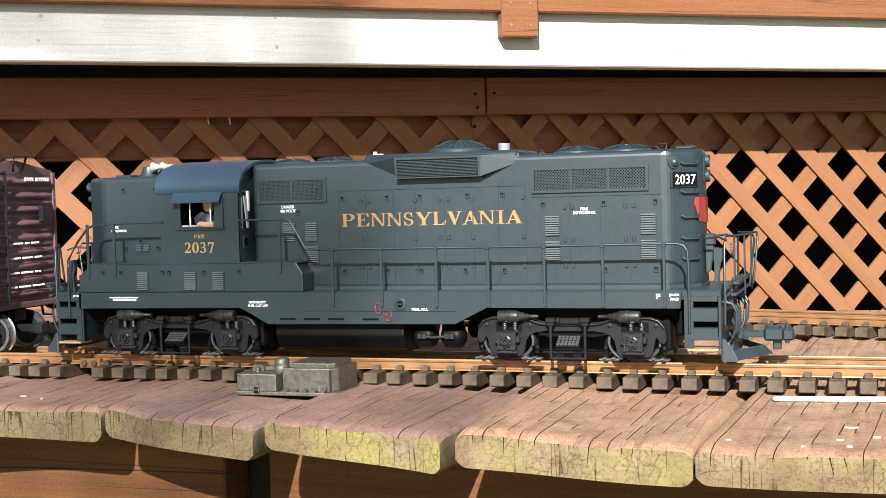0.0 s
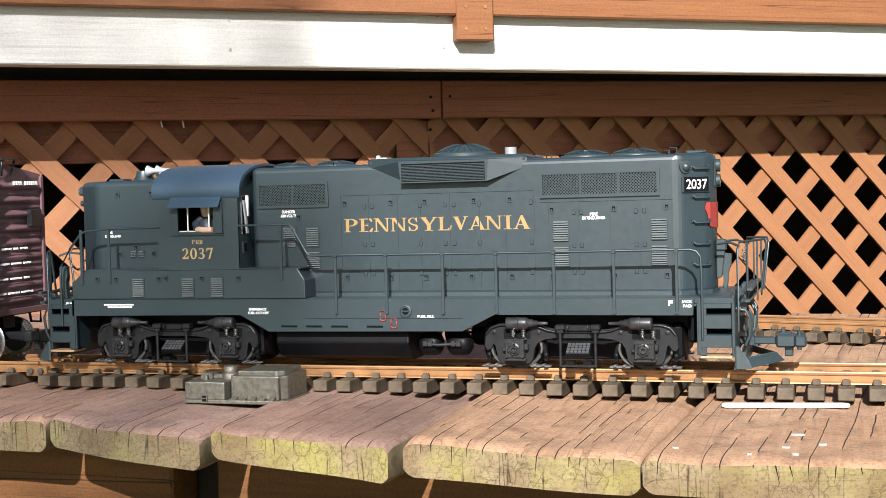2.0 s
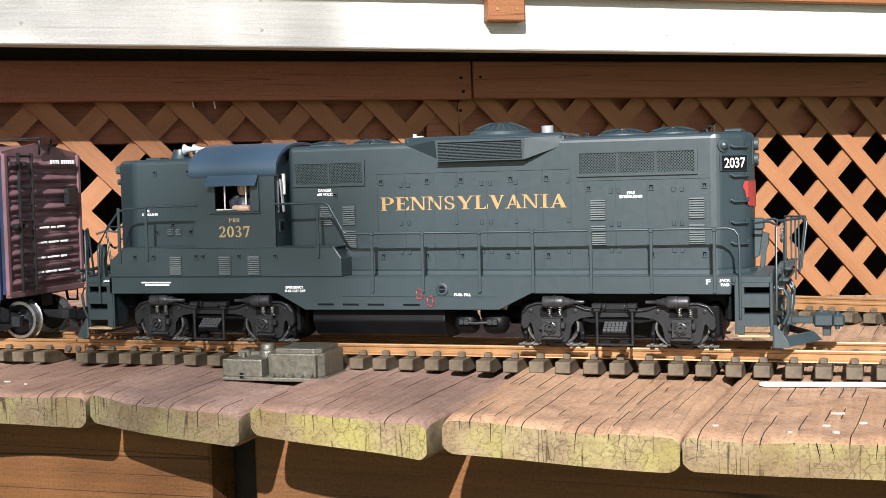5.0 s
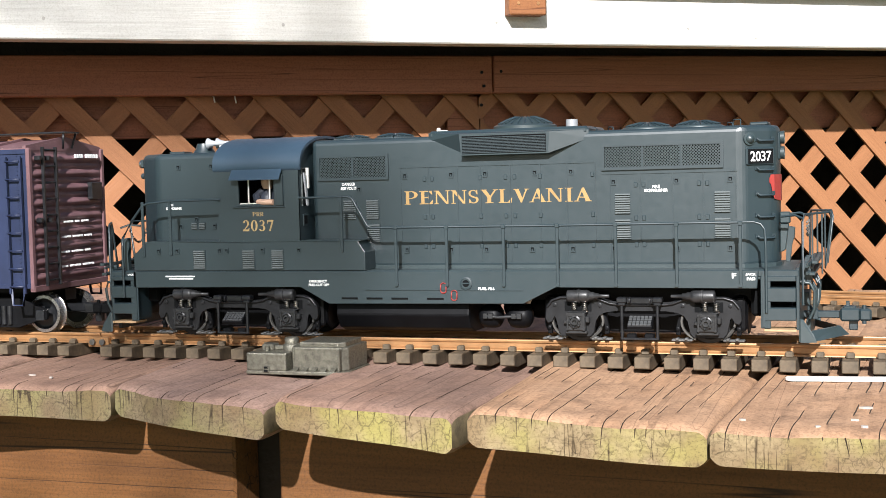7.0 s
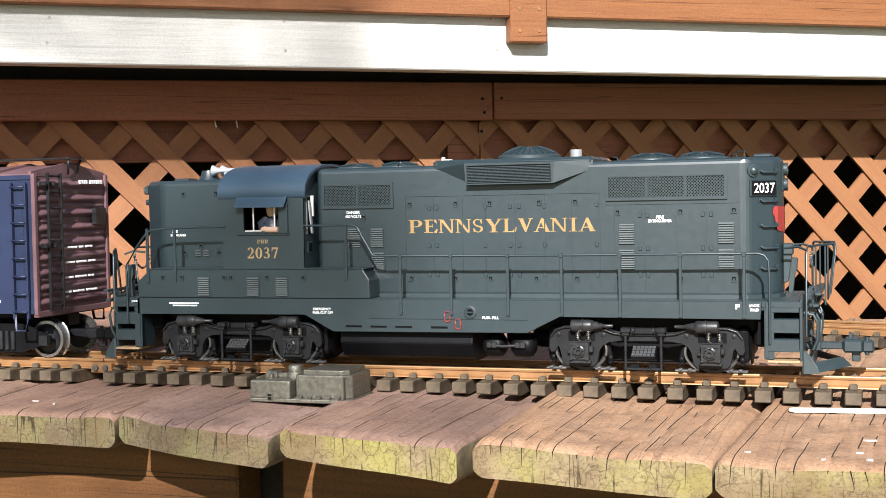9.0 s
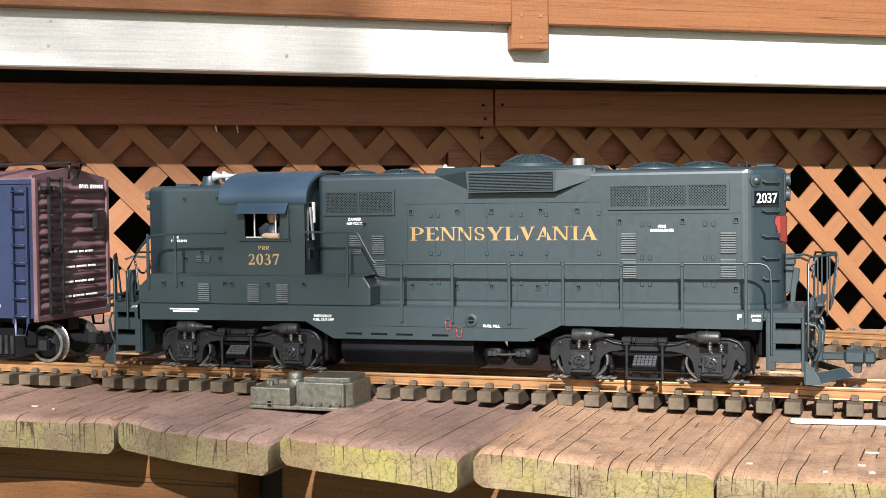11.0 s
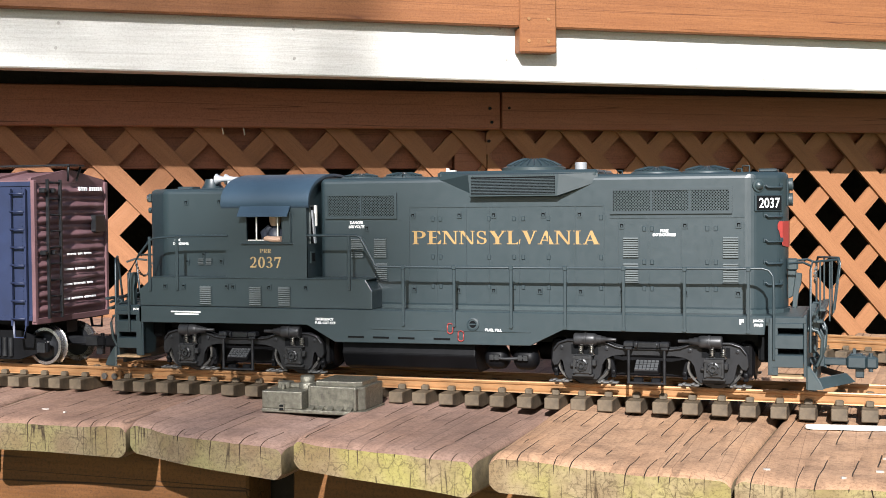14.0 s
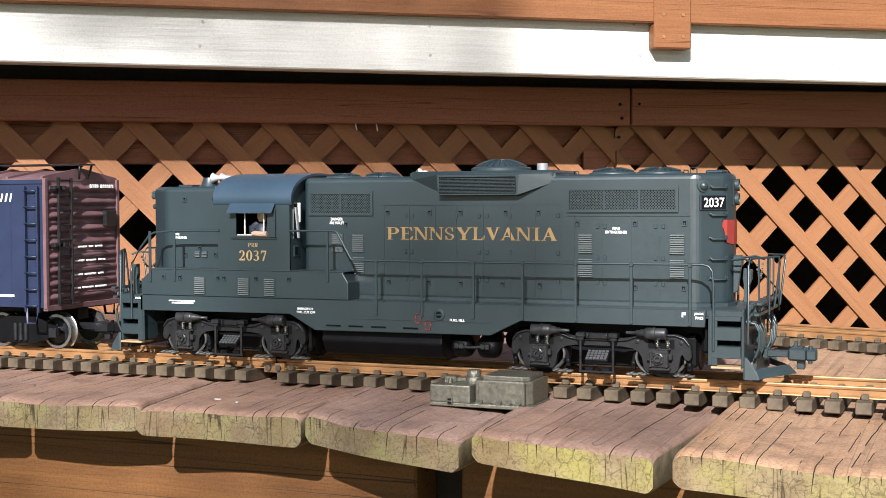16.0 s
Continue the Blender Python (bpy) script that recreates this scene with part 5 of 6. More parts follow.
def end_platform(loco, f):
    """Steps, pilot, end rails and coupler; f is +1 at the front and -1 at the rear."""
    x_in, x_out = 0.2490, 0.2715
    b = bm_new()
    y = SILL_Y
    box(b, min(f * 0.2460, f * 0.2735), max(f * 0.2460, f * 0.2735), -y + 0.002, y - 0.002, 0.0500, 0.0545, 0.0005)
    steps = part("end_platform", b, M_BODY, loco, "green end platform with corner steps")
    xa, xb = min(f * x_in, f * x_out), max(f * x_in, f * x_out)
    for s in (-1, 1):
        b = bm_new()
        box(b, min(f * x_in, f * (x_in + 0.0016)), max(f * x_in, f * (x_in + 0.0016)), min(s * y, s * 0.030), max(s * y, s * 0.030), 0.0150, 0.0540)
        part("side_plate", b, M_BODY, steps)
        for zt in (0.0424, 0.0284):
            b = bm_new()
            box(b, xa, xb, min(s * (y - 0.001), s * 0.034), max(s * (y - 0.001), s * 0.034), zt - 0.0012, zt, 0.0003)
            part("tread", b, M_BODY, steps)
        b = bm_new()
        box(b, min(f * 0.2478, f * 0.2545), max(f * 0.2478, f * 0.2545), min(s * 0.0517, s * 0.0500), max(s * 0.0517, s * 0.0500), 0.0140, 0.0505, 0.0003)
        part("side_strip", b, M_BODY, steps)
        for za, zb in ((0.0326, 0.0422), (0.0195, 0.0282), (0.0468, 0.0505)):
            b = bm_new()
            box(b, xa, xb, min(s * 0.0520, s * 0.0500), max(s * 0.0520, s * 0.0500), za, zb, 0.0004)
            part("riser", b, M_BODY, steps)
    for s in (-1, 1):
        b = bm_new()
        box(b, min(f * 0.2500, f * 0.2718), max(f * 0.2500, f * 0.2718), min(s * (y + 0.001), s * 0.036), max(s * (y + 0.001), s * 0.036), 0.0120, 0.0136, 0.0003)
        part("bottom_tread", b, M_TAN, steps, "worn tan bottom step")
    # Block added to close the view under the platform and keep it dark.
    b = bm_new()
    za = 0.0205 if f > 0 else 0.0280
    box(b, min(f * 0.2395, f * 0.2714), max(f * 0.2395, f * 0.2714), -0.0335, 0.0335, za, 0.0500, 0.002)
    part("platform_shade_block", b, M_DARK, loco, "near-black block added for the dark space under the platform")
    # pilot plate and plough
    b = bm_new()
    box(b, min(f * 0.2715, f * 0.2738), max(f * 0.2715, f * 0.2738), -0.050, 0.050, 0.0130, 0.0560, 0.0004)
    pl = part("pilot_plate", b, M_BODY, loco, "green pilot plate")
    b = bm_new()
    for s in (-1, 1):
        for vs in ([(f * 0.2745, s * 0.0515, 0.0045), (f * 0.2745, s * 0.0515, 0.0200), (f * 0.2760, s * 0.0505, 0.0205), (f * 0.2830, s * 0.0500, 0.0100), (f * 0.2850, s * 0.0500, 0.0045)],
                   [(f * 0.2790, s * 0.0510, 0.0040), (f * 0.3050, s * 0.0005, 0.0045), (f * 0.2990, s * 0.0005, 0.0105), (f * 0.2750, s * 0.0500, 0.0105)]):
            v = [b.verts.new(p) for p in vs]
            w = [b.verts.new((p[0] - f * 0.0012, p[1] - s * 0.0006, p[2] + 0.0004)) for p in vs]
            n = len(v)
            b.faces.new(v)
            b.faces.new(w[::-1])
            for k in range(n):
                b.faces.new((v[k], v[(k + 1) % n], w[(k + 1) % n], w[k]))
    box(b, min(f * 0.2770, f * 0.2800), max(f * 0.2770, f * 0.2800), -0.032, 0.032, 0.0050, 0.0180, 0.0005)
    part("plough", b, M_TRIM, pl, "blue-grey pilot plough")
    # end rails
    for s in (-1, 1):
        b = bm_new()
        ya, yb = s * 0.047, s * 0.014
        xo = f * 0.2760
        xi = f * 0.2940
        sweep(b, [(xo, ya, 0.0300), (xo, ya, 0.0875), (xo + f * 0.0012, ya - s * 0.003, 0.0925), (xi - f * 0.0012, yb + s * 0.003, 0.0932), (xi, yb, 0.0890), (xi - f * 0.004, yb, 0.0550)], 0.0009, 6)
        er = part("end_rail", b, M_BODY, loco, "bent green end railing")
        for yy in (s * 0.036, s * 0.025):
            b = bm_new()
            xm = xo + (xi - xo) * (abs(yy) - 0.047) / (0.014 - 0.047)
            box(b, xm - 0.0006, xm + 0.0006, yy - 0.0010, yy + 0.0010, 0.0500, 0.0922, 0.0003)
            part("stanchion", b, M_BODY, er)
        b = bm_new()
        sweep(b, [(f * 0.2600, s * 0.024, 0.0905), (f * 0.2700, s * 0.026, 0.0915), (xo, s * 0.030, 0.0890)], 0.0009, 5)
        part("cross_rail", b, M_BODY, er)
    for z, r in ((0.0610, 0.0012), (0.0560, 0.0012)):
        b = bm_new()
        sweep(b, [(f * 0.2790, -0.050, z - 0.004), (f * 0.2815, -0.020, z), (f * 0.2815, 0.020, z), (f * 0.2790, 0.050, z - 0.004)], r, 5)
        part("uncoupling_bar", b, M_TRIM, pl)
    for s in (-1, 1):
        for k, (yy, zz) in enumerate(((0.044, 0.046), (0.036, 0.045), (0.026, 0.044), (0.019, 0.046))):
            b = bm_new()
            sweep(b, [(f * 0.274, s * yy, zz), (f * 0.2805, s * yy, zz - 0.001), (f * 0.2835, s * (yy - 0.001), zz - 0.007), (f * 0.2830, s * (yy - 0.003), zz - 0.019), (f * 0.2800, s * (yy - 0.004), zz - 0.026)], 0.0011, 6)
            lathe(b, [(0.0022, 0), (0.0022, 0.0030)], (f * 0.2745 if f > 0 else f * 0.2745 - 0.003, s * yy, zz), "x", 8)
            part("air_hose", b, M_TRIM, pl, "grey-green air hose")
    for z, x0 in ((0.0505, 0.2800), (0.0585, 0.2818)):
        b = bm_new()
        box(b, min(f * x0, f * (x0 + 0.0042)), max(f * x0, f * (x0 + 0.0042)), -0.0475, 0.0475, z, z + 0.0022, 0.0004)
        part("footboard", b, M_TRIM, pl, "grey-green footboard across the pilot")
    for yy in (-0.040, -0.022, 0.022, 0.040):
        b = bm_new()
        box(b, min(f * 0.2735, f * 0.2812), max(f * 0.2735, f * 0.2812), yy - 0.0010, yy + 0.0010, 0.0440, 0.0590, 0.0003)
        part("bracket", b, M_BODY, pl)
    b = bm_new()
    box(b, min(f * 0.2735, f * 0.2785), max(f * 0.2735, f * 0.2785), -0.0120, 0.0120, 0.0260, 0.0360, 0.0006)
    part("coupler_pocket", b, M_TRIM, pl, "raised box round the coupler shank")
    # chain across the end
    b = bm_new()
    for k in range(14):
        a = -0.013 + 0.026 * k / 13
        lathe(b, [(0.0011, -0.0005), (0.0011, 0.0005)], (f * 0.2772, a, 0.0860 - 0.010 * (1 - (a / 0.013) ** 2)), "xyz"[k % 3], 6)
    tagged(part("safety_chain", b, M_WORN, loco, "small hanging safety chain"), kind="stuff")
    b = bm_new()
    prism(b, [(f * x, z) for x, z in ((0.2590, 0.0), (0.2625, 0.0), (0.2630, 0.0120), (0.2655, 0.0180), (0.2660, 0.0260), (0.2590, 0.0270), (0.2585, 0.0180), (0.2600, 0.0140))][::f], "y", 0.033 if f > 0 else -0.046, 0.039 if f > 0 else -0.041, 0.0005, 1)
    part("sand_filler", b, M_TRIM, loco, "", pose(0, 0, 0.0545))
    # coupler
    coupler(loco, f, 0.2720)


def coupler(loco, f, x):
    b = bm_new()
    def bx(a, c, *r):
        box(b, min(f * a, f * c), max(f * a, f * c), *r)
    bx(x, x + 0.030, -0.0038, 0.0038, 0.0165, 0.0215, 0.0006)
    bx(x + 0.027, x + 0.041, -0.0080, 0.0070, 0.0145, 0.0240, 0.0014)
    bx(x + 0.029, x + 0.038, -0.0060, 0.0050, 0.0236, 0.0252, 0.0006)
    bx(x + 0.040, x + 0.0485, -0.0095, -0.0040, 0.0150, 0.0236, 0.0014)
    bx(x + 0.040, x + 0.0470, 0.0030, 0.0080, 0.0155, 0.0232, 0.0012)
    lathe(b, [(0.0016, 0.0130), (0.0016, 0.0262)], (f * (x + 0.0435), -0.0068, 0), "z", 10)
    bx(x + 0.033, x + 0.039, -0.003, 0.003, 0.0078, 0.0148, 0.0006)
    bx(x + 0.031, x + 0.0335, -0.002, 0.002, 0.0240, 0.0285, 0.0003)
    bx(x + 0.008, x + 0.012, -0.0052, 0.0052, 0.0155, 0.0226, 0.0005)
    return part("coupler", b, M_BODY if f > 0 else M_BLACK, loco, "knuckle coupler")


WHEEL_R = 0.0165


def wheelset_bm(r=WHEEL_R):
    b = bm_new()
    for s in (-1, 1):
        prof = [(0.0, 0.0008), (0.0040, 0.0008), (0.0046, 0.0), (r * 0.60, 0.0014), (r * 0.80, 0.0012), (r * 0.84, 0.0), (r, 0.0002), (r, 0.0055), (r + 0.0022, 0.0068), (r + 0.0020, 0.0078), (r * 0.8, 0.0080), (0.0, 0.0080)]
        lathe(b, [(q, -h * s) for q, h in prof], (0, s * 0.0275, 0), "y", 28)
    lathe(b, [(0.0022, -0.0275), (0.0022, 0.0275)], (0, 0, 0), "y", 8)
    return b


SPIN = []


def loco_truck(loco, xc):
    b = bm_new()
    box(b, -0.020, 0.020, -0.018, 0.018, 0.020, 0.034, 0.001)
    box(b, -0.062, 0.062, -0.0165, 0.0165, 0.0060, 0.0300, 0.001)
    for s in (-1, 1):
        box(b, min(s * 0.0640, s * 0.0735), max(s * 0.0640, s * 0.0735), -0.0360, 0.0360, 0.0090, 0.0345, 0.003, 2)
        lathe(b, [(0.0, s * 0.0735), (0.0090, s * 0.0738), (0.0120, s * 0.0745), (0.0130, s * 0.0735)], (0, -0.0200, 0.0190), "x", 16)
    tr = part("truck", b, M_BLACK, loco, "black two-axle truck with worn edges", pose(xc, 0, 0))
    for s in (-1, 1):
        mm = pose(0, 0, 0) if s < 0 else pose(0, 0, 0, 0, 0, 180)
        b = bm_new()
        y0, y1 = -0.0435, -0.0385
        half = [(0.0180, 0.0300), (0.0240, 0.0312), (0.0300, 0.0338), (0.0380, 0.0350), (0.0600, 0.0350), (0.0672, 0.0322), (0.0706, 0.0262), (0.0714, 0.0185), (0.0695, 0.0150), (0.0660, 0.0160), (0.0645, 0.0215), (0.0624, 0.0190), (0.0612, 0.0085), (0.0585, 0.0054), (0.0372, 0.0054), (0.0346, 0.0085), (0.0338, 0.0175), (0.0312, 0.0215), (0.0265, 0.0240), (0.0180, 0.0246)]
        prof = half + [(-x, z) for x, z in half[::-1]]
        prism(b, prof, "y", y0, y1, 0.0006, 1)
        part("side_frame", b, M_TRUCK, tr, "", mm)
        b = bm_new()
        sweep(b, [(-0.0695, -0.0440, 0.0270), (-0.0655, -0.0444, 0.0322), (-0.0590, -0.0444, 0.0342), (-0.0390, -0.0444, 0.0342), (-0.0300, -0.0444, 0.0328), (-0.0230, -0.0444, 0.0300), (-0.0170, -0.0444, 0.0292), (0.0170, -0.0444, 0.0292), (0.0230, -0.0444, 0.0300), (0.0300, -0.0444, 0.0328), (0.0390, -0.0444, 0.0342), (0.0590, -0.0444, 0.0342), (0.0655, -0.0444, 0.0322), (0.0695, -0.0440, 0.0270)], 0.0009, 6)
        part("frame_rib", b, M_BLACK2, tr, "", mm)
        for x in (-0.0300, 0.0300, -0.0635, 0.0635):
            b = bm_new()
            lathe(b, [(0.0015, 0), (0.0015, -0.0008), (0.0007, -0.0010)], (x, -0.0435, 0.0288), "y", 8)
            part("bolt", b, M_BLACK2, tr, "", mm)
        for dx in (-0.0473, 0.0473):
            u = 1 if dx < 0 else -1
            b = bm_new()
            rings = [(0.0030, -0.0062), (0.0044, -0.0056), (0.0046, -0.0048), (0.0046, 0.0020), (0.0053, 0.0022), (0.0053, 0.0036), (0.0047, 0.0038), (0.0047, 0.0086), (0.0040, 0.0104), (0.0030, 0.0110), (0.0030, 0.0138), (0.0022, 0.0142), (0.0022, 0.0170), (0.0014, 0.0174), (0.0012, 0.0250)]
            lathe(b, [(r, u * h) for r, h in rings], (dx, -0.0475, 0.0357), "x", 16)
            part("brake_cylinder", b, M_JOURNAL, tr, "dull grey-black brake cylinder", mm)
            b = bm_new()
            box(b, dx - 0.0068, dx + 0.0072, -0.0485, -0.0400, 0.0100, 0.0236, 0.0010)
            lathe(b, [(0.0046, 0), (0.0046, -0.0012), (0.0036, -0.0016), (0.0034, -0.0008), (0.0024, -0.0008), (0.0024, -0.0026), (0.0015, -0.0026), (0.0014, -0.0006), (0.0, -0.0006)], (dx - 0.0004, -0.0483, 0.0168), "y", 16)
            for q in range(6):
                a = q * math.pi / 3 + 0.3
                lathe(b, [(0.0008, 0), (0.0008, -0.0022), (0.0004, -0.0024)], (dx - 0.0004 + 0.0040 * math.cos(a), -0.0483, 0.0168 + 0.0040 * math.sin(a)), "y", 6)
            for ex, ez in ((-0.0058, 0.0222), (0.0060, 0.0222), (-0.0058, 0.0114), (0.0060, 0.0114)):
                lathe(b, [(0.0010, 0), (0.0010, -0.0014)], (dx + ex, -0.0484, ez), "y", 6)
            part("journal_box", b, M_JOURNAL, tr, "", mm)
            b = bm_new()
            prism(b, [(dx - 0.0066, 0.0104), (dx - 0.0052, 0.0104), (dx - 0.0052, 0.0212), (dx + 0.0056, 0.0212), (dx + 0.0056, 0.0104), (dx + 0.0070, 0.0104), (dx + 0.0070, 0.0234), (dx - 0.0066, 0.0234)], "y", -0.0492, -0.0480, 0.0002, 1)
            part("cover_rim", b, M_JOURNAL, tr, "", mm)
            b = bm_new()
            box(b, dx + 0.0070, dx + 0.0100, -0.0482, -0.0430, 0.0160, 0.0206, 0.0006)
            part("side_lug", b, M_JOURNAL, tr, "", mm)
            b = bm_new()
            box(b, dx - 0.0092, dx - 0.0066, -0.0474, -0.0430, 0.0150, 0.0176, 0.0005)
            part("side_lug", b, M_JOURNAL, tr, "", mm)
            b = bm_new()
            box(b, dx - 0.0080, dx + 0.0082, -0.0474, -0.0400, 0.0078, 0.0102, 0.0006)
            part("journal_base", b, M_JOURNAL, tr, "", mm)
            b = bm_new()
            box(b, dx - 0.0060, dx + 0.0086, -0.0484, -0.0420, 0.0234, 0.0243, 0.0003)
            part("spring_seat", b, M_JOURNAL, tr, "", mm)
            # Near-black panel on the frame stands in for a shaded spring window.
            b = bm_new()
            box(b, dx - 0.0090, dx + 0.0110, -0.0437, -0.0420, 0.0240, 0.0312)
            part("spring_shade", b, M_DARK, tr, "", mm)
            for ex in (-0.0014, 0.0064):
                b = bm_new()
                pts = []
                for k in range(25):
                    a = k * 2 * math.pi / 6
                    pts.append((dx + ex + 0.0018 * math.cos(a), -0.0460 + 0.0018 * math.sin(a), 0.0243 + 0.0066 * k / 24))
                sweep(b, pts, 0.0006, 4)
                part("coil_spring", b, M_STEEL, tr, "bright coil spring", mm)
            for sg in (-1, 1):
                b = bm_new()
                arc = [(-62 + 8 * k) * math.pi / 180 for k in range(12)]
                sweep(b, [(dx + sg * 0.0188 * math.cos(a), -0.0405, 0.0168 + 0.0140 * math.sin(a)) for a in arc], 0.0011, 5)
                part("brake_shoe", b, M_WORN, tr, "worn curved brake shoe", mm)
                b = bm_new()
                prism(b, [(dx + sg * 0.0196, 0.0070), (dx + sg * 0.0230, 0.0072), (dx + sg * 0.0232, 0.0120), (dx + sg * 0.0218, 0.0180), (dx + sg * 0.0196, 0.0215), (dx + sg * 0.0186, 0.0195), (dx + sg * 0.0204, 0.0130)], "y", -0.0398, -0.0365, 0.0004, 1)
                lathe(b, [(0.0016, 0), (0.0016, -0.0012), (0.0008, -0.0015)], (dx + sg * 0.0215, -0.0398, 0.0115), "y", 8)
                part("brake_hanger", b, M_BLACK, tr, "", mm)
                b = bm_new()
                box(b, dx + sg * 0.0182 - 0.0076, dx + sg * 0.0182 + 0.0076, -0.0455, -0.0385, 0.0032, 0.0046, 0.0006)
                for o in (-0.0036, 0.0028):
                    box(b, dx + sg * 0.0178 + o - 0.0012, dx + sg * 0.0178 + o + 0.0012, -0.0466, -0.0400, 0.0042, 0.0056, 0.0004)
                part("slide_shoe", b, M_SHOE, tr, "worn grey shoe near the rail", mm)
        # hanger with step in the middle
        b = bm_new()
        for x in (-0.0128, 0.0128):
            sweep(b, [(x, -0.0500, 0.0340), (x, -0.0500, 0.0052)], 0.0012, 6)
            box(b, x - 0.0036, x + 0.0036, -0.0520, -0.0440, 0.0312, 0.0350, 0.0008)
            box(b, x - 0.0026, x + 0.0026, -0.0516, -0.0480, 0.0290, 0.0314, 0.0006)
            u = 1 if x < 0 else -1
            lathe(b, [(0.0026, 0), (0.0026, u * 0.0010), (0.0013, u * 0.0012)], (x + u * 0.0050, -0.0470, 0.0325), "x", 8)
        box(b, -0.0140, 0.0140, -0.0510, -0.0490, 0.0044, 0.0060, 0.0004)
        box(b, -0.0100, 0.0100, -0.0470, -0.0435, 0.0300, 0.0345, 0.0006)
        hg = part("spring_hanger", b, M_BLACK2, tr, "", mm)
        b = bm_new()
        prism(b, [(-0.0520, 0.0146), (-0.0430, 0.0208), (-0.0415, 0.0208), (-0.0415, 0.0110), (-0.0512, 0.0122)], "x", -0.0090, 0.0090, 0.0004, 1)
        prism(b, [(-0.0490, 0.0050), (-0.0430, 0.0050), (-0.0430, 0.0085), (-0.0490, 0.0085)], "x", -0.0098, -0.0030, 0.0006, 1)
        prism(b, [(-0.0490, 0.0050), (-0.0430, 0.0050), (-0.0430, 0.0085), (-0.0490, 0.0085)], "x", 0.0030, 0.0098, 0.0006, 1)
        stp = part("step_block", b, M_BLACK, tr, "", mm)
        b = bm_new()
        for r in range(4):
            for c in range(6):
                t0, t1 = (r + 0.12) / 4, (r + 0.88) / 4
                xa = -0.0083 + c * 0.00280
                p0 = Vector((xa, -0.0520 + 0.0090 * t0, 0.0147 + 0.0062 * t0))
                p1 = Vector((xa, -0.0520 + 0.0090 * t1, 0.0147 + 0.0062 * t1))
                q = Vector((0.0023, 0, 0))
                nrm = Vector((0, -0.00028, 0.00041))
                vs = [b.verts.new(v) for v in (p0 + nrm, p0 + q + nrm, p1 + q + nrm, p1 + nrm, p0, p0 + q, p1 + q, p1)]
                for fc in ((0, 1, 2, 3), (0, 4, 5, 1), (1, 5, 6, 2), (2, 6, 7, 3), (3, 7, 4, 0)):
                    b.faces.new([vs[i] for i in fc])
        tagged(part("tread_pattern", b, M_TREAD, tr, "", mm), kind="stuff")
    ws = None
    for dx in (-0.0473, 0.0473):
        if ws is None:
            ws = part("wheelset", wheelset_bm(), M_BLACK2, tr, "dark steel wheelset")
            ob = ws
        else:
            ob = again(ws, tr, pose(0, 0, 0))
        ob.matrix_basis = pose(dx, 0, WHEEL_R)
        SPIN.append((ob, dx, WHEEL_R))
    return tr


def build_loco():
    loco = thing("model_locomotive", "dark green model diesel locomotive with gold lettering on brass track", "model locomotive")
    underframe(loco)
    hood(loco)
    cab(loco)
    handrails(loco)
    end_platform(loco, 1)
    end_platform(loco, -1)
    loco_truck(loco, -0.1629)
    loco_truck(loco, 0.1629)
    return loco


M_TREAD = plain("worn_tread", (0.075, 0.078, 0.08), 0.5, 0.2, 0.2, 120, 0)
M_FLAKE = plain("pale_chip", (0.36, 0.31, 0.27), 0.7, 0, 0.2, 80, 0)
M_CREAM2 = plain("pale_grey", (0.30, 0.31, 0.32), 0.45, 0.2, 0.15, 80, 0)
M_GOLD2 = plain("pale_gold_print", (0.36, 0.25, 0.11), 0.5, 0, 0.12, 80, 0)
M_SLATE = plain("slate_plastic", (0.030, 0.036, 0.050), 0.45, 0, 0.2, 200, 0)
M_SKIN = plain("figurine_plastic", (0.55, 0.36, 0.26), 0.5, 0, 0.1, 80, 0)
M_TAN = plain("worn_tan_step", (0.36, 0.24, 0.13), 0.6, 0, 0.25, 120, 0.1, 0.0002)
M_BLACK2 = plain("dusty_black", (0.012, 0.0128, 0.0145), 0.33, 0, 0.45, 160, 0.15, 0.0002, 0.45)


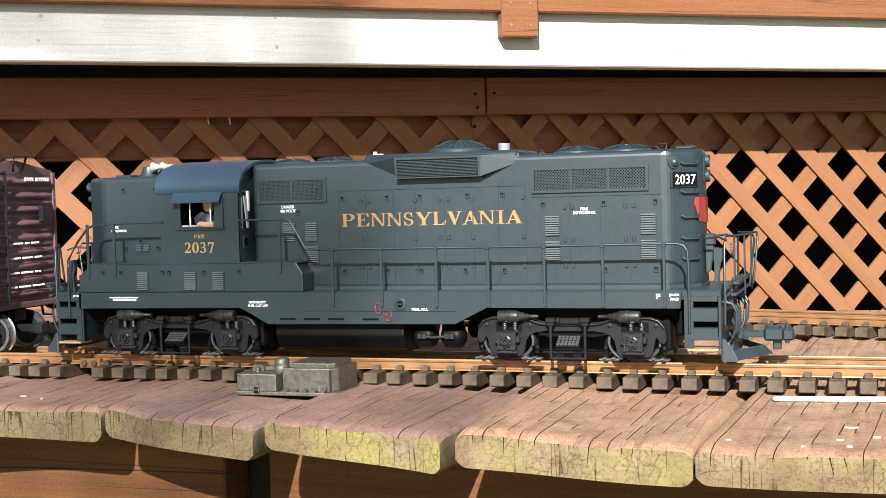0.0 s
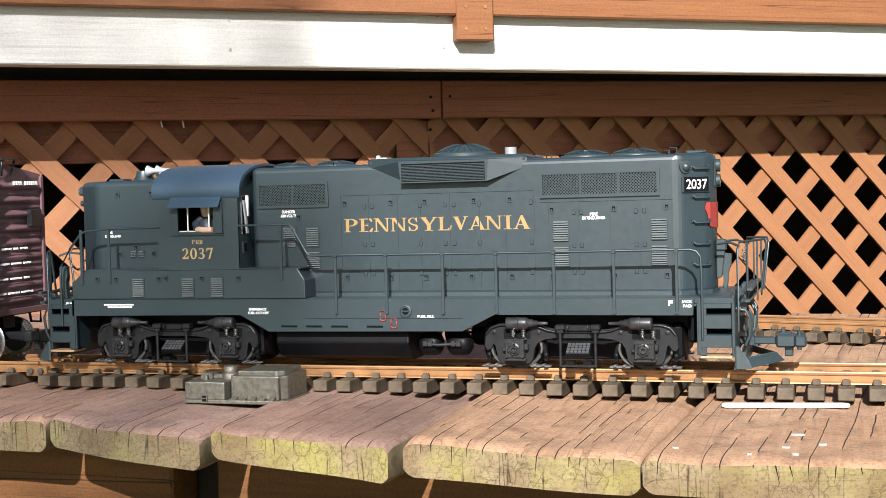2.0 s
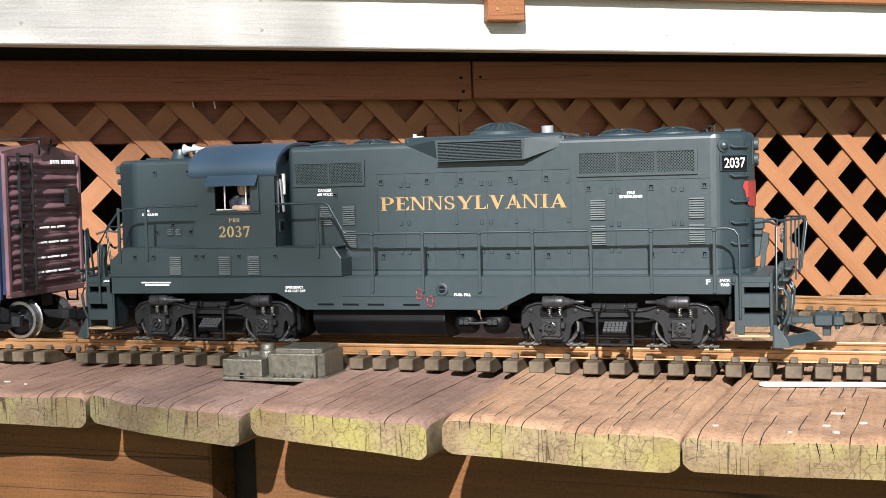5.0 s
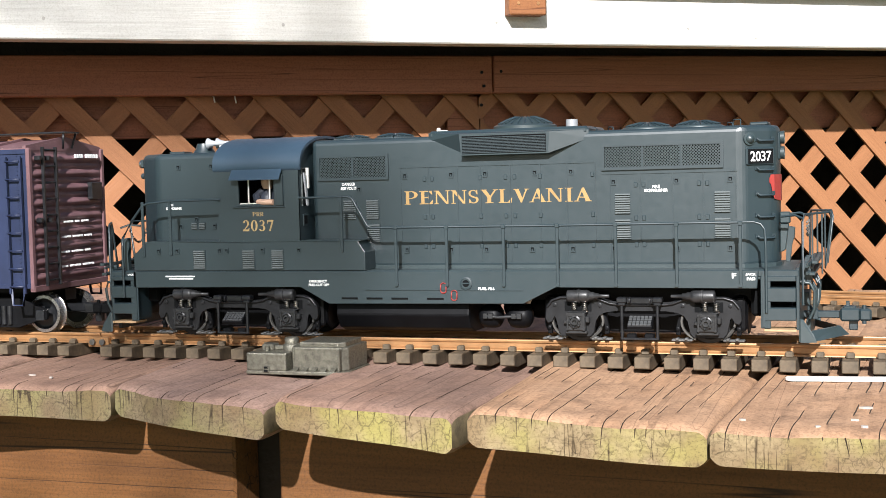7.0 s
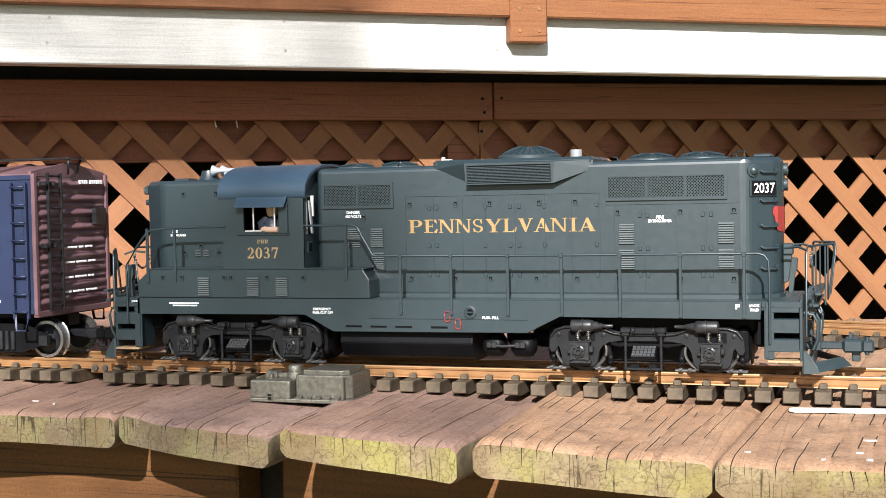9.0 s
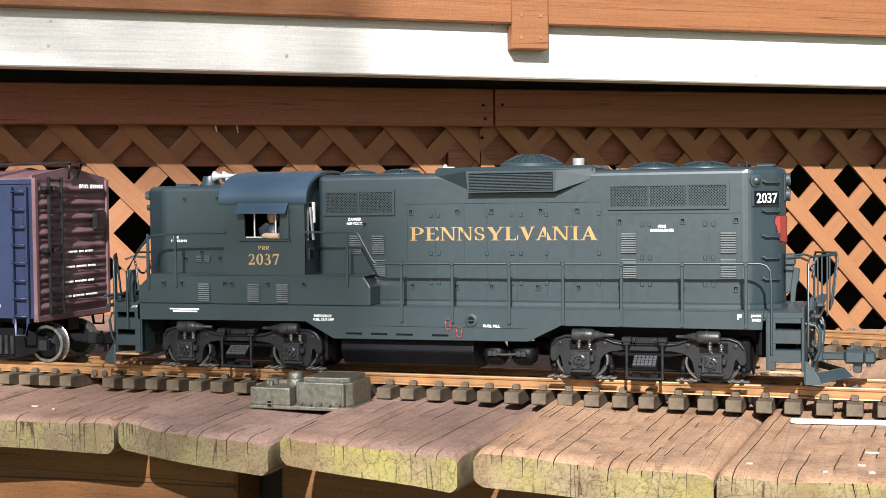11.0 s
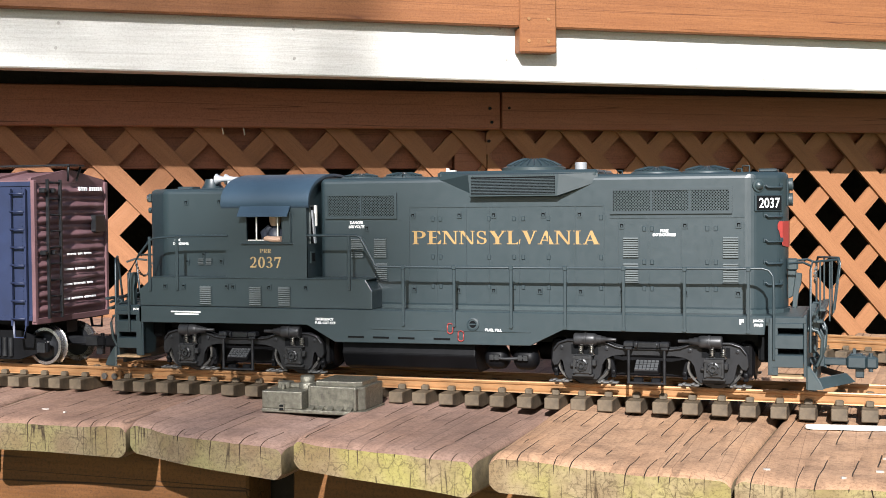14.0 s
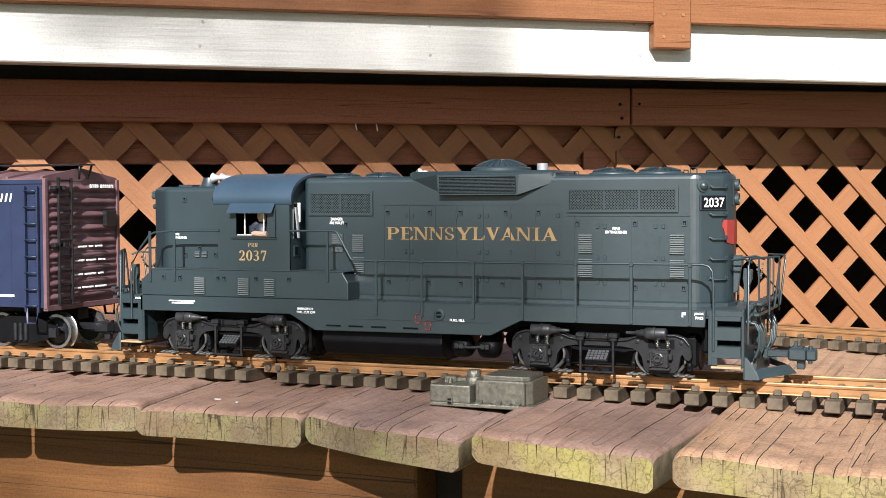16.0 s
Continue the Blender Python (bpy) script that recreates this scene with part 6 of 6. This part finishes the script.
# ---- the boxcar ----
def build_boxcar():
    car = thing("model_boxcar", "navy blue model boxcar with corrugated maroon end coupled behind the locomotive", "model boxcar")
    x1 = -0.3460
    x0 = x1 - 0.425
    y = 0.0540
    zb, zt = 0.0400, 0.1570
    for s in (-1, 1):
        b = bm_new()
        box(b, x0, x1 - 0.003, min(s * y, s * (y - 0.003)), max(s * y, s * (y - 0.003)), zb, zt, 0.0004)
        sd = part("side_wall", b, M_BLUE, car, "navy blue steel side with rivet rows")
        b = bm_new()
        box(b, x0, x1 - 0.003, min(s * (y + 0.001), s * y), max(s * (y + 0.001), s * y), zt - 0.004, zt, 0.0003)
        box(b, x0, x1 - 0.003, min(s * (y + 0.001), s * y), max(s * (y + 0.001), s * y), zb, zb + 0.004, 0.0003)
        part("side_trim", b, M_BLUE, sd)
        for k in range(8):
            x = x1 - 0.012 - k * 0.0275
            b = bm_new()
            for j in range(34):
                z = zb + 0.006 + j * 0.0032
                lathe(b, [(0.0006, s * 0.0), (0.0004, s * 0.0005)], (x, s * y, z), "y", 5)
            tagged(part("rivet_row", b, M_BLUE, sd), kind="stuff")
        # side ladder
        b = bm_new()
        for x in (x1 - 0.0068, x1 - 0.0210):
            box(b, x - 0.0009, x + 0.0009, s * (y + 0.003) - 0.001, s * (y + 0.003) + 0.001, zb - 0.004, zt - 0.006)
        ld = part("side_ladder", b, M_BLUE, sd, "navy blue side ladder")
        for k in range(8):
            b = bm_new()
            z = zb + 0.002 + k * 0.0150
            sweep(b, [(x1 - 0.0068, s * (y + 0.0042), z), (x1 - 0.0210, s * (y + 0.0042), z)], 0.0009, 5)
            part("rung", b, M_BLUE, ld)
        b = bm_new()
        sweep(b, [(x1 - 0.021, s * (y + 0.002), zb), (x1 - 0.0190, s * (y + 0.003), 0.0260), (x1 - 0.0090, s * (y + 0.003), 0.0260), (x1 - 0.0080, s * (y + 0.002), zb)], 0.0014, 5)
        part("stirrup_step", b, M_BLUE, sd)
        bars(sd, x1 - 0.062, x1 - 0.0365, zb + 0.0105, s * (y + 0.0004), 1, 0.0022)
        b = bm_new()
        for k in range(7):
            x = x1 - 0.0395 - 0.0052 * k
            prism(b, [(x - 0.0011, zt - 0.020), (x + 0.0008, zt - 0.020), (x + 0.0027, zt - 0.0125), (x + 0.0008, zt - 0.0125)], "y", s * (y + 0.0004) - 0.0002, s * (y + 0.0004) + 0.0002)
        part("printed_bar", b, M_CREAM, sd, "pale slanting printed strokes")
    # corrugated end: waves of pressed ribs
    for f, xe in ((1, x1), (-1, x0)):
        b = bm_new()
        n, m = 96, 20
        grid = []
        for i in range(n + 1):
            z = zb + (zt + 0.002 - zb) * i / n
            row = []
            for j in range(m + 1):
                v = j / m
                yy = -y + 2 * y * v
                e = min(v, 1 - v)
                fade = min(1, max(0, (e - 0.015) / 0.06))
                ph = (z - zb - 0.006) / 0.0125
                rib = max(0, math.sin(2 * math.pi * ph)) ** 0.7 if 0.0 < ph < 8.6 else 0
                small = 0.45 * max(0, -math.sin(2 * math.pi * ph)) ** 3 * (0.4 + 0.6 * abs(2 * v - 1)) if 0.0 < ph < 8.6 else 0
                row.append(b.verts.new((xe + f * (0.0042 * (rib * (0.75 + 0.25 * math.sin(6.3 * v * 2)) + small) * fade - 0.0015), yy, z)))
            grid.append(row)
        for i in range(n):
            for j in range(m):
                fc = b.faces.new((grid[i][j], grid[i][j + 1], grid[i + 1][j + 1], grid[i + 1][j]))
                fc.smooth = True
        peak = [b.verts.new((xe - f * 0.0015, 0, zt + 0.010))]
        top = grid[n]
        for j in range(m):
            b.faces.new((top[j], top[j + 1], peak[0]))
        en = part("end_wall", b, M_MAROON, car, "maroon corrugated pressed-steel end wall")
        b = bm_new()
        for s in (-1, 1):
            box(b, min(xe - f * 0.0028, xe + f * 0.0008), max(xe - f * 0.0028, xe + f * 0.0008), min(s * (y + 0.0010), s * (y - 0.003)), max(s * (y + 0.0010), s * (y - 0.003)), zb - 0.001, zt + 0.001, 0.0004)
        box(b, min(xe - f * 0.004, xe + f * 0.001), max(xe - f * 0.004, xe + f * 0.001), -y, y, zb - 0.003, zb + 0.002, 0.0004)
        part("corner_post", b, M_MAROON, en)
        if f < 0:
            continue
        xo = xe + 0.0036
        b = bm_new()
        for yy in (-0.0400, -0.0220):
            box(b, xo - 0.0013, xo + 0.0013, yy - 0.0011, yy + 0.0011, zb + 0.001, zt + 0.002, 0.0003)
        ld = part("end_ladder", b, M_BLACK2, en, "black end ladder")
        for k in range(9):
            b = bm_new()
            z = zb + 0.006 + k * 0.0138
            sweep(b, [(xo, -0.0400, z), (xo, -0.0220, z)], 0.0009, 5)
            part("rung", b, M_BLACK2, ld)
        b = bm_new()
        box(b, xe, xe + 0.0050, 0.0280, 0.0450, 0.1130, 0.1285, 0.0008)
        part("brake_step", b, M_BLACK2, en, "dark end placard board")
        for z in (0.1495, 0.0970):
            b = bm_new()
            box(b, xe, xe + 0.0060, -0.0480, -0.0440, z - 0.002, z + 0.002, 0.0006)
            box(b, xe, xe + 0.0060, -0.0350, -0.0310, z - 0.002, z + 0.002, 0.0006)
            part("ladder_bracket", b, M_BLACK2, en)
        def end_bar(ya, yb, z, h, gap, seed):
            """A row of unreadable print: small upright bars grouped like words."""
            rnd = random.Random(seed)
            b = bm_new()
            yy, left = ya, rnd.randint(3, 7)
            while yy < yb:
                w = h * rnd.uniform(0.45, 0.75)
                box(b, xe + 0.0016, xe + 0.0032, yy, yy + w, z - h / 2, z + h / 2)
                yy += w + gap
                left -= 1
                if left == 0:
                    yy += gap * 3
                    left = rnd.randint(3, 8)
            part("printed_bar", b, M_WHITE, en, "small white printed line")
        end_bar(0.0080, 0.0440, 0.1515, 0.0032, 0.0013, 1)
        for k, (ya, yb, z) in enumerate(((-0.0120, 0.0240, 0.0945), (-0.0150, 0.0280, 0.0815), (-0.0170, 0.0280, 0.0685), (-0.0190, 0.0300, 0.0560))):
            end_bar(ya, yb, z, 0.0016, 0.0011, 10 + k)
    # roof with running board
    b = bm_new()
    prism(b, [(-y, zt - 0.001), (y, zt - 0.001), (y, zt + 0.001), (0.0, zt + 0.0095), (-y, zt + 0.001)], "x", x0, x1 - 0.0012)
    rf = part("roof", b, M_MAROON, car, "maroon peaked roof")
    for k in range(11):
        x = x1 - 0.004 - k * 0.0395
        b = bm_new()
        for s in (-1, 1):
            prism(b, [(s * y, zt + 0.001), (s * y, zt + 0.0030), (0.0, zt + 0.0115), (0.0, zt + 0.0095)], "x", x - 0.0015, x + 0.0015)
        part("roof_rib", b, M_MAROON, rf)
    b = bm_new()
    for yy in (-0.008, 0.0, 0.008):
        box(b, x0 - 0.004, x1 + 0.006, yy - 0.0036, yy + 0.0036, zt + 0.0140, zt + 0.0155, 0.0003)
    rb = part("running_board", b, M_BLACK2, rf, "dark roof running board")
    for yy in (-0.009, 0.009):
        b = bm_new()
        sweep(b, [(x1 + 0.0035, yy, zt + 0.0140), (x1 + 0.0008, yy * 0.7, zt + 0.0010)], 0.0011, 5)
        part("bracket", b, M_BLACK2, rb)
    # floor and trucks
    b = bm_new()
    box(b, x0, x1 - 0.002, -0.046, 0.046, zb - 0.004, zb + 0.001)
    box(b, x0 + 0.01, x1 - 0.002, -0.008, 0.008, 0.0260, zb)
    part("floor", b, M_BLACK, car)
    for xc in (x1 - 0.0425, x0 + 0.0425):
        b = bm_new()
        box(b, -0.010, 0.010, -0.034, 0.034, 0.014, 0.026, 0.001)
        tr = part("truck", b, M_BLACK, car, "black freight truck with bright wheels", pose(xc, 0, 0))
        for s in (-1, 1):
            b = bm_new()
            ya, yb = min(s * 0.0385, s * 0.0345), max(s * 0.0385, s * 0.0345)
            prism(b, [(-0.0420, 0.0120), (-0.0420, 0.0210), (-0.0330, 0.0235), (-0.0150, 0.0310), (0.0150, 0.0310), (0.0330, 0.0235), (0.0420, 0.0210), (0.0420, 0.0120), (0.0330, 0.0120), (0.0140, 0.0050), (-0.0140, 0.0050), (-0.0330, 0.0120)], "y", ya, yb, 0.0006, 1)
            part("side_frame", b, M_BLACK, tr)
            for x in (-0.006, 0.0, 0.006):
                b = bm_new()
                lathe(b, [(0.0022, 0.008), (0.0022, 0.024)], (x, s * 0.0392, 0), "z", 8)
                part("spring", b, M_BLACK2, tr)
            for x in (-0.0370, 0.0370):
                b = bm_new()
                box(b, x - 0.004, x + 0.004, min(s * 0.0345, s * 0.041), max(s * 0.0345, s * 0.041), 0.0115, 0.0205, 0.0006)
                part("journal_box", b, M_BLACK2, tr)
        ws = None
        for dx in (-0.0320, 0.0320):
            if ws is None:
                wb = wheelset_bm(0.0160)
                for q in wb.faces:
                    c = q.calc_center_median()
                    q.material_index = 0 if math.hypot(c.x, c.z) > 0.0132 else 1
                ws = part("wheelset", wb, [M_WHEEL, M_BLACK2], tr, "black wheelset with bright turned steel rims")
                ob = ws
            else:
                ob = again(ws, tr, pose(0, 0, 0))
            ob.matrix_basis = pose(dx, 0, 0.0160)
            SPIN.append((ob, dx, 0.0160))
    b = bm_new()
    box(b, x1 - 0.030, x1 + 0.024, -0.0040, 0.0040, 0.0160, 0.0225, 0.0006)
    box(b, x1 + 0.016, x1 + 0.040, -0.0075, 0.0085, 0.0145, 0.0240, 0.0012)
    box(b, x1 + 0.024, x1 + 0.030, -0.003, 0.003, 0.0070, 0.0150, 0.0006)
    part("coupler", b, M_BLACK2, car, "black knuckle coupler")
    return car


M_WHEEL = plain("turned_wheel", (0.36, 0.345, 0.33), 0.28, 0.9, 0.25, 90, 0.05, 0.0001)


# ---- switch machine and stick ----
def switch_machine():
    sm = thing("switch_machine", "weathered grey-brown track switch motor box beside the track", "switch machine")
    z = DECK_Z
    b = bm_new()
    prism(b, [(-0.1265, -0.1005), (-0.0515, -0.1005), (-0.0455, -0.0920), (-0.0455, -0.0520), (-0.1265, -0.0520)], "z", z + 0.0004, z + 0.0032, 0.0006, 2)
    part("base_plate", b, M_BOX, sm)
    b = bm_new()
    box(b, -0.1262, -0.0935, -0.1000, -0.0525, z + 0.0030, z + 0.0165, 0.0010, 2)
    part("case", b, M_BOX, sm)
    b = bm_new()
    prism(b, [(-0.0890, -0.0950), (-0.0530, -0.0950), (-0.0470, -0.0890), (-0.0470, -0.0530), (-0.0930, -0.0530), (-0.0930, -0.0900), (-0.0890, -0.0900)], "z", z + 0.0030, z + 0.0205, 0.0009, 2)
    part("raised_cover", b, M_BOX, sm)
    b = bm_new()
    prism(b, [(-0.0860, -0.0915), (-0.0550, -0.0915), (-0.0500, -0.0870), (-0.0500, -0.0560), (-0.0860, -0.0560)], "z", z + 0.0200, z + 0.0240, 0.0008, 2)
    part("lid", b, M_BOX, sm)
    for k in range(5):
        b = bm_new()
        x = -0.0870 + k * 0.0076
        prism(b, [(-0.0998, z + 0.0028), (-0.0998, z + 0.0036), (-0.0945, z + 0.0062), (-0.0945, z + 0.0028)], "x", x - 0.0022, x + 0.0022)
        part("rib", b, M_BOX, sm)
    b = bm_new()
    box(b, -0.1115, -0.1070, -0.1018, -0.1000, z + 0.0020, z + 0.0070, 0.0004)
    part("clip", b, M_BOX, sm)
    for dz in (0.0034, 0.0058):
        # Near-black block stands for the shade inside a slot.
        b = bm_new()
        box(b, -0.1108, -0.1077, -0.1022, -0.1016, z + dz - 0.0008, z + dz + 0.0008)
        part("clip_slot", b, M_DARK, sm, "near-black mark for a shaded slot in the clip")
    b = bm_new()
    box(b, -0.0528, -0.0508, -0.0985, -0.0940, z + 0.003, z + 0.0200, 0.0006)
    part("rib", b, M_BOX, sm)
    b = bm_new()
    lathe(b, [(0.0066, 0), (0.0068, 0.0042), (0.0054, 0.0050), (0.0056, 0.0085), (0.0046, 0.0098), (0.0, 0.0102)], (-0.0975, -0.0800, z + 0.0165), "z", 18)
    part("knob", b, M_BOX, sm, "round lever post")
    b = bm_new()
    box(b, -0.1150, -0.0955, -0.0825, -0.0775, z + 0.0165, z + 0.0200, 0.0006)
    box(b, -0.1200, -0.1105, -0.0860, -0.0750, z + 0.0160, z + 0.0212, 0.0008)
    lathe(b, [(0.0018, 0), (0.0018, 0.0040)], (-0.1140, -0.0885, z + 0.0160), "z", 10)
    part("throw_bar", b, M_BOX, sm)
    return sm


def craft_stick():
    b = bm_new()
    n = 10
    pts = []
    L, w = 0.0850, 0.0042
    for k in range(n + 1):
        a = -math.pi / 2 + math.pi * k / n
        pts.append((L / 2 - w + w * math.cos(a), w * math.sin(a)))
    for k in range(n + 1):
        a = math.pi / 2 + math.pi * k / n
        pts.append((-L / 2 + w + w * math.cos(a), w * math.sin(a)))
    prism(b, pts, "z", 0.0, 0.0022, 0.0003, 1)
    solid("wooden_stick", b, M_CREAM, "pale flat wooden stick lying on a deck board", "stick", m=pose(0.3070, -0.0612, DECK_Z + 0.0004, 0, 0, 7))


def flake(x, y, r, k):
    b = bm_new()
    rnd = random.Random(k)
    n = 7
    rs = [r * rnd.uniform(0.5, 1.1) for i in range(n)]
    prism(b, [(q * math.cos(2 * math.pi * i / n), q * math.sin(2 * math.pi * i / n)) for i, q in enumerate(rs)], "z", -0.0010, 0.0003)
    for v in b.verts:
        v.co.x *= 1.7
    solid("paint_flake", b, M_FLAKE, "tiny pale flake on the weathered deck boards", "debris", "pale flakes", m=pose(x, y, DECK_Z + 0.0004))


locomotive = build_loco()
boxcar = build_boxcar()
switch_machine()
craft_stick()
FLAKES = [(-0.2950, -0.1310, 0.0020), (-0.2720, -0.1390, 0.0011), (0.3180, -0.1610, 0.0024), (0.3130, -0.2020, 0.0018), (0.3180, -0.2200, 0.0020), (0.2510, -0.2130, 0.0013), (0.2930, -0.2250, 0.0012), (0.3330, -0.1900, 0.0018)]
for _k, (_x, _y, _r) in enumerate(FLAKES):
    flake(_x, _y, _r, _k)


# ---- unseen tree, added to shade the left of the deck and train ----
def shade_tree():
    rnd = random.Random(11)
    away = -SUN_WAY
    e1 = Vector((-SUN_WAY.y, SUN_WAY.x, 0)).normalized() * -1
    e2 = e1.cross(away).normalized()
    if e2.z < 0:
        e2 = -e2
    far = 8.5
    tree = thing("tree", "unseen leafy green tree added between the sun and the deck for shade", "tree")
    hub = away * far + e1 * -1.5
    foot = Vector((hub.x, hub.y, -0.95))
    b = bm_new()
    sweep(b, [foot + Vector((0.03 * k * (-1) ** k, 0.02 * k, (hub.z + 1.2) * k / 6)) for k in range(7)], 0.13, 10)
    part("trunk", b, M_BEAM, tree)
    b = bm_new()
    for k in range(9):
        d = e1 * rnd.uniform(-1.1, 1.0) + e2 * rnd.uniform(-0.9, 1.1) + away * rnd.uniform(-0.4, 0.4)
        sweep(b, [hub + Vector((0, 0, -0.4)), hub + d * 0.5 + Vector((0, 0, 0.1)), hub + d], 0.02, 5)
    part("limbs", b, M_BEAM, tree)
    verts, faces = [], []
    for k in range(5600):
        s, v = rnd.uniform(-3.0, 0.30), rnd.uniform(-1.3, 1.4)
        small = 1.0
        # Smaller leaves laid out to dim the left of the fascia.
        if k % 5 == 2:
            small = 0.56
            s, v = -1.0 + 0.84 * ((k // 5 * 0.618034) % 1) + rnd.uniform(-0.02, 0.02), 0.56 + 0.44 * (k + 0.5) / 5600
        elif -1.0 < s and 0.56 < v < 1.0:
            continue
        edge, fade = (-0.20, 0.10) if v > 0.56 else (-1.1, 0.5) if v > -0.03 else (-0.32, 0.4)
        if s > edge and rnd.random() < (s - edge) / fade:
            continue
        p = away * (far + rnd.uniform(-0.6, 0.6)) + e1 * s + e2 * v
        q = Euler((rnd.uniform(0, 6.3), rnd.uniform(0, 6.3), rnd.uniform(0, 6.3))).to_matrix()
        L, w = rnd.uniform(0.05, 0.085), rnd.uniform(0.022, 0.035)
        L, w = L * small, w * small
        # Leaf cluster placed to shade the locomotive's cab.
        if k % 56 == 0:
            p = away * (far - 0.3 + rnd.uniform(-0.3, 0.3)) + e1 * (-0.33 + 0.29 * ((k // 56 * 0.618034) % 1)) + e2 * (-0.03 + 0.15 * k / 5600)
            L, w = L * 0.62, w * 0.62
        i = len(verts)
        verts += [p + q @ Vector(v) for v in ((-L / 2, 0, 0), (0, -w, 0.006), (L / 2, 0, 0), (0, w, 0.006))]
        faces += [(i, i + 1, i + 2), (i, i + 2, i + 3)]
    me = bpy.data.meshes.new("crown")
    me.from_pydata(verts, [], faces)
    me.materials.append(M_LEAF)
    cr = new("crown", me)
    cr.parent = tree
    tagged(cr, kind="stuff")


M_LEAF = plain("green_leaf", (0.06, 0.10, 0.03), 0.6, 0, 0.3, 3, 0)
shade_tree()

# ---- what moves ----
TRAVEL = [(0.0, -0.0442), (0.25, -0.0268), (0.5, -0.0122), (0.75, -0.0036), (1.0, -0.0004), (1.2, 0.0), (13.4, 0.0), (13.6, -0.0008), (14.0, -0.0086), (14.5, -0.0310), (15.0, -0.0720), (15.5, -0.1197), (16.0, -0.1721)]
SLACK = [(0.0, 0.0), (13.5, 0.0), (14.2, -0.004), (15.0, -0.006), (16.0, -0.006)]


def along(table, t):
    """A smooth curve through a table of (seconds, metres)."""
    ts, vs = [p[0] for p in table], [p[1] for p in table]
    i = max(0, min(len(ts) - 2, sum(1 for q in ts if q <= t) - 1))
    def slope(k):
        if k in (0, len(ts) - 1):
            a, c = (0, 1) if k == 0 else (-2, -1)
            return (vs[c] - vs[a]) / (ts[c] - ts[a])
        d0, d1 = (vs[k] - vs[k - 1]) / (ts[k] - ts[k - 1]), (vs[k + 1] - vs[k]) / (ts[k + 1] - ts[k])
        return 0.0 if d0 * d1 <= 0 else 2 * d0 * d1 / (d0 + d1)
    h = ts[i + 1] - ts[i]
    f = (t - ts[i]) / h
    a, c = slope(i) * h, slope(i + 1) * h
    return (2 * f**3 - 3 * f**2 + 1) * vs[i] + (f**3 - 2 * f**2 + f) * a + (-2 * f**3 + 3 * f**2) * vs[i + 1] + (f**3 - f**2) * c


def motions():
    times = [k / 10 for k in range(0, 14)] + [7.0] + [k / 10 for k in range(134, 161)]
    walk(locomotive, [(t, pose(along(TRAVEL, t), 0, 0)) for t in times])
    walk(boxcar, [(t, pose(along(TRAVEL, t) + along(SLACK, t), 0, 0)) for t in times])
    for ob, dx, r in SPIN:
        own = ob.parent.parent == boxcar
        walk(ob, [(t, pose(dx, 0, r, 0, math.degrees((along(TRAVEL, t) + (along(SLACK, t) if own else 0)) / r), 0)) for t in times])


motions()
